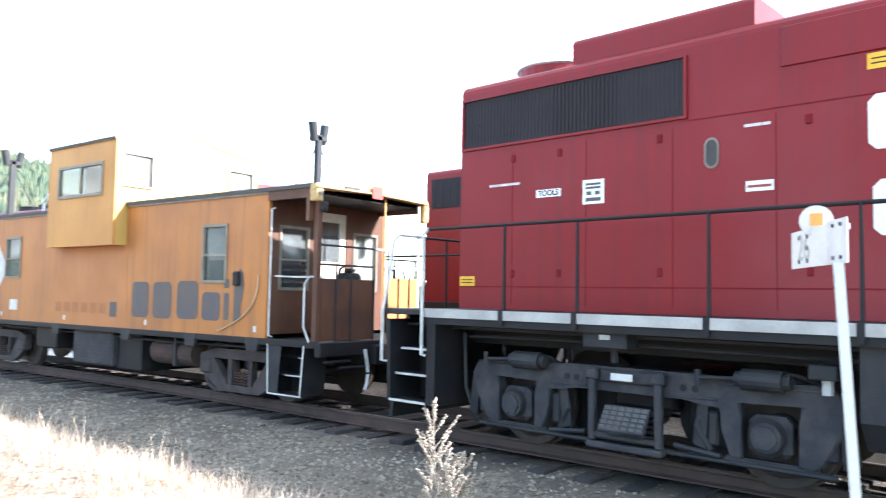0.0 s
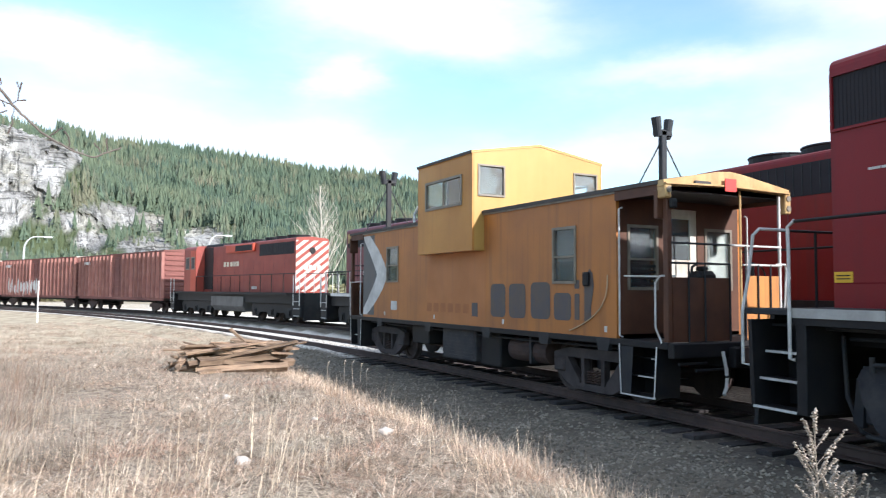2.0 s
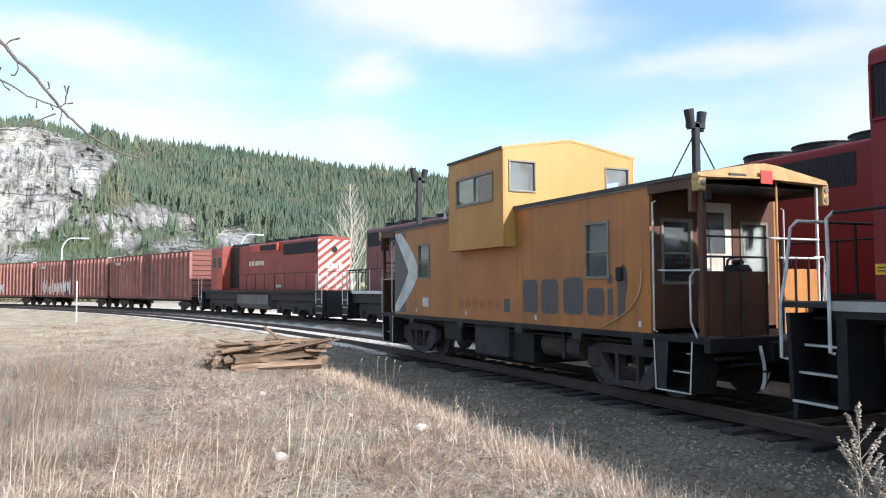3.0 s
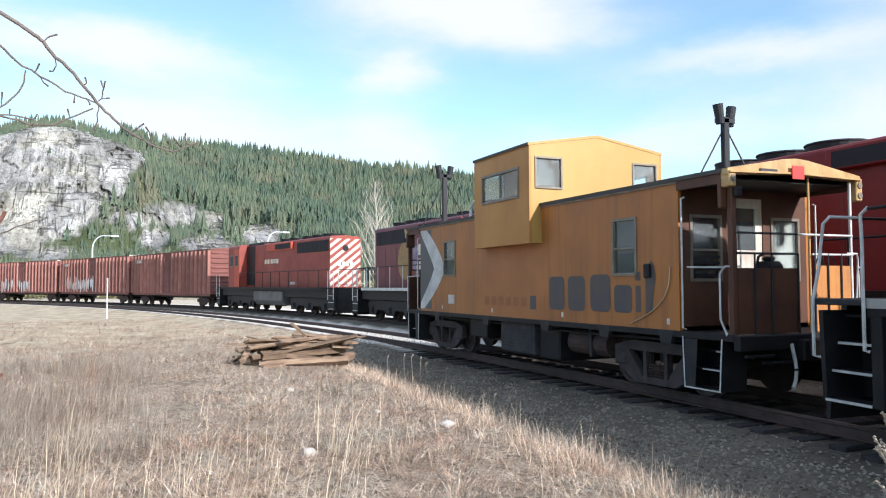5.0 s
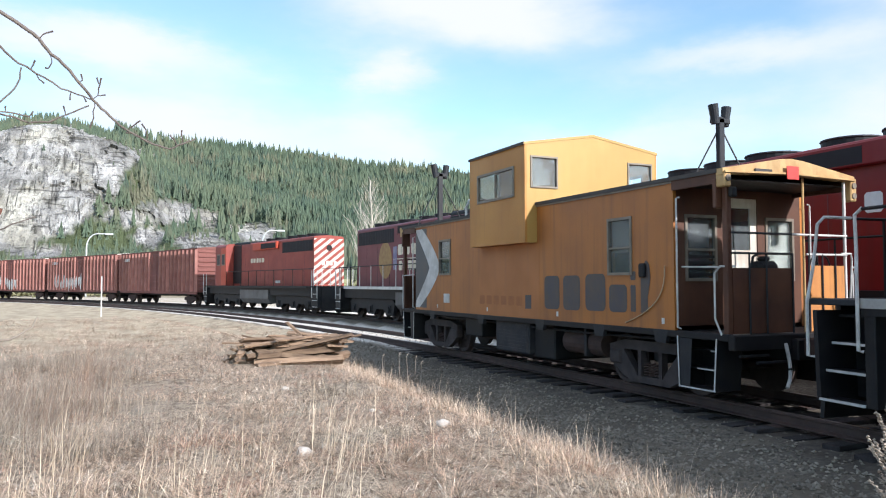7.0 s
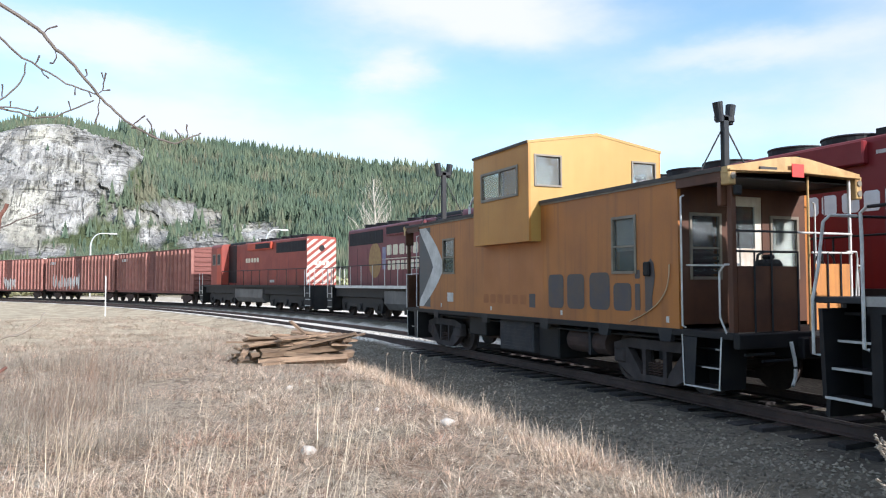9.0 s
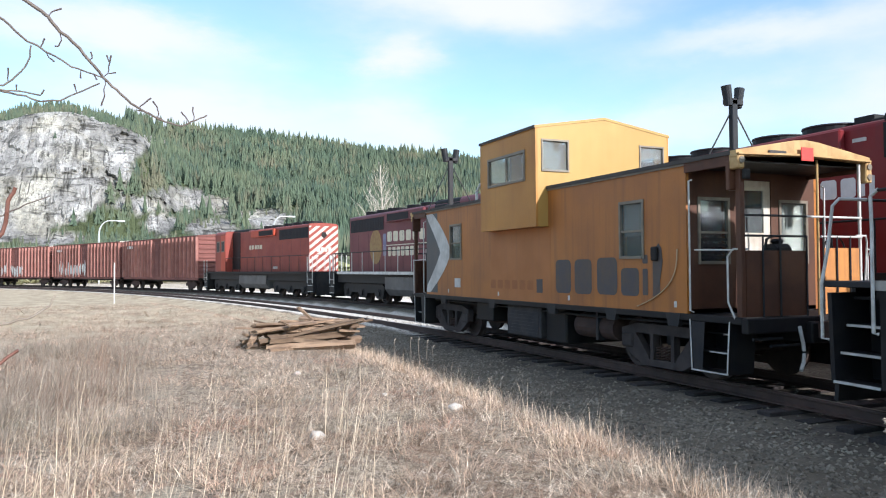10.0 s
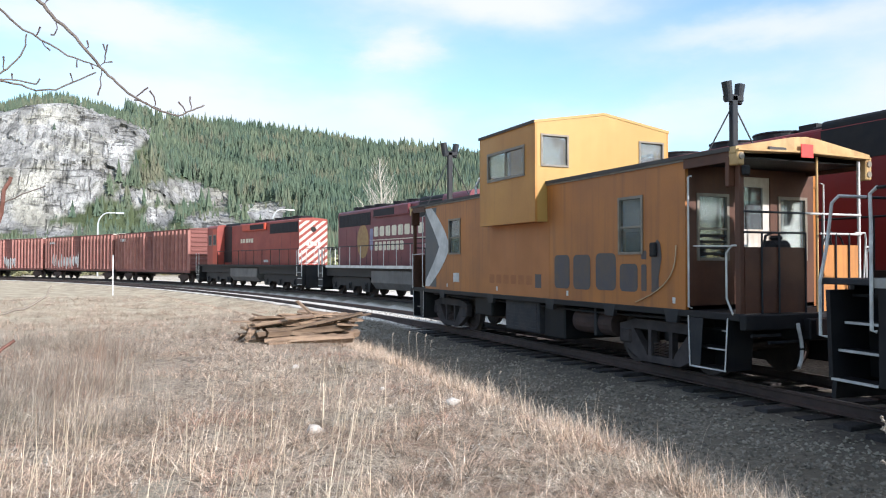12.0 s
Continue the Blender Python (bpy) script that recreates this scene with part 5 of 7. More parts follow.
                for q in (-3.47, -3.36):
                    part("label_bar", B(sx * HW - 0.007, sx * HW + 0.007, q - 0.03, q + 0.03, 2.84, 2.88), LETTERGREY, pl)
        for (s0, s1, z) in ((1.95, 2.42, 3.04), (5.07, 5.32, 3.36)):
            for q in range(3):
                part("stencil_bar", B(sx * HW - 0.005, sx * HW + 0.005, -s0 - (q + 0.92) * (s1 - s0) / 3, -s0 - q * (s1 - s0) / 3, z, z + 0.028), DIRTYWHITE, e)
        # big white lettering bars
        glyphs(e, lambda u, v, d, sx=sx: Vector((sx * (HW - d), u, v)), -6.13, -11.5, 3.02, 3.50, [5, 1, 4, 1, 4, 1, 4, 1, 4, 1, 4], WHITE)
        glyphs(e, lambda u, v, d, sx=sx: Vector((sx * (HW - d), u, v)), -6.16, -10.5, 2.28, 2.76, [5, 1, 4, 1, 4, 1, 4], WHITE)
    curve = bpy.data.curves.new("tools_word", 'FONT')
    curve.body, curve.size, curve.align_x, curve.align_y, curve.extrude, curve.offset = "TOOLS", 0.088, 'CENTER', 'CENTER', 0.001, 0.0025
    curve.materials.append(BLACK)
    w = new("label_word", curve)
    w.parent = e
    w.matrix_basis = pose(-HW - 0.006, -2.82, 2.905, 90, 0, -90)
    # roof: fans, dynamic brake housing, rear lip
    roof_fan(e, 0.0, -2.30, 4.46, 0.52, RED)
    part("roof_housing", PR(hood_profile(0.80, 4.3, 4.70, 0.08, 0.02), "y", -5.12, -3.04), RED, e, "red roof housing")
    roof_fan(e, 0.0, -6.6, 4.42, 0.5)
    roof_fan(e, 0.0, -8.0, 4.42, 0.5)
    for x in (-0.3, 0.0, 0.3):
        part("lifting_lug", B(x - 0.02, x + 0.02, -1.66, -1.56, 4.38, 4.48), RED, e)
    # rear face details
    part("rear_door", B(-0.32, 0.32, -1.48, -1.455, 1.7, 3.3, 0.01), RED, e)
    for z in (3.62, 3.84):
        bm = bmesh.new()
        rod(bm, (0, -1.48, z), (0, -1.42, z), 0.10, 16)
        part("headlight", bm, GALV, e)
    # underframe
    part("frame_sill", B(-0.75, 0.75, -17.0, -0.62, 1.12, 1.45), BLACK, e)
    for sx in (-1, 1):
        part("walkway", B(sx * 1.24 - 0.29, sx * 1.24 + 0.29, -15.6, -1.42, 1.505, 1.545), DARKGREY, e)
        x = sx * 1.525
        part("sill_strip", B(x - 0.01, x + 0.01, -15.6, -1.42, 1.44, 1.545), SILLWHITE, e, "dusty white sill strip")
        part("sill_lip", B(sx * 1.50 - 0.012, sx * 1.50 + 0.012, -15.6, -1.42, 1.36, 1.44), BLACK, e)
        part("conduit", T([(sx * 1.2, -1.6, 1.33), (sx * 1.2, -8, 1.33)], 0.03), DARKGREY, e)
        part("conduit", T([(sx * 1.1, -1.8, 1.22), (sx * 1.1, -2.9, 1.24), (sx * 1.1, -8, 1.2)], 0.02), DARKGREY, e)
        # handrail and stanchions
        part("handrail", T([(sx * 1.46, -1.42, 2.51), (sx * 1.46, -15.4, 2.51)], 0.020), BLACK, e)
        for s in (2.6, 3.55, 4.94, 6.19, 7.6, 9.0, 10.4, 11.8, 13.2, 14.6):
            bm = bmesh.new()
            prism(bm, [(-s - 0.018, 1.38), (-s + 0.018, 1.38), (-s + 0.012, 2.52), (-s - 0.012, 2.52)], "x", sx * 1.475 - 0.01, sx * 1.475 + 0.01)
            box(bm, sx * 1.535 - 0.012, sx * 1.535 + 0.012, -s - 0.03, -s + 0.03, 1.38, 1.56)
            part("stanchion", bm, BLACK, e)
        # corner grab rails: white, bent
        part("grab_rail", T([(sx * 1.53, -1.46, 0.98), (sx * 1.56, -1.42, 0.99), (sx * 1.56, -1.42, 1.55), (sx * 1.54, -1.40, 1.75), (sx * 1.47, -1.34, 2.1), (sx * 1.46, -1.32, 2.45), (sx * 1.46, -1.42, 2.52)], 0.020), RAILWHITE, e, "white bent grab rail")
        part("grab_rail", T([(sx * 1.45, -0.74, 0.86), (sx * 1.50, -0.66, 0.87), (sx * 1.50, -0.66, 1.5), (sx * 1.42, -0.68, 1.9), (sx * 1.36, -0.70, 2.4), (sx * 1.30, -0.74, 2.48), (sx * 0.9, -0.74, 2.48)], 0.020), RAILWHITE, e, "white bent grab rail")
        # stepwell
        xa, xb = sorted((sx * 1.50, sx * 0.95))
        s = part("steps", B(min(sx * 0.93, sx * 0.96), max(sx * 0.93, sx * 0.96), -1.45, -0.80, 0.40, 1.36), BLACK, e)
        part("side_plate", B(xa, xb, -1.58, -1.44, 0.38, 1.44, 0.01), BLACK, s)
        part("side_plate", PR([(-0.80, 1.40), (-0.74, 1.40), (-0.78, 0.38), (-0.84, 0.38)], "x", xa, xb), BLACK, s)
        for k, z in enumerate((0.40, 0.72, 1.03, 1.34)):
            xx = sx * (1.50 - 0.10 * k)
            a_, c_ = sorted((xx, xx - sx * 0.26))
            part("tread", B(a_, c_, -1.44, -0.82, z - 0.02, z + 0.01), BLACK, s)
            if k < 3:
                part("tread_edge", B(xx - 0.012, xx + 0.012, -1.44, -0.82, z - 0.016, z + 0.012), RAILWHITE, s)
    part("end_platform", B(-1.45, 1.45, -1.50, -0.60, 1.46, 1.53, 0.01), DARKGREY, e)
    part("end_sheet", B(-1.0, 1.0, -0.66, -0.60, 0.55, 1.46), BLACK, e)
    part("pilot", PR([(-1.35, 0.15), (1.35, 0.15), (1.3, 0.62), (-1.3, 0.62)], "y", -0.72, -0.66), BLACK, e)
    for x in (-0.75, -0.3, 0.3, 0.75):
        part("end_stanchion", T([(x, -0.66, 1.5), (x, -0.66, 2.48)], 0.018), BLACK, e)
    part("end_handrail", T([(-0.9, -0.66, 2.48), (0.9, -0.66, 2.48)], 0.018), BLACK, e)
    bm = bmesh.new()
    box(bm, -0.14, 0.14, -0.66, -0.1, 0.72, 0.94, 0.03)
    box(bm, -0.16, 0.16, -0.16, 0.12, 0.68, 0.98, 0.04)
    part("coupler", bm, BROWNSTEEL, e)
    for x in (-0.55, -0.42, 0.42):
        part("air_hose", T([(x, -0.62, 0.9), (x, -0.50, 0.85), (x, -0.42, 0.5), (x + 0.1, -0.30, 0.35)], 0.025), BLACK, e)
    part("fuel_tank", PR([(-1.42, 1.36), (1.42, 1.36), (1.42, 0.75), (1.2, 0.5), (-1.2, 0.5), (-1.42, 0.75)], "y", -11.6, -6.15), DARKGREY, e, "dark fuel tank")
    part("junction_box", B(-1.42, -1.15, -4.08, -3.58, 1.20, 1.38, 0.015), DARKGREY, e)
    part("junction_plate", B(-1.424, -1.42, -3.90, -3.78, 1.29, 1.34), DIRTYWHITE, e)
    part("link_rod", T([(-1.2, -3.83, 1.2), (-1.2, -3.83, 1.05)], 0.04), DARKGREY, e)
    part("valve", B(-1.3, -1.1, -5.95, -5.72, 1.05, 1.18, 0.01), DARKGREY, e)
    part("drain_cock", T([(-1.2, -5.85, 1.05), (-1.2, -5.85, 0.92)], 0.045), DIRTYWHITE, e)
    for y in (-3.95, -13.9):
        blomberg_truck(e, y)
    # cab and nose at the far end of the engine
    part("cab", PR(hood_profile(1.5, 1.55, 4.4, 0.25, 0.05), "y", -16.0, L), RED, e)
    part("nose", PR(hood_profile(0.95, 1.55, 2.9), "y", -17.2, -16.0), RED, e)
    return e


build_road_engine()


# ---- the train on the second track ----
def three_axle_truck(parent, y):
    t = part("truck", B(-0.85, 0.85, y - 0.5, y + 0.5, 0.5, 0.9, 0.04), BLACK, parent)
    for sg in (-1, 1):
        x = sg * 1.08
        bm = bmesh.new()
        top = [(-2.6, 0.80), (-2.4, 0.95), (2.4, 0.95), (2.6, 0.80)]
        low = [(2.45, 0.26), (1.7, 0.26), (1.45, 0.50), (0.6, 0.50), (0.4, 0.26), (-0.4, 0.26), (-0.6, 0.50), (-1.45, 0.50), (-1.7, 0.26), (-2.45, 0.26)]
        prism(bm, [(y + a, z) for a, z in top + low], "x", x - 0.08, x + 0.08)
        part("side_frame", bm, BLACK, t)
        for k in (-2.05, 0.0, 2.05):
            bm = bmesh.new()
            box(bm, x - 0.12, x + 0.12, y + k - 0.2, y + k + 0.2, 0.34, 0.70, 0.04)
            rod(bm, (x + sg * 0.12, y + k, 0.5), (x + sg * 0.17, y + k, 0.5), 0.13, 12)
            part("journal_box", bm, BLACK, t)
    for k in (-2.05, 0.0, 2.05):
        bm = bmesh.new()
        for sg in (-1, 1):
            wheel(bm, y + k, 0.508, 0.508, sg * 0.84, sg * 0.69, 20)
        rod(bm, (-0.95, y + k, 0.508), (0.95, y + k, 0.508), 0.09, 10)
        part("wheelset", bm, WHEELRUST, t)


def train_engine(label, paint, stripes=False, cab_paint=None, flip=False, style=""):
    """A six-axle hood engine. Its radiator end is at y = 0 and its cab at y = 17 (or, flipped, -17)."""
    e = thing("locomotive", Matrix(), label, "locomotive", group="engines of the moving train")
    d = -1 if flip else 1
    HW = 0.95
    def ys(a, b_):
        return tuple(sorted((d * a, d * b_)))
    part("hood", PR(hood_profile(HW, 1.55, 4.38), "y", *ys(0, 12.5)), paint, e)
    cab = part("cab", PR(hood_profile(1.5, 1.55, 4.42, 0.22, 0.06), "y", *ys(12.5, 14.6)), cab_paint or paint, e)
    part("nose", PR(hood_profile(0.9, 1.55, 3.0), "y", *ys(14.6, 16.2)), paint, e)
    for sx in (-1, 1):
        for a, b_ in ((12.7, 13.35), (13.65, 14.3)):
            part("cab_window", B(sx * 1.5 - 0.01, sx * 1.5 + 0.01, *ys(a, b_), 2.95, 3.75), FRAMEGREY, cab)
            part("cab_pane", B(sx * 1.5 - 0.014, sx * 1.5 + 0.014, *ys(a + 0.07, b_ - 0.07), 3.02, 3.68), PANEDARK, cab)
        for a, b_, z0, z1 in ((0.15, 4.3, 3.55, 4.18),):
            g = part("radiator_grille", B(sx * HW - 0.012, sx * HW + 0.012, *ys(a, b_), z0, z1), GRILLE, e, "black radiator grille")
            for k in range(int((b_ - a) / 0.2)):
                y = d * (a + 0.1 + 0.2 * k)
                part("slat", B(sx * HW - 0.02, sx * HW + 0.02, y - 0.012, y + 0.012, z0 + 0.02, z1 - 0.02), DARKGREY, g)
        part("dark_panel", B(sx * HW - 0.012, sx * HW + 0.012, *ys(11.0 if stripes else 9.5, 12.45), 1.7 if stripes else 3.65, 4.3), BLACK, e)
        if stripes:
            # added strip that paints the sunlit part of the cab
            part("cab_side_panel", B(sx * 1.5 - 0.006, sx * 1.5 + 0.006, *ys(12.52, 13.45), 1.6, 4.15), REDORANGE, cab, "cab side strip in bright sunlit red")
        for k in range(9):
            y = d * (1.2 + 1.3 * k)
            part("door_joint", B(sx * HW - 0.005, sx * HW + 0.005, y - 0.012, y + 0.012, 1.6, 3.4), MAROON if paint is not MAROON else BLACK, e)
        housing = part("brake_housing", B(*sorted((sx * HW, sx * (HW + 0.16))), *ys(4.85, 8.7), 3.85, 4.30, 0.03), REDORANGE if stripes else paint, e)
        part("brake_grille", B(*sorted((sx * (HW + 0.158), sx * (HW + 0.166))), *ys(5.0, 7.3), 3.90, 4.22), GRILLE, housing)
        part("walkway", B(*sorted((sx * 0.95, sx * 1.55)), *ys(-1.2, 16.6), 1.48, 1.55), BLACK, e)
        part("sill_strip", B(sx * 1.56 - 0.01, sx * 1.56 + 0.01, *ys(-0.3, 16.0), 1.42, 1.55), DIRTYWHITE if style == "canadian" else BLACK, e)
        part("handrail", T([(sx * 1.5, d * -1.1, 2.5), (sx * 1.5, d * 12.4, 2.5)], 0.022, 6), BLACK, e)
        for k in range(11):
            y = d * (-1.1 + 1.35 * k)
            part("stanchion", T([(sx * 1.5, y, 1.5), (sx * 1.5, y, 2.5)], 0.02, 5), DIRTYWHITE if k < 1 or style == "canadian" else BLACK, e)
        for yy_ in (-1.25, 16.75):
            s = part("steps", B(*sorted((sx * 0.95, sx * 1.5)), *ys(yy_ - 0.35, yy_ + 0.35), 0.35, 1.48, 0.02), BLACK, e)
            for z in (0.4, 0.75, 1.1):
                part("tread_edge", B(*sorted((sx * 1.5, sx * 1.52)), *ys(yy_ - 0.3, yy_ + 0.3), z, z + 0.03), DIRTYWHITE, s)
            part("grab_rail", T([(sx * 1.52, d * (yy_ - 0.3), 0.9), (sx * 1.52, d * (yy_ - 0.3), 2.4)], 0.022, 6), DIRTYWHITE, e)
            part("grab_rail", T([(sx * 1.52, d * (yy_ + 0.35), 0.9), (sx * 1.52, d * (yy_ + 0.35), 2.4)], 0.022, 6), DIRTYWHITE, e)
        side = lambda u, v, dd, sx=sx: Vector((sx * (HW - dd), u, v))
        fw = sx * d                      # lettering reads from left to right on either side
        if style == "canadian":
            a, b_ = (4.7, 9.9)
            glyphs(e, side, d * a, d * b_, 2.95, 3.42, [3, .9] * 7 + [3], CREAM, name="lettering_bar")
            glyphs(e, side, d * (a + 0.1), d * 7.95, 2.27, 2.69, [3, .9] * 6 + [3], CREAM, name="lettering_bar")
            sh = [(d * (3.35 + 0.72 * math.cos(t)), 2.75 + 0.85 * math.sin(t)) for t in np.linspace(0, 2 * math.pi, 18)[:-1]]
            part("shield", PR(sh, "x", sx * HW - 0.006, sx * HW + 0.006), GOLD, e, "gold shield")
            part("flag_patch", B(sx * HW - 0.006, sx * HW + 0.006, *ys(4.22, 4.58), 2.30, 3.35), FLAGBLUE, e, "faded blue flag patch")
            part("pin_stripe", B(sx * HW - 0.006, sx * HW + 0.006, *ys(4.2, 11.1), 2.76, 2.80), CREAM, e)
        elif style == "small":
            glyphs(e, side, d * 9.35, d * 7.1, 3.05, 3.33, [3, .8, 3, 1.4, 3, .8, 3, .8, 3], CREAM)
            part("number_patch", B(sx * HW - 0.008, sx * HW + 0.008, *ys(4.6, 5.3), 1.72, 1.88), DIRTYWHITE, e)
        else:
            glyphs(e, side, d * 7.2, d * 9.3, 2.98, 3.36, [5, 1, 4.5, 1.6, 5, 1.2, 4.4, 1.2, 1.4, 1.2, 1.5], WHITE)
            part("label_plate", B(sx * HW - 0.006, sx * HW + 0.006, *ys(8.85, 9.15), 4.02, 4.09), DIRTYWHITE, e)
    if stripes:
        # slanting white bands over the rear face, clipped to it
        for k in range(-6, 9):
            v0 = 1.6 + 0.42 * k
            quad = []
            for x in (-0.94, 0.94):
                for dz in (0, 0.21):
                    quad.append((x, v0 + dz + (x + 0.94) * 0.75))
            lo = [quad[0], quad[2], quad[3], quad[1]]
            # clip against the face's lower and upper edge
            poly = lo
            for lim, sgn in ((1.6, 1), (4.24, -1)):
                out = []
                for i in range(len(poly)):
                    p, q = poly[i], poly[(i + 1) % len(poly)]
                    pin, qin = sgn * (p[1] - lim) >= 0, sgn * (q[1] - lim) >= 0
                    if pin:
                        out.append(p)
                    if pin != qin:
                        f = (lim - p[1]) / (q[1] - p[1])
                        out.append((p[0] + f * (q[0] - p[0]), lim))
                poly = out
                if len(poly) < 3:
                    break
            if len(poly) >= 3:
                bm = bmesh.new()
                bm.faces.new([bm.verts.new((x, -d * 0.006, z)) for x, z in poly])
                part("stripe", bm, STRIPE, e, "white slanting stripe")
        for k in range(4):
            part("number_bar", B(-0.46 + 0.25 * k, -0.28 + 0.25 * k, *ys(-0.012, -0.008), 2.72, 2.98), STRIPE, e)
    part("end_platform", B(-1.4, 1.4, *ys(-1.6, 0), 1.45, 1.53), BLACK, e)
    for x in (-1.2, -0.7, -0.35, 0.35, 0.7, 1.2):
        part("end_stanchion", T([(x, d * -1.5, 1.5), (x, d * -1.5, 2.5)], 0.02, 5), DIRTYWHITE if stripes else BLACK, e)
    part("end_handrail", T([(-1.2, d * -1.5, 2.5), (1.2, d * -1.5, 2.5)], 0.02, 5), BLACK, e)
    bm = bmesh.new()
    rod(bm, (0.0, d * -0.05, 3.72), (0.0, d * 0.02, 3.72), 0.17, 14)
    part("headlight", bm, BLACK, e)
    for y in (1.5, 2.85, 4.2, 6.2, 7.6):
        roof_fan(e, 0, d * y, 4.4, 0.62 if y < 4.5 else 0.57)
    part("roof_box", B(-0.5, 0.5, *ys(8.9, 9.5), 4.38, 4.50, 0.02), BLACK, e)
    part("filter_hatch", PR(hood_profile(0.93, 4.25, 4.50, 0.10, 0.03), "y", *ys(9.5, 12.3)), BLACK, e, "black filter hatch")
    part("exhaust_stack", B(-0.15, 0.15, *ys(8.25, 8.7), 4.4, 4.66), BLACK, e)
    part("frame_sill", B(-0.75, 0.75, *ys(-1.6, 17.1), 1.1, 1.46), BLACK, e)
    for sx in (-1, 1):
        part("side_skirt", B(*sorted((sx * 1.10, sx * 1.32)), *ys(-0.8, 16.3), 0.98, 1.47, 0.01), BLACK, e)
        part("air_tank", T([(sx * 1.22, d * 5.6, 1.16), (sx * 1.22, d * 9.9, 1.16)], 0.16, 10), TANKGREY, e)
    part("fuel_tank", PR([(-1.4, 1.3), (1.4, 1.3), (1.4, 0.75), (1.15, 0.45), (-1.15, 0.45), (-1.4, 0.75)], "y", *ys(5.4, 10.1)), TANKGREY if style else DARKGREY, e, "grey fuel tank")
    for y in (-1.9, 17.4):
        part("coupler", B(-0.15, 0.15, *ys(y - 0.35, y + 0.35), 0.72, 0.95, 0.03), BROWNSTEEL, e)
        part("pilot", B(-1.3, 1.3, *ys(y - 0.05 + (0.3 if y < 0 else -0.3), y + 0.05 + (0.3 if y < 0 else -0.3)), 0.2, 1.45), BLACK, e)
    for y in (2.2, 13.2):
        three_axle_truck(e, d * y)
    return e


def box_car(label, length, top, graffiti, pale_roof):
    """A ribbed steel box car; its end nearer the engines is at y = 0."""
    c = thing("box_car", Matrix(), label, "freight car", group="box cars of the moving train")
    HW = 1.42
    body = part("body", B(-HW, HW, 0, length, 1.05, top - 0.12, 0.02), BOXRED, c)
    part("roof", PR([(-HW - 0.04, top - 0.12), (-HW - 0.04, top - 0.05), (0, top + 0.06), (HW + 0.04, top - 0.05), (HW + 0.04, top - 0.12)], "y", -0.05, length + 0.05), ROOFPALE if pale_roof else BOXRED, c, "pale galvanised roof" if pale_roof else "")
    part("roof_edge", B(-HW - 0.05, -HW - 0.035, -0.05, length + 0.05, top - 0.17, top - 0.05), BOXRED, c)
    n = 21
    for sx in (-1, 1):
        for k in range(n + 1):
            y = 0.08 + (length - 0.16) * k / n
            if 9.2 < k < 11.8:
                continue
            part("rib", PR([(y - 0.13, 0), (y + 0.13, 0), (y + 0.06, 0.17), (y - 0.06, 0.17)], "z", 1.06, top - 0.16), BOXRIB, c).matrix_basis = (
                Matrix(((0, sx, 0, sx * HW), (1, 0, 0, 0), (0, 0, 1, 0), (0, 0, 0, 1))))
        d = part("door", B(sx * HW - 0.05, sx * HW + 0.05, length / 2 - 1.25, length / 2 + 1.25, 1.1, top - 0.35, 0.02), BOXRED, c)
        for k in range(6):
            z = 1.35 + (top - 1.9) * k / 5
            part("door_rib", B(sx * HW - 0.08, sx * HW + 0.08, length / 2 - 1.2, length / 2 + 1.2, z - 0.04, z + 0.04, 0.02), BOXRED, d)
        for q in (-0.5, 0.5):
            part("lock_bar", T([(sx * (HW + 0.1), length / 2 + q, 1.15), (sx * (HW + 0.1), length / 2 + q, top - 0.4)], 0.022, 5), BOXRED, d)
        part("side_sill", B(sx * HW - 0.04, sx * HW + 0.04, 0, length, 0.88, 1.06), BOXRED, c)
        lad = part("ladder", T([(sx * (HW + 0.12), 0.15, 1.0), (sx * (HW + 0.12), 0.15, top - 0.3)], 0.02, 5), BOXRED, c)
        for k in range(8):
            z = 1.1 + 0.38 * k
            if z < top - 0.3:
                part("rung", T([(sx * (HW + 0.12), 0.15, z), (sx * (HW + 0.12), 0.6, z)], 0.016, 5), BOXRED, lad)
        part("data_plate", B(*sorted((sx * (HW + 0.142), sx * (HW + 0.147))), length - 2.6, length - 1.3, top - 0.8, top - 0.55), DIRTYWHITE, c)
    for sg, y in ((-1, 0), (1, length)):
        for k in range(9):
            z = 1.25 + (top - 1.6) * k / 8
            part("end_rib", PR([(z - 0.10, 0), (z + 0.10, 0), (z + 0.04, 0.07), (z - 0.04, 0.07)], "x", -HW + 0.1, HW - 0.1), BOXRED, c).matrix_basis = (
                Matrix(((1, 0, 0, 0), (0, 0, sg, y), (0, 1, 0, 0), (0, 0, 0, 1))))
    rnd = random.Random(len(label))
    for u0, u1 in graffiti:
        u = u0
        while u < u1:
            w = rnd.uniform(0.25, 0.75)
            zc, hh = 1.80 + rnd.uniform(-0.2, 0.2), rnd.uniform(0.5, 0.95)
            pts = [(u + w / 2 + w * 0.5 * math.cos(t) * rnd.uniform(0.6, 1.1), zc + hh * math.sin(t) * rnd.uniform(0.6, 1.1)) for t in np.linspace(0, 2 * math.pi, 11)[:-1]]
            part("graffiti_blot", PR(pts, "x", -HW - 0.148, -HW - 0.143), DIRTYWHITE, c, "white spray paint")
            u += w * rnd.uniform(0.8, 1.5)
    part("centre_sill", B(-0.3, 0.3, -0.4, length + 0.4, 0.7, 1.0), BLACK, c)
    for y in (-0.42, length + 0.42):
        part("coupler", B(-0.14, 0.14, y - 0.35, y + 0.35, 0.74, 0.96, 0.03), BROWNSTEEL, c)
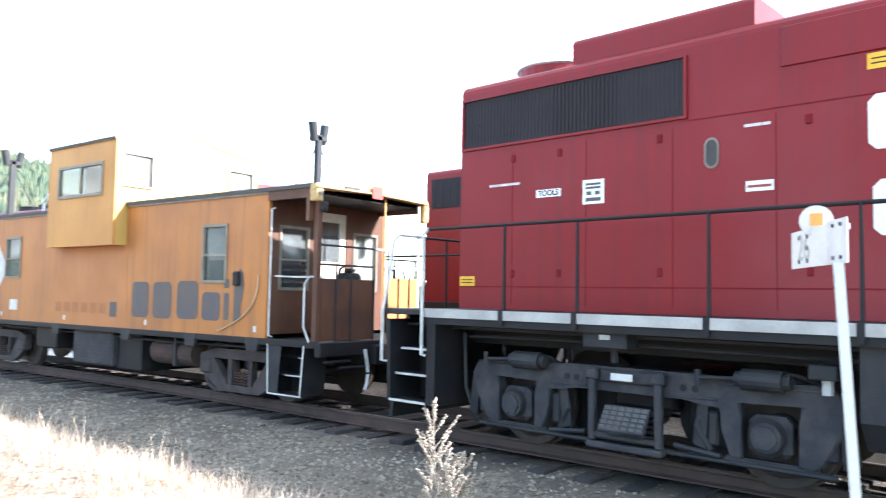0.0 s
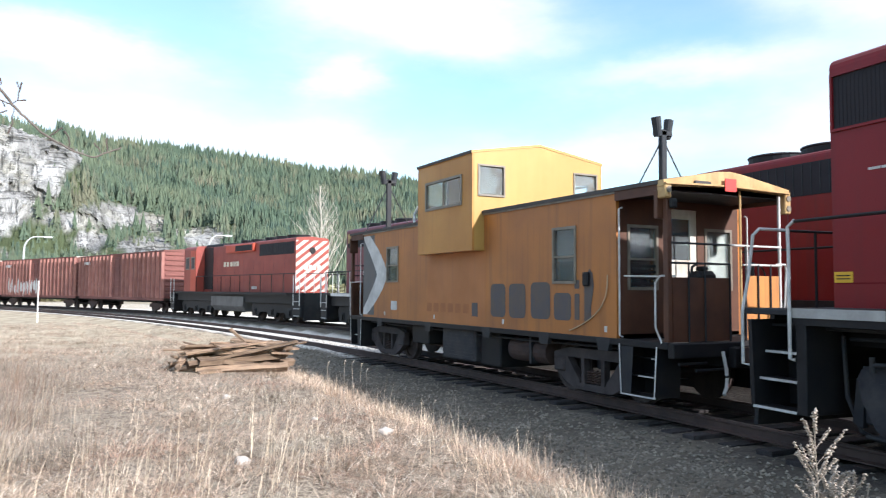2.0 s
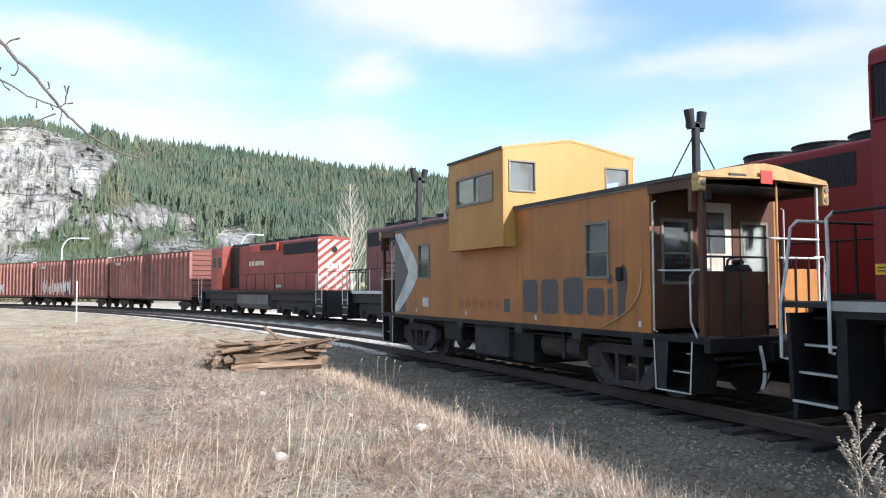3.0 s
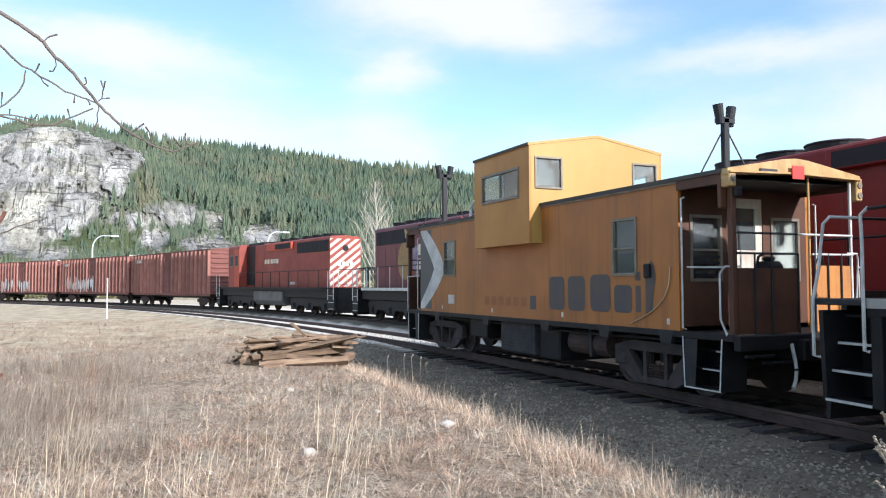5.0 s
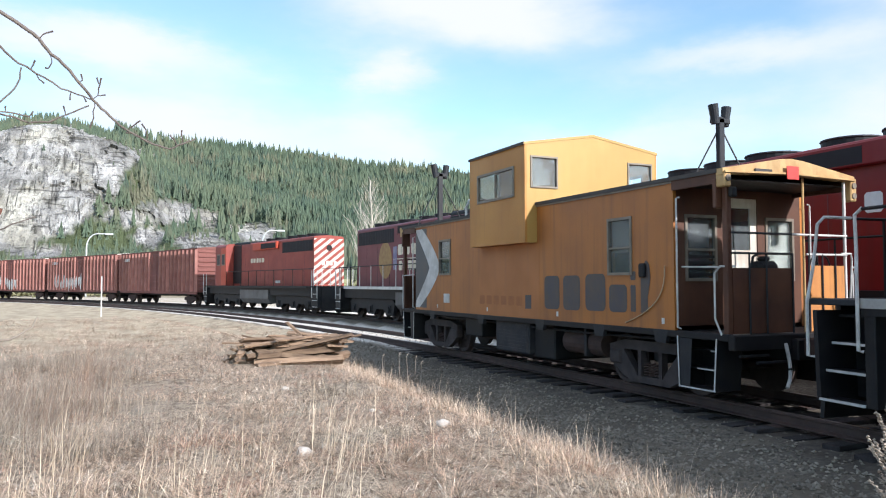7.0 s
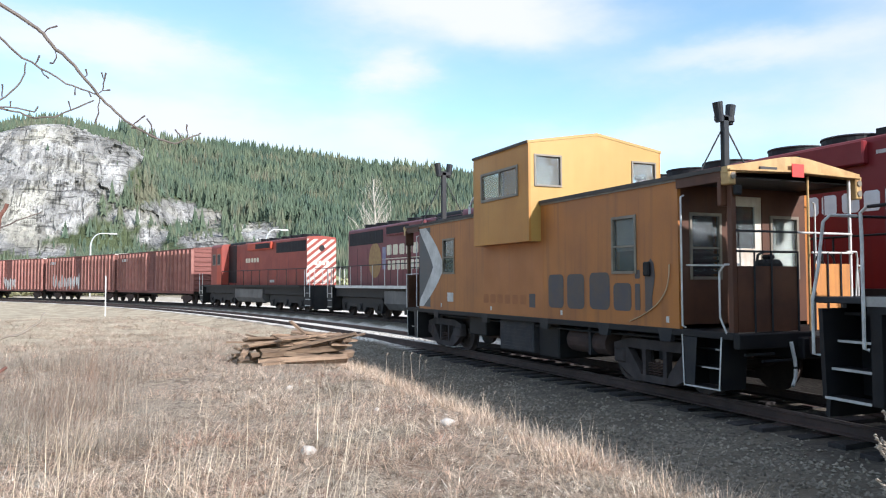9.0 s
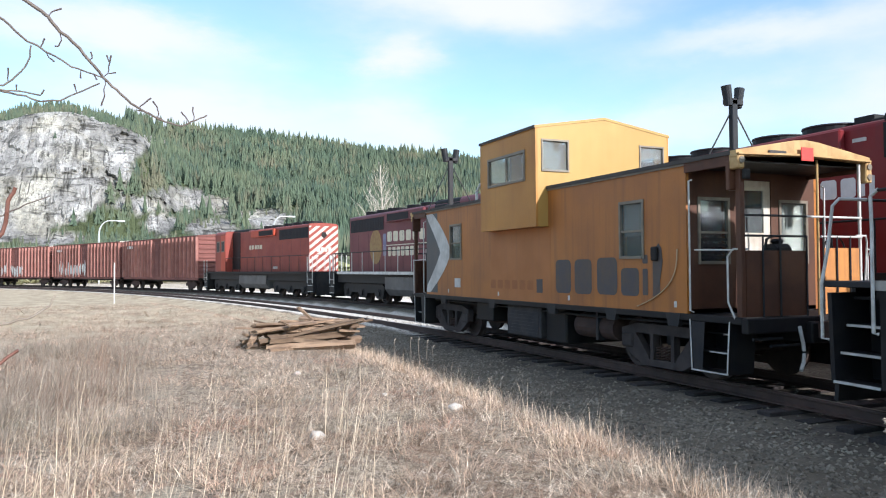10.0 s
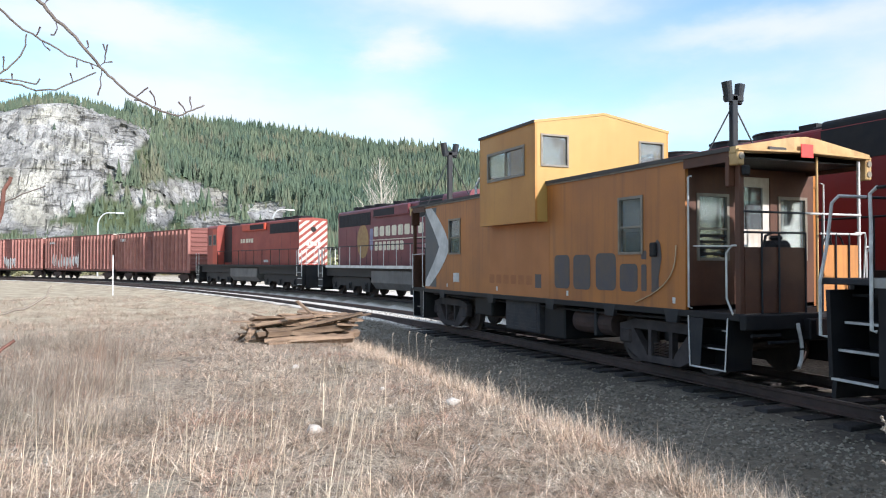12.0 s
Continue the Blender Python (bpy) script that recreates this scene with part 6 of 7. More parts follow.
    for y in (2.0, length - 2.0):
        t = part("truck", B(-0.8, 0.8, y - 0.2, y + 0.2, 0.45, 0.75), BLACK, c)
        for sg in (-1, 1):
            bm = bmesh.new()
            prism(bm, [(y - 1.05, 0.62), (y - 0.6, 0.72), (y + 0.6, 0.72), (y + 1.05, 0.62), (y + 1.05, 0.4), (y + 0.7, 0.42), (y + 0.3, 0.2), (y - 0.3, 0.2), (y - 0.7, 0.42), (y - 1.05, 0.4)], "x", sg * 1.0 - 0.07, sg * 1.0 + 0.07)
            part("side_frame", bm, BROWNSTEEL, t)
        for k in (-0.86, 0.86):
            bm = bmesh.new()
            for sg in (-1, 1):
                wheel(bm, y + k, 0.42, 0.42, sg * 0.82, sg * 0.69, 18)
            rod(bm, (-0.8, y + k, 0.42), (0.8, y + k, 0.42), 0.07, 8)
            part("wheelset", bm, WHEELRUST, t)
    return c


# each vehicle with the distance of its own origin ahead of the leading engine's radiator end, and its length along the track
TRAIN = [
    (train_engine("weathered red six-axle diesel with striped white rear end", RED2, stripes=True, style="small"), 0.0, 15.5),
    (train_engine("maroon six-axle diesel with cream lettering and gold shield", MAROON, flip=True, style="canadian"), -5.66, -17.0),
    (train_engine("red six-axle diesel with large white lettering", RED, flip=True), -25.4, -17.0),
    (box_car("oxide red ribbed box car behind the striped engine", 16.3, 4.45, [], False), 18.6, 16.3),
    (box_car("oxide red ribbed box car with white graffiti", 16.3, 4.5, [(7.5, 14.5)], True), 36.0, 16.3),
    (box_car("oxide red box car with graffiti along its sill", 16.3, 4.5, [(6.0, 9.0), (10.0, 15.5)], True), 53.5, 16.3),
    (box_car("plain oxide red ribbed box car", 16.3, 4.5, [], True), 71.0, 16.3),
]
ROLL = [(0.0, 22.05), (1.0, 23.25), (2.0, 24.45), (3.0, 25.55), (4.0, 26.5), (5.0, 27.35), (6.0, 28.10), (7.0, 28.85), (8.0, 29.6), (9.0, 30.35), (10.0, 31.06), (11.0, 31.75), (12.0, 32.43)]


def motions():
    """The train rolls slowly away round the curve: each vehicle rests with both ends on the track."""
    for ob, ahead, length in TRAIN:
        rows = []
        for t, s in ROLL:
            a, b_ = on_arc(BACK, s + ahead).translation, on_arc(BACK, s + ahead + length).translation
            way = (b_ - a) * (1 if length > 0 else -1)
            rows.append((t, pose(a.x, a.y, 0, 0, 0, math.degrees(math.atan2(-way.x, way.y)))))
        walk(ob, rows)
    # the shrub's boughs lift a little as the breeze drops
    sway = [(0.0, 1.7), (2.5, 1.7), (5.5, 1.1), (7.0, 1.0), (9.0, 0.64), (9.5, 0.25), (10.0, 0.3), (10.5, 0.1), (11.0, -0.4), (11.5, -0.3), (12.0, 0.0)]
    walk(shrub, [(t, pose(SHRUB_FOOT.x - 2.4 * math.sin(radians(a)), SHRUB_FOOT.y, SHRUB_FOOT.z, 0, a, 0)) for t, a in sway])


# ---- hills ----
SKYLINE = [(-90, 7.75), (-40, 9.25), (-15, 10.0), (-7, 10.1), (-5.6, 10.7), (-4.4, 10.95), (-2.8, 11.05), (-1.4, 10.75), (-0.2, 10.45), (3.5, 9.6), (8.2, 9.5), (12.2, 9.1), (17.3, 8.5), (22.4, 8.0), (26.2, 7.4), (30, 7.1), (34, 3.6), (37, 0.8), (70, 0.5), (100, 0.5)]


def sky_el(az):
    return float(np.interp(az, [p[0] for p in SKYLINE], [p[1] for p in SKYLINE]))


OUTCROPS = [(1.9, 4.6, 2.2, 0.75), (4.4, 5.1, 2.3, 1.0), (6.6, 4.7, 1.4, 0.75), (3.0, 3.3, 1.2, 0.9), (6.5, 3.0, 2.2, 0.75), (10.2, 3.7, 2.8, 0.80), (3.2, 8.9, 0.8, 0.4), (-4.0, 2.2, 2.4, 0.5)]


def rockiness(az, el):
    """1 on bare cliff, 0 under forest: one tall cliff and a band of low outcrops."""
    n = noise.fractal((az * 0.55, el * 0.75, 4.0), 0.9, 2.0, 5) * 0.5
    n2 = noise.fractal((az * 1.9, el * 1.6, 9.0), 0.9, 2.0, 4) * 0.5
    edge = np.interp(el, [2.0, 2.6, 3.4, 4.7, 5.6, 7.5, 8.4, 9.1, 9.8, 10.2, 11.1], [-6.0, -4.5, -2.4, -1.0, 0.0, 1.3, 2.2, 2.8, 1.9, 0.3, -1.2])
    tall = (edge - az) * 0.6 + n * 1.1 + n2 * 0.7 if el > 1.9 else -1
    low = max(1.0 - math.hypot((az - a) / ra, (el - e) / re) for a, e, ra, re in OUTCROPS) + n2 * 0.75 + n * 0.3
    return min(1, max(0, 0.5 + 2.2 * max(tall, low - 0.12)))


def hill_height(az, d):
    """Height of the hill and its slope's elevation: a long even slope, and a steep cliff towards the west."""
    top = sky_el(az)
    k = min(1, max(0, (d - 170) / 690))
    slope = top * k ** 0.92
    cliff = float(np.interp(d, [165, 300, 400, 440, 475, 540, 560, 860], [0, 1.2, 1.9, 2.5, 0.55 * top, 0.95 * top, 0.975 * top, top]))
    w = min(1, max(0, (az - 0.8) / 4.5)) if az > -30 else min(1, (-30 - az) / 10)
    w = w * w * (3 - 2 * w)
    el = slope * w + cliff * (1 - w)
    z = d * math.tan(radians(el)) if d <= 860 else 860 * math.tan(radians(top)) * max(0, 1 - (d - 860) / 900)
    x, y = d * math.sin(radians(az)), d * math.cos(radians(az))
    rough = noise.fractal((x * 0.012, y * 0.012, 1.0), 0.9, 2.0, 4) * 9 * min(1, k * 5) * max(0, 1 - 1.15 * abs(k - 0.5)) * (0.25 + 0.75 * w)
    return max(-0.6, z * min(1, max(0, (d - 165) / 30)) - 0.4 + rough), el


def crag(x, y, z):
    """Blocky rock relief: slabs of two sizes pushed in and out, cut by fine roughness."""
    out = 5.0 * noise.fractal((x * 0.012, y * 0.012, z * 0.012), 0.8, 2.0, 3)
    for scale, depth in ((0.035, 9.0), (0.10, 4.5)):
        p = noise.voronoi(Vector((x * scale, y * scale * 0.6, z * scale * 0.55)))[1][0]
        h = math.sin(p.x * 127.1 + p.y * 311.7 + p.z * 74.7) * 43758.5453
        out += depth * (h - math.floor(h) - 0.5)
    return out + 1.5 * noise.fractal((x * 0.2, y * 0.2, z * 0.2), 0.8, 2.0, 3)


def build_hills():
    azs = np.concatenate([np.arange(-90, -12, 2.5), np.arange(-12, 8, 0.13), np.arange(8, 32, 0.22), np.arange(32, 101, 2.0)])
    ds = np.concatenate([[160], np.arange(170, 425, 8.0), np.arange(425, 560, 2.6), np.arange(560, 880, 9.0), [900, 960, 1100, 1400, 1760]])
    verts, rock = [], []
    for d in ds:
        for az in azs:
            z, el = hill_height(az, d)
            r = rockiness(az, math.degrees(math.atan2(z - EYE, d))) if d < 900 else 0
            x, y = d * math.sin(radians(az)), d * math.cos(radians(az))
            j = r * crag(x, y, z)
            verts.append((x + j * math.sin(radians(az)), y + j, z + j * 0.12))
            rock.append(r)
    w = len(azs)
    faces = [(j * w + i, j * w + i + 1, (j + 1) * w + i + 1, (j + 1) * w + i) for j in range(len(ds) - 1) for i in range(w - 1)]
    me = bpy.data.meshes.new("hillside")
    me.from_pydata(verts, [], faces)
    me.materials.append(HILL)
    me.attributes.new("rock", 'FLOAT', 'POINT').data.foreach_set("value", rock)
    tagged(new("hillside", me), "long wooded hillside with pale grey cliffs", "hill", kind="structure")


build_hills()


def build_forest():
    rnd = random.Random(5)
    verts, faces = [], []
    def conifer(x, y, z, h, r):
        """A narrow spire: four overlapping ragged skirts of boughs, each tapering to the stem."""
        lean = rnd.uniform(-0.02, 0.02) * h
        for f0, f1, wide in ((0.03, 0.46, 1.0), (0.20, 0.62, 0.92), (0.40, 0.80, 0.68), (0.60, 1.0, 0.44)):
            b, ph = len(verts), rnd.random() * 6.28
            verts.append((x + lean * f1, y, z + h * f1))
            for q in range(10):
                a = ph + 0.6283 * q + rnd.uniform(-0.15, 0.15)
                rr = r * wide * (rnd.uniform(0.85, 1.4) if q % 2 else rnd.uniform(0.35, 0.6))
                verts.append((x + rr * math.cos(a) + lean * f0, y + rr * math.sin(a), z + h * (f0 + (rnd.uniform(-0.09, 0.02) if q % 2 else rnd.uniform(0.0, 0.09)))))
            faces.extend((b, b + 1 + q, b + 1 + (q + 1) % 10) for q in range(10))
    placed = 0
    while placed < 22000:
        wide = rnd.random() < 0.10
        az = rnd.uniform(-80, 34) if wide else rnd.uniform(-11, 33)
        d = math.sqrt(rnd.uniform(175 ** 2, 905 ** 2))
        z, el = hill_height(az, d)
        r = rockiness(az, math.degrees(math.atan2(z - EYE, d)))
        crest = sky_el(az) - math.degrees(math.atan2(z - EYE, d)) < 0.5
        if rnd.random() < r * (0.80 if crest else 1.02 if r < 1 else (0.93 if d > 430 else 0.90)):
            continue
        below = math.degrees(math.atan2(z - EYE, d)) < 3.0 and -9 < az < 13
        if below and rnd.random() < 0.5:
            continue
        if az > 34:
            continue
        h = rnd.uniform(9, 21) * (0.5 if r > 0.5 else 1) * (0.28 + 0.72 * d / 860) * (0.6 if below else 1) * rnd.choice((0.7, 1, 1, 1.1))
        # trees that would stand before a bare face are few
        ahead = rockiness(az, math.degrees(math.atan2(z + 0.75 * h - EYE, d)))
        if not crest and rnd.random() < ahead * 0.93:
            continue
        conifer(d * math.sin(radians(az)), d * math.cos(radians(az)), z - 0.6, h, h * rnd.uniform(0.13, 0.21))
        placed += 1
    stuff("conifer_forest", verts, faces, PINE, "dense dark green conifer forest on the hillside", "forest")
    # grey-green brush at the foot of the hill
    verts, faces = [], []
    for _ in range(2600):
        az = rnd.uniform(-12, 40)
        d = rnd.uniform(118, 230)
        x, y = d * math.sin(radians(az)), d * math.cos(radians(az))
        z = hill_height(az, d)[0] if d > 165 else -0.3
        s = rnd.uniform(0.8, 2.6)
        for _ in range(10):
            a, e = rnd.uniform(0, 6.28), rnd.uniform(0.1, 1.4)
            c = Vector((x + s * 0.7 * math.cos(a) * math.cos(e), y + s * 0.7 * math.sin(a) * math.cos(e), z + s * 1.0 * math.sin(e)))
            b = len(verts)
            for q in range(4):
                verts.append(c + Vector((rnd.uniform(-1, 1), rnd.uniform(-1, 1), rnd.uniform(-0.6, 0.9))) * s * 0.38)
            faces += [(b, b + 1, b + 2), (b, b + 2, b + 3), (b + 1, b + 3, b + 2), (b, b + 3, b + 1)]
    stuff("brush", verts, faces, BRUSH, "low grey-green brush at the foot of the hill", "bushes")


build_forest()


# ---- trees and poles in the distance ----
def limb_mesh(bm, rnd, start, way, length, r, depth, droop=0.0):
    """A crooked tapering limb that forks."""
    pts = [Vector(start)]
    d = Vector(way).normalized()
    n = 5
    for k in range(n):
        d = (d + Vector((rnd.uniform(-0.16, 0.16), rnd.uniform(-0.16, 0.16), rnd.uniform(-0.05, 0.14) - droop))).normalized()
        pts.append(pts[-1] + d * length / n)
    tube(bm, pts, r, 5, r * 0.35)
    if depth:
        for k in range(1, n + 1):
            for _ in range(2 if depth > 1 else 1):
                a = rnd.uniform(0, 6.28)
                side = Vector((math.cos(a), math.sin(a), rnd.uniform(0.5, 1.3)))
                limb_mesh(bm, rnd, pts[k], d * 0.6 + side * 0.7, length * rnd.uniform(0.28, 0.48), r * 0.4, depth - 1, droop)


def bare_tree(x, y, h):
    t = thing("bare_tree", pose(x, y, -0.35), "pale leafless aspen with thin upright branches", "tree")
    rnd = random.Random(int(h * 10))
    bm = bmesh.new()
    pts = [Vector((0.15 * math.sin(k * 1.3), 0.1 * math.cos(k), h * k / 9)) for k in range(10)]
    tube(bm, pts, 0.17, 7, 0.05)
    part("trunk", bm, PALEBARK, t)
    bm = bmesh.new()
    for k in range(44):
        f = 0.14 + 0.84 * k / 44
        a = k * 2.4
        limb_mesh(bm, rnd, (0, 0, h * f), (math.cos(a) * 0.62, math.sin(a) * 0.62, 0.9), h * 0.42 * (1.15 - f), 0.06 * (1.2 - f), 1)
    part("crown", bm, PALEBARK, t)


bare_tree(25.7, 75.8, 12.9)


def street_lamp(x, y, h, reach, label):
    s = thing("street_lamp", pose(x, y, -0.3), label, "street lamp", group="curved street lamps beyond the tracks")
    bm = bmesh.new()
    pts = [(0, 0, 0), (0, 0, h * 0.78)]
    for k in range(1, 9):
        a = math.pi / 2 * k / 8
        pts.append((reach * 0.55 * (1 - math.cos(a)), 0, h * 0.78 + h * 0.22 * math.sin(a)))
    pts.append((reach, 0, h))
    tube(bm, pts, 0.12, 8, 0.07)
    part("pole", bm, GALV, s)
    part("lamp_head", B(reach - 0.2, reach + 0.9, -0.22, 0.22, h - 0.14, h + 0.10, 0.05), GALV, s)


street_lamp(-2.2, 120, 9.2, 2.6, "pale curved street lamp behind the box cars")
street_lamp(21.2, 112, 9.8, 2.4, "curved street lamp behind the striped engine")


# ---- sidings and field: small things ----
def mile_sign():
    s = thing("mile_sign", pose(3.283, 0.388, -0.02), "white mile board with number on a galvanised channel post", "sign")
    bm = bmesh.new()
    # U-channel post, leaning a little
    for x0, x1, y0, y1 in ((-0.015, 0.015, -0.003, 0.003), (-0.018, -0.013, -0.003, 0.018), (0.013, 0.018, -0.003, 0.018)):
        box(bm, x0, x1, y0, y1, 0, 1.862, m=pose(0.035, -0.065, 0, -2.9, -1.2, 0) @ pose(0, 0, 0, 0, 0, -75))
    part("post", bm, GALV, s)
    way = Vector((0.60, 0.32, 0)).normalized()
    nrm = Vector((-way.y, way.x, 0))          # turned to the camera's side
    def slab(a, c, z0, z1, d0, d1):
        bm = bmesh.new()
        q = [bm.verts.new(way * u + nrm * d + Vector((0, 0, z))) for d in (d0, d1) for u, z in ((a, z0), (c, z0), (c, z1), (a, z1))]
        for f in ((0, 1, 2, 3), (7, 6, 5, 4), (0, 4, 5, 1), (1, 5, 6, 2), (2, 6, 7, 3), (3, 7, 4, 0)):
            bm.faces.new([q[i] for i in f])
        return bm
    plate = part("plate", slab(-0.03, 0.64, 1.852, 2.016, 0.006, 0.010), SIGNWHITE, s)
    part("overlap_plate", slab(-0.04, 0.17, 1.856, 2.022, 0.011, 0.014), DIRTYWHITE, s)
    cu = bpy.data.curves.new("number", 'FONT')
    cu.body, cu.size, cu.align_x, cu.align_y, cu.extrude = "26", 0.165, 'CENTER', 'CENTER', 0.0005
    cu.materials.append(SIGNINK)
    w = new("number", cu)
    w.parent = s
    c = way * 0.47 + nrm * 0.0115 + Vector((0, 0, 1.934))
    right = -way
    w.matrix_basis = Matrix((( right.x, 0, nrm.x, c.x), (right.y, 0, nrm.y, c.y), (0, 1, 0, c.z), (0, 0, 0, 1)))
    for u, z in ((0.42, 1.880), (0.53, 1.880), (0.42, 1.986), (0.53, 1.986), (0.42, 1.934)):
        bm = bmesh.new()
        rod(bm, way * u + nrm * 0.010 + Vector((0, 0, z)), way * u + nrm * 0.014 + Vector((0, 0, z)), 0.010, 8)
        part("rivet", bm, DARKGREY, s)
    for u in (0.02, 0.10):
        for z in (1.875, 2.0):
            bm = bmesh.new()
            rod(bm, way * u + nrm * 0.012 + Vector((0, 0, z)), way * u + nrm * 0.02 + Vector((0, 0, z)), 0.008, 8)
            part("bolt", bm, DARKGREY, s)
    # round reflector disc above, facing the camera
    c = way * 0.36 + Vector((0, 0, 2.045)) + nrm * 0.012 - nrm * 0.02
    look_n = (Vector((-3.17, -0.43, -0.3))).normalized()
    bm = bmesh.new()
    rod(bm, c, c - look_n * 0.006, 0.066, 28)
    disc = part("reflector_disc", bm, DIRTYWHITE, s, "round white disc")
    up = Vector((0, 0, 1))
    sd = look_n.cross(up).normalized()
    bm = bmesh.new()
    q = [c + look_n * 0.003 + sd * a + up * z for a, z in ((-0.024, -0.02), (0.024, -0.02), (0.024, 0.052), (-0.024, 0.052))]
    bm.faces.new([bm.verts.new(v) for v in q])
    part("reflector", bm, SIGNORANGE, disc, "orange reflector")
    part("disc_bracket", slab(0.0, 0.42, 1.98, 2.0, -0.012, 0.004), GALV, s)


mile_sign()


def marker_post(x, y, h):
    s = thing("marker_post", pose(x, y, height(x, y) - 0.1), "slim white marker post in the dry field", "post")
    part("stake", B(-0.03, 0.03, -0.02, 0.02, 0, h, 0.006), DIRTYWHITE, s)
    part("cap", B(-0.034, 0.034, -0.024, 0.024, h, h + 0.04, 0.006), DIRTYWHITE, s)


marker_post(-0.05, 42.0, 2.1)


def wood_pile():
    """Loose heap of old ties and split planks."""
    rnd = random.Random(12)
    p = thing("timber_heap", pose(3.75, 16.0, height(3.75, 16.0)), "heap of weathered broken ties and planks in dry grass", "timber pile")
    def plank(l, w, h, x, y, z, rx, ry, rz):
        bm = bmesh.new()
        n = 7
        rings = []
        for k in range(n + 1):
            u = -l / 2 + l * k / n
            if k in (0, n):
                u += rnd.uniform(-0.08, 0.08)
            ring = []
            for a, c in ((-1, -1), (1, -1), (1, 1), (-1, 1)):
                ring.append(bm.verts.new((u + rnd.uniform(-0.03, 0.03) * (k in (0, n)), a * w / 2 * rnd.uniform(0.85, 1.05), c * h / 2 * rnd.uniform(0.8, 1.08))))
            rings.append(ring)
        for a, c in zip(rings, rings[1:]):
            for q in range(4):
                bm.faces.new((a[q], a[(q + 1) % 4], c[(q + 1) % 4], c[q]))
        bm.faces.new(rings[0][::-1]); bm.faces.new(rings[-1])
        ob = part("plank", bm, OLDWOOD, p)
        ob.matrix_basis = pose(x, y, z, rx, ry, rz)
    for layer in range(4):
        for k in range(6 - layer):
            plank(rnd.uniform(1.2, 2.5) - 0.1 * layer, rnd.uniform(0.16, 0.24), rnd.uniform(0.08, 0.14), rnd.uniform(-0.15, 0.15) - 0.02 * layer,
                  -0.55 + 0.25 * k + 0.1 * layer, 0.05 + 0.105 * layer, rnd.uniform(-28, 28), rnd.uniform(-8, 8), rnd.uniform(-26, 26) - 6)
    for k in range(38):
        plank(rnd.uniform(0.3, 1.3), rnd.uniform(0.05, 0.16), rnd.uniform(0.02, 0.06), rnd.uniform(-0.9, 0.9), rnd.uniform(-0.5, 0.6), 0.40 + rnd.uniform(-0.08, 0.12),
              rnd.uniform(-30, 30), rnd.uniform(-12, 12), rnd.uniform(-40, 40))
    plank(0.50, 0.11, 0.05, 0.05, 0.35, 0.66, 10, 42, -20)
    plank(1.5, 0.14, 0.06, 0.25, -0.55, 0.42, 0, -12, -12)
    for k in range(6):
        plank(rnd.uniform(0.3, 0.6), 0.12, 0.06, -1.15 + rnd.uniform(-0.15, 0.1), rnd.uniform(-0.5, 0.4), 0.10 + 0.09 * k * 0.5, rnd.uniform(-40, 40), rnd.uniform(-20, 20), rnd.uniform(20, 80))


wood_pile()


def field_stone(x, y, r, seed):
    rnd = random.Random(seed)
    bm = bmesh.new()
    bmesh.ops.create_icosphere(bm, subdivisions=2, radius=r)
    for v in bm.verts:
        v.co *= 1 + 0.35 * noise.noise(v.co * (2.0 / r) + Vector((seed, 0, 0)))
        v.co.z *= 0.7
    ob = part("stone", bm, STONE, None, smooth=True)
    ob.location = (x, y, height(x, y) + r * 0.35)
    tagged(ob, "pale rounded stone lying in dry grass", "stone", "pale stones in the field")


field_stone(3.62, 8.1, 0.085, 1)
field_stone(1.78, 7.25, 0.075, 2)
field_stone(3.2, 9.4, 0.04, 3)
field_stone(2.6, 11.8, 0.06, 4)


# ---- the bare shrub beside the camera ----
def polar(az, el, d):
    a, e = radians(az), radians(el)
    return Vector((d * math.sin(a) * math.cos(e), d * math.cos(a) * math.cos(e), EYE + d * math.sin(e)))


SHRUB_FOOT = Vector((-1.75, 3.0, height(-1.75, 3.0) - 0.05))
# sideways spurs and buds of the boughs, as bearings and heights
SPURS = [[(-3.7, 15.8), (-3.6, 15.3), (-3.8, 14.9), (-4.0, 14.9)], [(-0.7, 13.5), (-0.6, 14.2), (-0.5, 14.7)], [(-0.6, 14.2), (-0.8, 14.7)], [(-0.7, 13.5), (-0.2, 13.6)], [(-0.9, 13.1), (-0.9, 12.0), (-1.1, 11.3)], [(1.4, 11.5), (2.1, 12.1)], [(2.6, 11.0), (2.5, 11.5), (2.2, 11.9)], [(4.5, 10.8), (4.1, 11.3)], [(4.9, 10.8), (4.9, 11.7)], [(1.7, 11.1), (1.2, 11.2)], [(-4.5, 14.5), (-4.3, 14.1), (-4.0, 13.9)], [(-4.8, 14.8), (-4.6, 15.3)], [(-2.4, 13.5), (-2.4, 13.0)], [(-1.6, 13.3), (-1.4, 13.0)], [(-2.7, 12.1), (-2.8, 12.6)], [(-6.2, 11.8), (-6.2, 12.2)], [(-6.7, 12.3), (-6.7, 13.2)], [(-4.2, 17.0), (-3.6, 17.3)], [(-1.7, 14.4), (-1.8, 14.8)], [(3.1, 10.6), (1.9, 11.1)]]


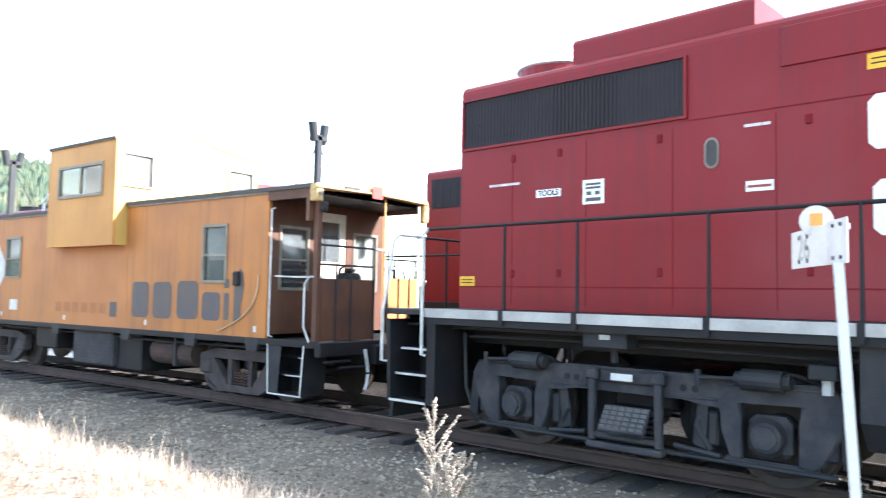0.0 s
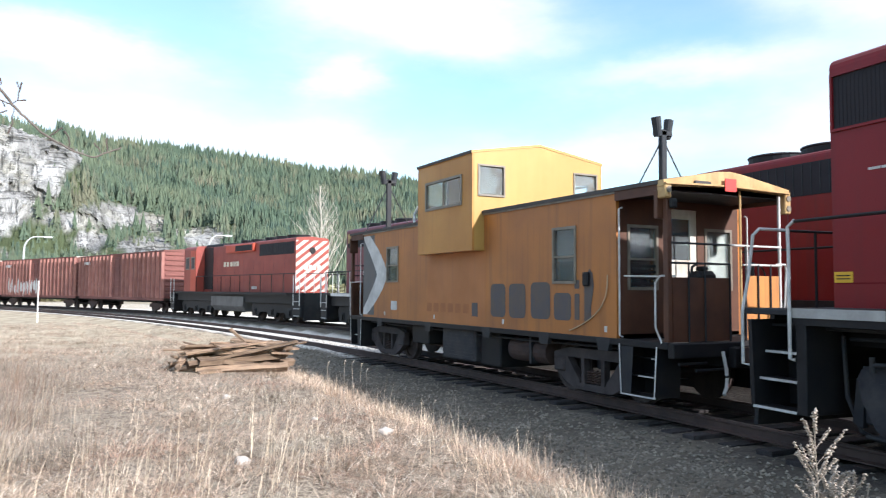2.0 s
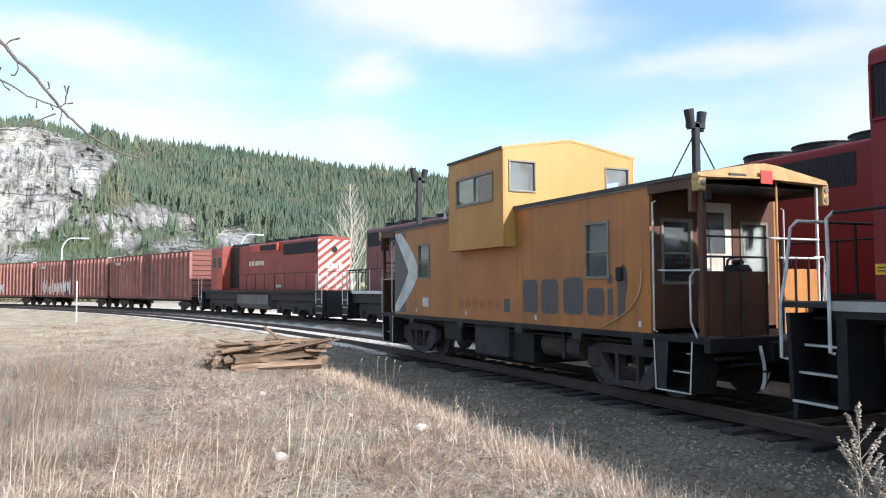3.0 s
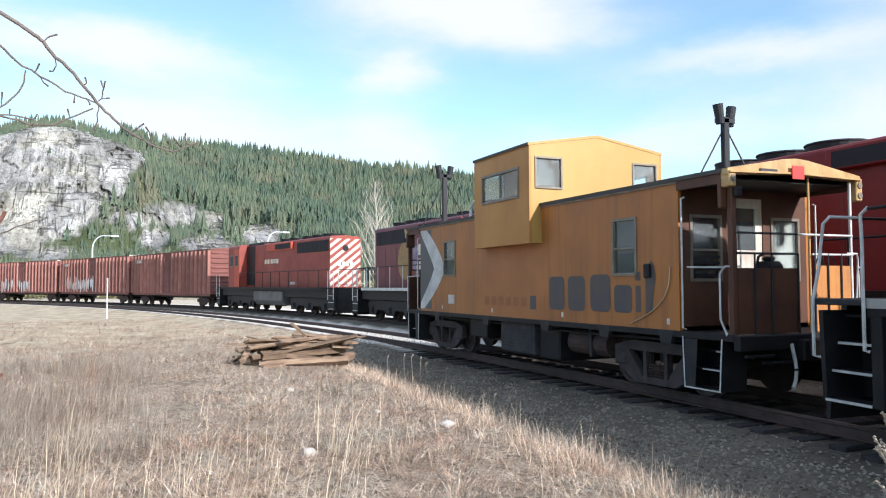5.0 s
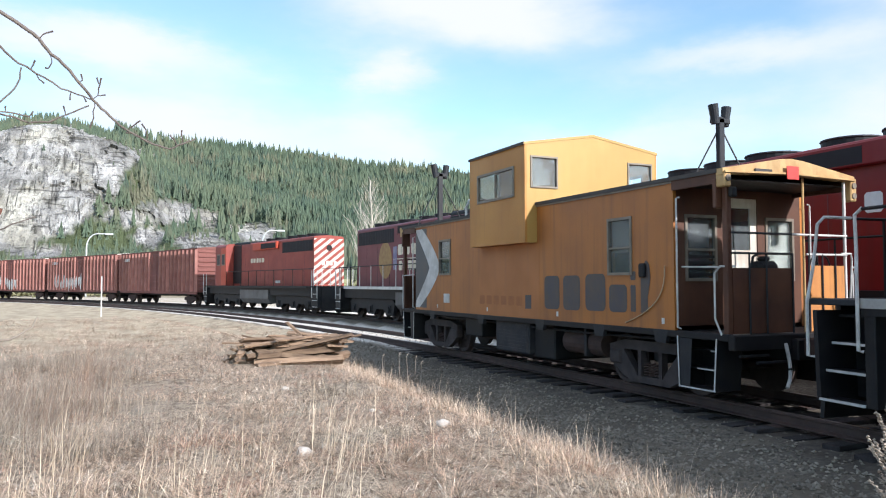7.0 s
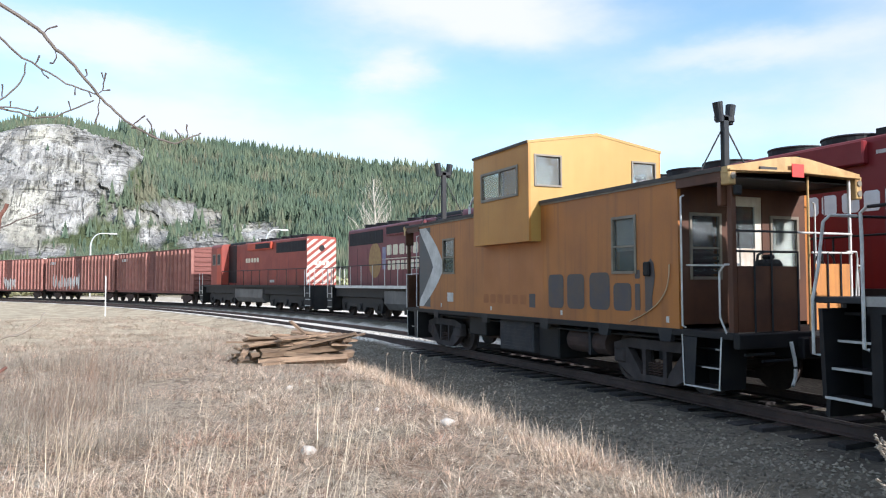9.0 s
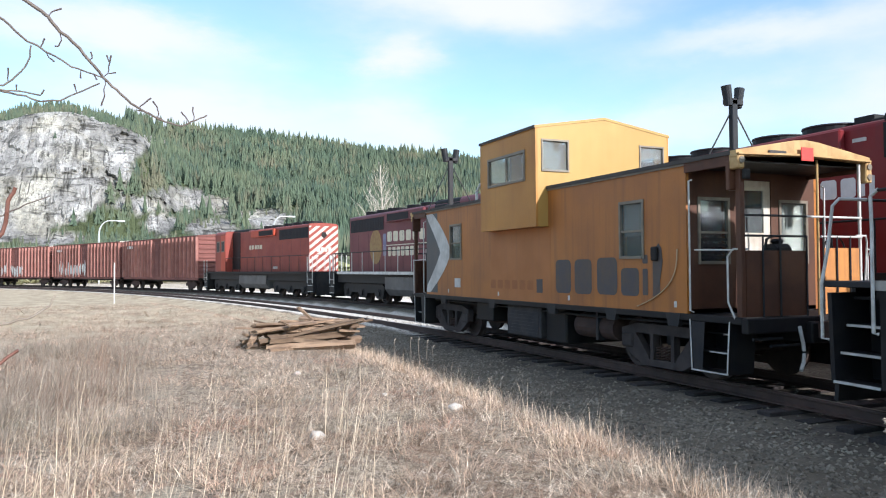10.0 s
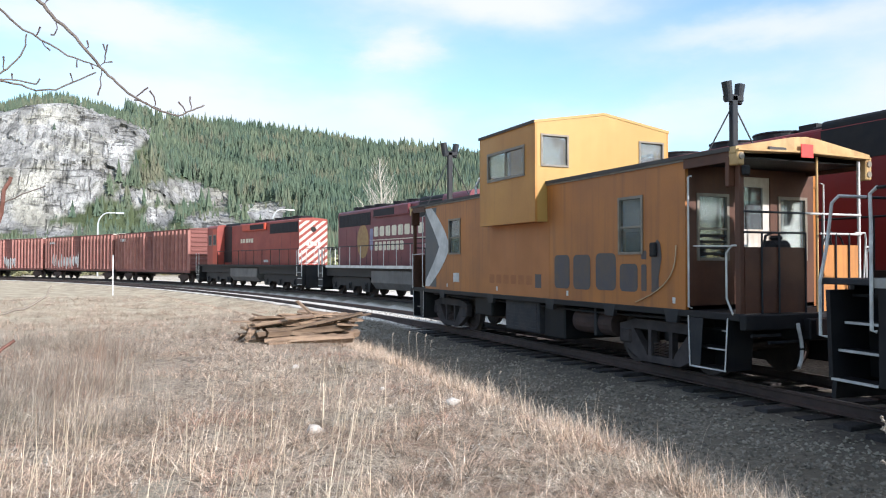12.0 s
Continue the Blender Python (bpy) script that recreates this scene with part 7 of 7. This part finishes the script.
def bare_shrub():
    foot = SHRUB_FOOT
    t = thing("bare_shrub", Matrix.Translation(foot), "leafless grey-brown shrub with budding twigs", "tree")
    fork = Vector((-1.55, 2.9, 2.3))
    rnd = random.Random(8)
    def crook(pts, r, r1, seg=7):
        """A tapering twig, its straight runs broken by small kinks."""
        fine = []
        for p, q in zip(pts, pts[1:]):
            n = 3
            for k in range(n):
                w = min(0.006, 0.05 * (q - p).length) if 0 < k else 0
                fine.append(p.lerp(q, k / n) + Vector((rnd.uniform(-w, w), rnd.uniform(-w, w), rnd.uniform(-w, w))))
        fine.append(pts[-1])
        return tube(bmesh.new(), fine, r, seg, r1)
    def grow(name, pts, r, r1, material=BARK, label=""):
        part(name, crook([p - foot for p in pts], r, r1), material, t, label)
    grow("trunk", [foot, foot.lerp(fork, 0.4) + Vector((0.05, 0, 0)), fork, fork + Vector((0.05, 0, 0.7))], 0.05, 0.025)
    D = 3.1
    lines = []
    def bough(start, way, r, r1, near=0.0, name="branch", material=BARK):
        if name == "branch":
            lines.append([Vector((a, e, near)) for a, e in way])
        grow(name, [start] + [polar(a, e, D - near) for a, e in way], r, r1, material)
    bough(fork + Vector((0.05, 0, 0.6)), ((-14, 20.5), (-8, 18.6), (-4.98, 17.05), (-4.43, 16.71), (-3.69, 15.83), (-2.49, 14.94), (-1.59, 13.91), (-0.98, 13.17), (-0.16, 12.5), (0.77, 11.64), (1.71, 11.13), (3.01, 10.55), (4.11, 10.31), (5.08, 10.77), (5.86, 11.17)), 0.0075, 0.0027)
    bough(fork + Vector((0.02, 0, 0.1)), ((-14, 19.5), (-6.99, 16.11), (-6.04, 15.31), (-4.53, 14.47), (-2.98, 13.69), (-1.95, 13.43), (-0.98, 13.17)), 0.0046, 0.0024)
    bough(fork, ((-14, 13.0), (-6.95, 11.66), (-5.65, 11.54), (-4.81, 11.26), (-3.65, 11.42), (-2.78, 11.94), (-1.22, 12.8)), 0.0040, 0.0026, 0.06)
    bough(fork - Vector((0, 0, 0.02)), ((-14, 12.5), (-6.95, 11.76), (-6.25, 11.8), (-4.81, 11.66), (-4.6, 12.05)), 0.0032, 0.0028, 0.10)
    bough(fork - Vector((0, 0, 0.1)), ((-14, 11.5), (-6.95, 12.05), (-6.49, 12.43), (-5.73, 13.36), (-5.44, 14.05), (-5.39, 14.76)), 0.0038, 0.0024, 0.08)
    bough(foot.lerp(fork, 0.55), ((-14, -4.8), (-6.9, -3.3), (-5.4, -3.0), (-4.1, -2.2), (-3.8, -1.5)), 0.006, 0.003, 0.2, "twig", STALK)
    bough(foot.lerp(fork, 0.4), ((-14, -8.5), (-6.9, -5.8), (-5.9, -5.0)), 0.007, 0.005, 0.3, "twig", BUD)
    bough(foot.lerp(fork, 0.5), ((-12, -4.0), (-6.9, 2.6), (-6.6, 4.7), (-6.2, 5.6)), 0.008, 0.006, 0.3, "twig", BUD)
    bough(foot.lerp(fork, 0.8), ((-14, 2.8), (-6.9, 3.7), (-5.6, 4.5), (-4.2, 5.1)), 0.004, 0.002, 0.0, "twig")
    tips = set()
    for way in SPURS:
        # each spur leaves the nearest bough, thin at first, and swells a little into a bud at its tip
        pts = [Vector((a, e, 0.0)) for a, e in way]
        if way[0] not in tips:
            feet = []
            for line in lines:
                for p, q in zip(line[1:], line[2:]):
                    k = min(1.0, max(0.0, (pts[0] - p).xy.dot((q - p).xy) / (q - p).xy.length_squared))
                    f = p.lerp(q, k)
                    feet.append(((f - pts[0]).xy.length, f))
            gap, f = min(feet, key=lambda v: v[0])
            if gap < 1.6:
                pts = [f] + [p + Vector((0, 0, f.z)) for p in (pts if gap > 0.12 else pts[1:])]
        tips.update(way)
        grow("spur", [polar(p.x, p.y, D - p.z) for p in pts], 0.0014, 0.0032, DARKBARK)
    return t


shrub = bare_shrub()


# ---- dry grass, weeds and gravel ----
def blade_field(name, label, material, count, pick, length, lean, width, seed, wind=None):
    """Bent three-point blades. pick(r) gives a place; length, lean and width are ranges; wind is the way that they lean, if they share one."""
    rnd = np.random.RandomState(seed)
    verts, faces = [], []
    made = 0
    while made < count:
        place = pick(rnd)
        if place is None:
            continue
        x, y = place
        z = height(x, y) - 0.01
        L, le = rnd.uniform(*length), rnd.uniform(*lean)
        a = 7.0 * noise.noise((x * 0.7, y * 0.7, 30.0)) + rnd.normal() * 0.9 + (3.1416 if rnd.uniform() < 0.3 else 0)
        if wind is not None:
            a = wind + rnd.normal() * 0.7
        w = rnd.uniform(*width) * (1 + 0.05 * math.hypot(x, y))
        dx, dy = math.cos(a), math.sin(a)
        px, py = -dy * w / 2, dx * w / 2
        b = len(verts)
        for k, (f, bend) in enumerate(((0, 0), (0.55, 0.45), (1.0, 1.0))):
            out = L * f * math.sin(le) * (0.6 + 0.4 * bend)
            up = L * f * math.cos(le) * (1 - 0.15 * bend)
            t = (1, 0.75, 0.18)[k]
            verts.append((x + dx * out + px * t, y + dy * out + py * t, z + up))
            verts.append((x + dx * out - px * t, y + dy * out - py * t, z + up))
        faces += [(b, b + 1, b + 3, b + 2), (b + 2, b + 3, b + 5, b + 4)]
        made += 1
    return stuff(name, verts, faces, material, label, "grass")


def on_field(az0, az1, r0, r1, power=1.0):
    def pick(rnd):
        az, r = radians(rnd.uniform(az0, az1)), r0 + (r1 - r0) * rnd.uniform() ** power
        x, y = r * math.sin(az), r * math.cos(az)
        u = math.hypot(x - CENTRE_X, y - CENTRE_Y) - CURVE
        if u > grass_edge(y) + 0.35 * rnd.uniform(-1, 1) or math.hypot(x - 3.75, y - 16) < 0.9:
            return None
        if rnd.uniform() < 0.30 + 1.7 * noise.noise((x * 0.8, y * 0.8, 12.0)) + 0.4 * noise.noise((x * 2.6, y * 2.6, 3.0)) + 1.5 * noise.noise((x * 6.5, y * 6.5, 40.0)):
            return None
        return x, y
    return pick


def in_clumps(centres, spread):
    def pick(rnd):
        cx, cy, k = centres[rnd.randint(len(centres))]
        return cx + rnd.normal() * spread * k, cy + rnd.normal() * spread * k
    return pick


blade_field("matted_grass", "matted dry straw-coloured grass lying on the field", STRAW, 150000, on_field(-14, 76, 2.6, 40, 1.5), (0.10, 0.36), (0.95, 1.52), (0.002, 0.0042), 1)
blade_field("standing_grass", "short standing dry grass of the field", STRAW, 14000, on_field(-14, 78, 2.8, 26, 1.3), (0.05, 0.20), (0.3, 1.35), (0.002, 0.004), 2)


def grass_clumps():
    rnd = random.Random(3)
    # tall tufts in the foreground and along the edge of the cinders
    near = []
    for _ in range(26):
        az, r = radians(rnd.uniform(-9, 20)), rnd.uniform(3.2, 7.5)
        near.append((r * math.sin(az), r * math.cos(az), rnd.uniform(0.5, 1.3)))
    blade_field("tall_grass", "tall pale dry grass stems with thin heads", TALLSTRAW, 420, in_clumps(near, 0.13), (0.28, 0.95), (0.02, 0.62), (0.0024, 0.0046), 4, 0.0)
    wide = []
    for _ in range(90):
        az, r = radians(rnd.uniform(-9, 34)), rnd.uniform(3.4, 12.0)
        x, y = r * math.sin(az), r * math.cos(az)
        if math.hypot(x - CENTRE_X, y - CENTRE_Y) - CURVE < grass_edge(y) - 0.2:
            wide.append((x, y, rnd.uniform(0.5, 1.5)))
    blade_field("lone_stems", "single pale dry grass stems over the field", TALLSTRAW, 420, in_clumps(wide, 0.5), (0.25, 0.75), (0.05, 0.75), (0.002, 0.0038), 14, 0.2)
    blade_field("bleached_litter", "bleached leaf litter and chips in the dry grass", LITTER, 5200, on_field(-12, 60, 3.0, 16, 1.2), (0.02, 0.07), (1.2, 1.56), (0.006, 0.018), 15)
    blade_field("fallen_straw", "long pale straws lying flat on the field", LITTER, 5200, on_field(-14, 60, 2.8, 15, 1.3), (0.25, 0.60), (1.38, 1.54), (0.0022, 0.0038), 16)
    edge = []
    for _ in range(150):
        y = rnd.uniform(2.5, 22)
        u = grass_edge(y) + rnd.uniform(-1.1, 0.25)
        a = (y - CENTRE_Y) / (CURVE + u)
        edge.append((CENTRE_X + (CURVE + u) * math.cos(a), CENTRE_Y + (CURVE + u) * math.sin(a), rnd.uniform(0.5, 1.2)))
    blade_field("edge_grass", "ragged dry grass tufts along the cinder edge", EDGESTRAW, 9000, in_clumps(edge, 0.20), (0.10, 0.38), (0.35, 1.45), (0.0025, 0.005), 5)
    blade_field("edge_stalks", "upright dead stalks along the cinder edge", TALLSTRAW, 520, in_clumps(edge, 0.22), (0.16, 0.52), (0.05, 0.75), (0.0018, 0.0034), 17)
    scrub = []
    for _ in range(70):
        az, r = radians(rnd.uniform(-9, 2.0)), rnd.uniform(8, 18)
        scrub.append((r * math.sin(az), r * math.cos(az), rnd.uniform(0.4, 1.4)))
    for x, y in ((2.9, 23), (2.2, 20.5), (0.5, 15.5), (3.2, 13.0)):
        scrub.append((x, y, 1.0))
    blade_field("weed_scrub", "grey-brown dead weed scrub in the field", STALK, 11000, in_clumps(scrub, 0.34), (0.12, 0.52), (0.1, 1.35), (0.0014, 0.0032), 6)
    tall = []
    for _ in range(16):
        az, r = radians(rnd.uniform(-9, 0.5) + 0.8 * rnd.gauss(0, 1)), rnd.uniform(7.5, 15)
        tall.append((r * math.sin(az), r * math.cos(az), rnd.uniform(0.5, 1.3)))
    blade_field("tall_weeds", "thin brown dead weeds standing in the field", WEEDBROWN, 900, in_clumps(tall, 0.30), (0.30, 1.30), (0.05, 0.6), (0.0012, 0.0022), 19, 0.1)
    low = []
    for _ in range(60):
        az, r = radians(rnd.uniform(-8, 26)), rnd.uniform(5, 26)
        x, y = r * math.sin(az), r * math.cos(az)
        if math.hypot(x - CENTRE_X, y - CENTRE_Y) - CURVE < grass_edge(y) - 0.6:
            low.append((x, y, rnd.uniform(0.4, 1.5)))
    blade_field("russet_mats", "russet-brown dead weeds matted in the field", WEEDBROWN, 5500, in_clumps(low, 0.40), (0.06, 0.26), (0.7, 1.5), (0.002, 0.004), 20)


grass_clumps()


def seed_weed(x, y, h, heads, seed, label, dense=9):
    """A dead weed: stiff stem, side branches, knobbly seed heads."""
    rnd = random.Random(seed)
    w = thing("dead_weed", pose(x, y, height(x, y) - 0.02), label, "weed", group="dead weeds along the cinder edge")
    bm = bmesh.new()
    top = Vector((rnd.uniform(-0.04, 0.04), rnd.uniform(-0.04, 0.04), h))
    tube(bm, [(0, 0, 0), top * 0.5 + Vector((0.01, 0, 0)), top], 0.007, 6, 0.004)
    part("stem", bm, STALK, w)
    for k in range(heads):
        f = 1.0 if k == 0 else rnd.uniform(0.45, 0.92)
        a = k * 2.4 + rnd.random()
        p0 = top * f
        reach = 0.05 if k == 0 else h * rnd.uniform(0.10, 0.24)
        p1 = p0 + Vector((math.cos(a) * reach * 0.75, math.sin(a) * reach * 0.75, reach * 0.9 + 0.02))
        # a thin stalk that swells into a knobbly head, in one skin
        bm = bmesh.new()
        rings = []
        count = 2 * dense
        for q in range(count + 1):
            f2 = q / count
            c = p0.lerp(p1, f2) + Vector((rnd.uniform(-1, 1), rnd.uniform(-1, 1), 0)) * 0.009 * (f2 > 0.3)
            r = 0.0035 if f2 < 0.3 else rnd.choice((0.005, 0.009, 0.013)) * (1.0 if dense > 10 else 1.1)
            r *= 0.3 if q == count else 1
            rings.append([bm.verts.new(c + Vector((r * math.cos(v), r * math.sin(v), 0.3 * r * math.sin(2 * v)))) for v in (0, 1.26, 2.51, 3.77, 5.03)])
        for r0, r1 in zip(rings, rings[1:]):
            for i in range(5):
                bm.faces.new((r0[i], r0[(i + 1) % 5], r1[(i + 1) % 5], r1[i]))
        bm.faces.new(rings[-1])
        part("seed_head", bm, PALEWEED, w)


seed_weed(4.575, 3.25, 1.08, 19, 21, "tall pale dead weed with knobbly seed heads", 16)
for i, (dx, dy, h) in enumerate(((0.15, -0.12, 0.62), (0.05, -0.2, 0.55), (0.22, -0.02, 0.68), (-0.05, -0.15, 0.5), (0.3, -0.15, 0.58), (0.12, -0.3, 0.5), (0.34, -0.05, 0.66), (0.2, -0.2, 0.64), (0.0, -0.28, 0.52), (0.38, -0.22, 0.6))):
    seed_weed(4.50 + dx, 3.34 + dy, h + 0.10, 13, 30 + i, "low pale dead weed with dense seed heads", 15)
for i, (x, y, h) in enumerate(((5.05, 13.3, 0.62), (5.15, 13.1, 0.64), (5.3, 13.2, 0.62), (5.38, 13.0, 0.55), (4.8, 13.6, 0.5), (5.45, 11.4, 0.42), (5.2, 10.2, 0.4), (5.05, 9.6, 0.38), (4.95, 8.2, 0.36), (4.9, 6.6, 0.4))):
    seed_weed(x, y, h, 1, 50 + i, "thin dead weed stalk with a small head")


def gravel():
    """Loose crushed rock on the cinder strip and round the ties."""
    rnd = np.random.RandomState(9)
    verts, faces = [], []
    tmpl = [(1, 0, 0), (0, 1, 0), (-1, 0, 0), (0, -1, 0), (0, 0, 1), (0, 0, -1)]
    n = 0
    while n < 21000:
        y = 1.0 + 27 * rnd.uniform() ** 1.5
        u = rnd.uniform(-5.0, 1.6)
        if u < grass_edge(y) - 0.2 + 0.4 * rnd.uniform() or (abs(abs(u) - 0.7535) < 0.09) or (abs(u) < 1.7 and y < 18 and rnd.uniform() < 0.7):
            continue
        a = (y - CENTRE_Y) / (CURVE + u)
        x, yy = CENTRE_X + (CURVE + u) * math.cos(a), CENTRE_Y + (CURVE + u) * math.sin(a)
        s = rnd.uniform(0.012, 0.036)
        z = height(x, yy) + s * 0.2 + (0.0 if abs(u) > 1.35 else -0.015)
        b = len(verts)
        j = rnd.uniform(0.6, 1.3, (6, 3)) * s
        r = rnd.uniform(0, 6.28)
        c, sn = math.cos(r), math.sin(r)
        for (vx, vy, vz), q in zip(tmpl, j):
            px, py = vx * q[0] + 0.3 * q[1] * vz, vy * q[1] + 0.3 * q[0] * vz
            verts.append((x + c * px - sn * py, yy + sn * px + c * py, z + vz * q[2] * 0.75))
        for i in range(4):
            faces.append((b + i, b + (i + 1) % 4, b + 4))
            faces.append((b + (i + 1) % 4, b + i, b + 5))
        n += 1
    stuff("gravel", verts, faces, GRAVEL, "loose dark crushed rock beside the rails", "gravel")


gravel()


# ---- ties under both tracks ----
def lay_ties(track, radius, s0, s1, gap):
    rnd = random.Random(int(radius))
    bms = []
    for k in range(4):
        bm = bmesh.new()
        l = 1.28 + rnd.uniform(-0.04, 0.04)
        box(bm, -l, l, -0.115, 0.115, -0.20, 0.0, 0.012)
        for v in bm.verts:
            v.co += Vector((rnd.uniform(-0.012, 0.012), rnd.uniform(-0.012, 0.012), rnd.uniform(-0.006, 0.006)))
        me = bpy.data.meshes.new("tie")
        bm.to_mesh(me); bm.free()
        me.materials.append(TIE)
        bms.append(me)
    plate = bpy.data.meshes.new("tie_plate")
    bm = box(bmesh.new(), -0.17, 0.17, -0.09, 0.09, 0, 0.014)
    bm.to_mesh(plate); bm.free()
    plate.materials.append(RAILRUST)
    s = s0
    while s < s1:
        m = on_arc(radius, s * 180.0 / radius) @ pose(rnd.uniform(-0.10, 0.10), 0, -0.180 + rnd.uniform(-0.035, 0.004), 0, rnd.uniform(-0.6, 0.6), rnd.uniform(-2.5, 2.5))
        o = new("tie", rnd.choice(bms))
        o.parent = track
        o.matrix_basis = m
        if -10 < s < 14 and radius == CURVE:
            for x in (-0.7535, 0.7535):
                q = new("tie_plate", plate)
                q.parent = o
                q.matrix_basis = pose(x, 0, -0.010)
        s += gap * rnd.uniform(0.95, 1.05)


lay_ties(near_track, CURVE, -18, 75, 0.55)
lay_ties(back_track, BACK, -16, 75, 0.62)


motions()
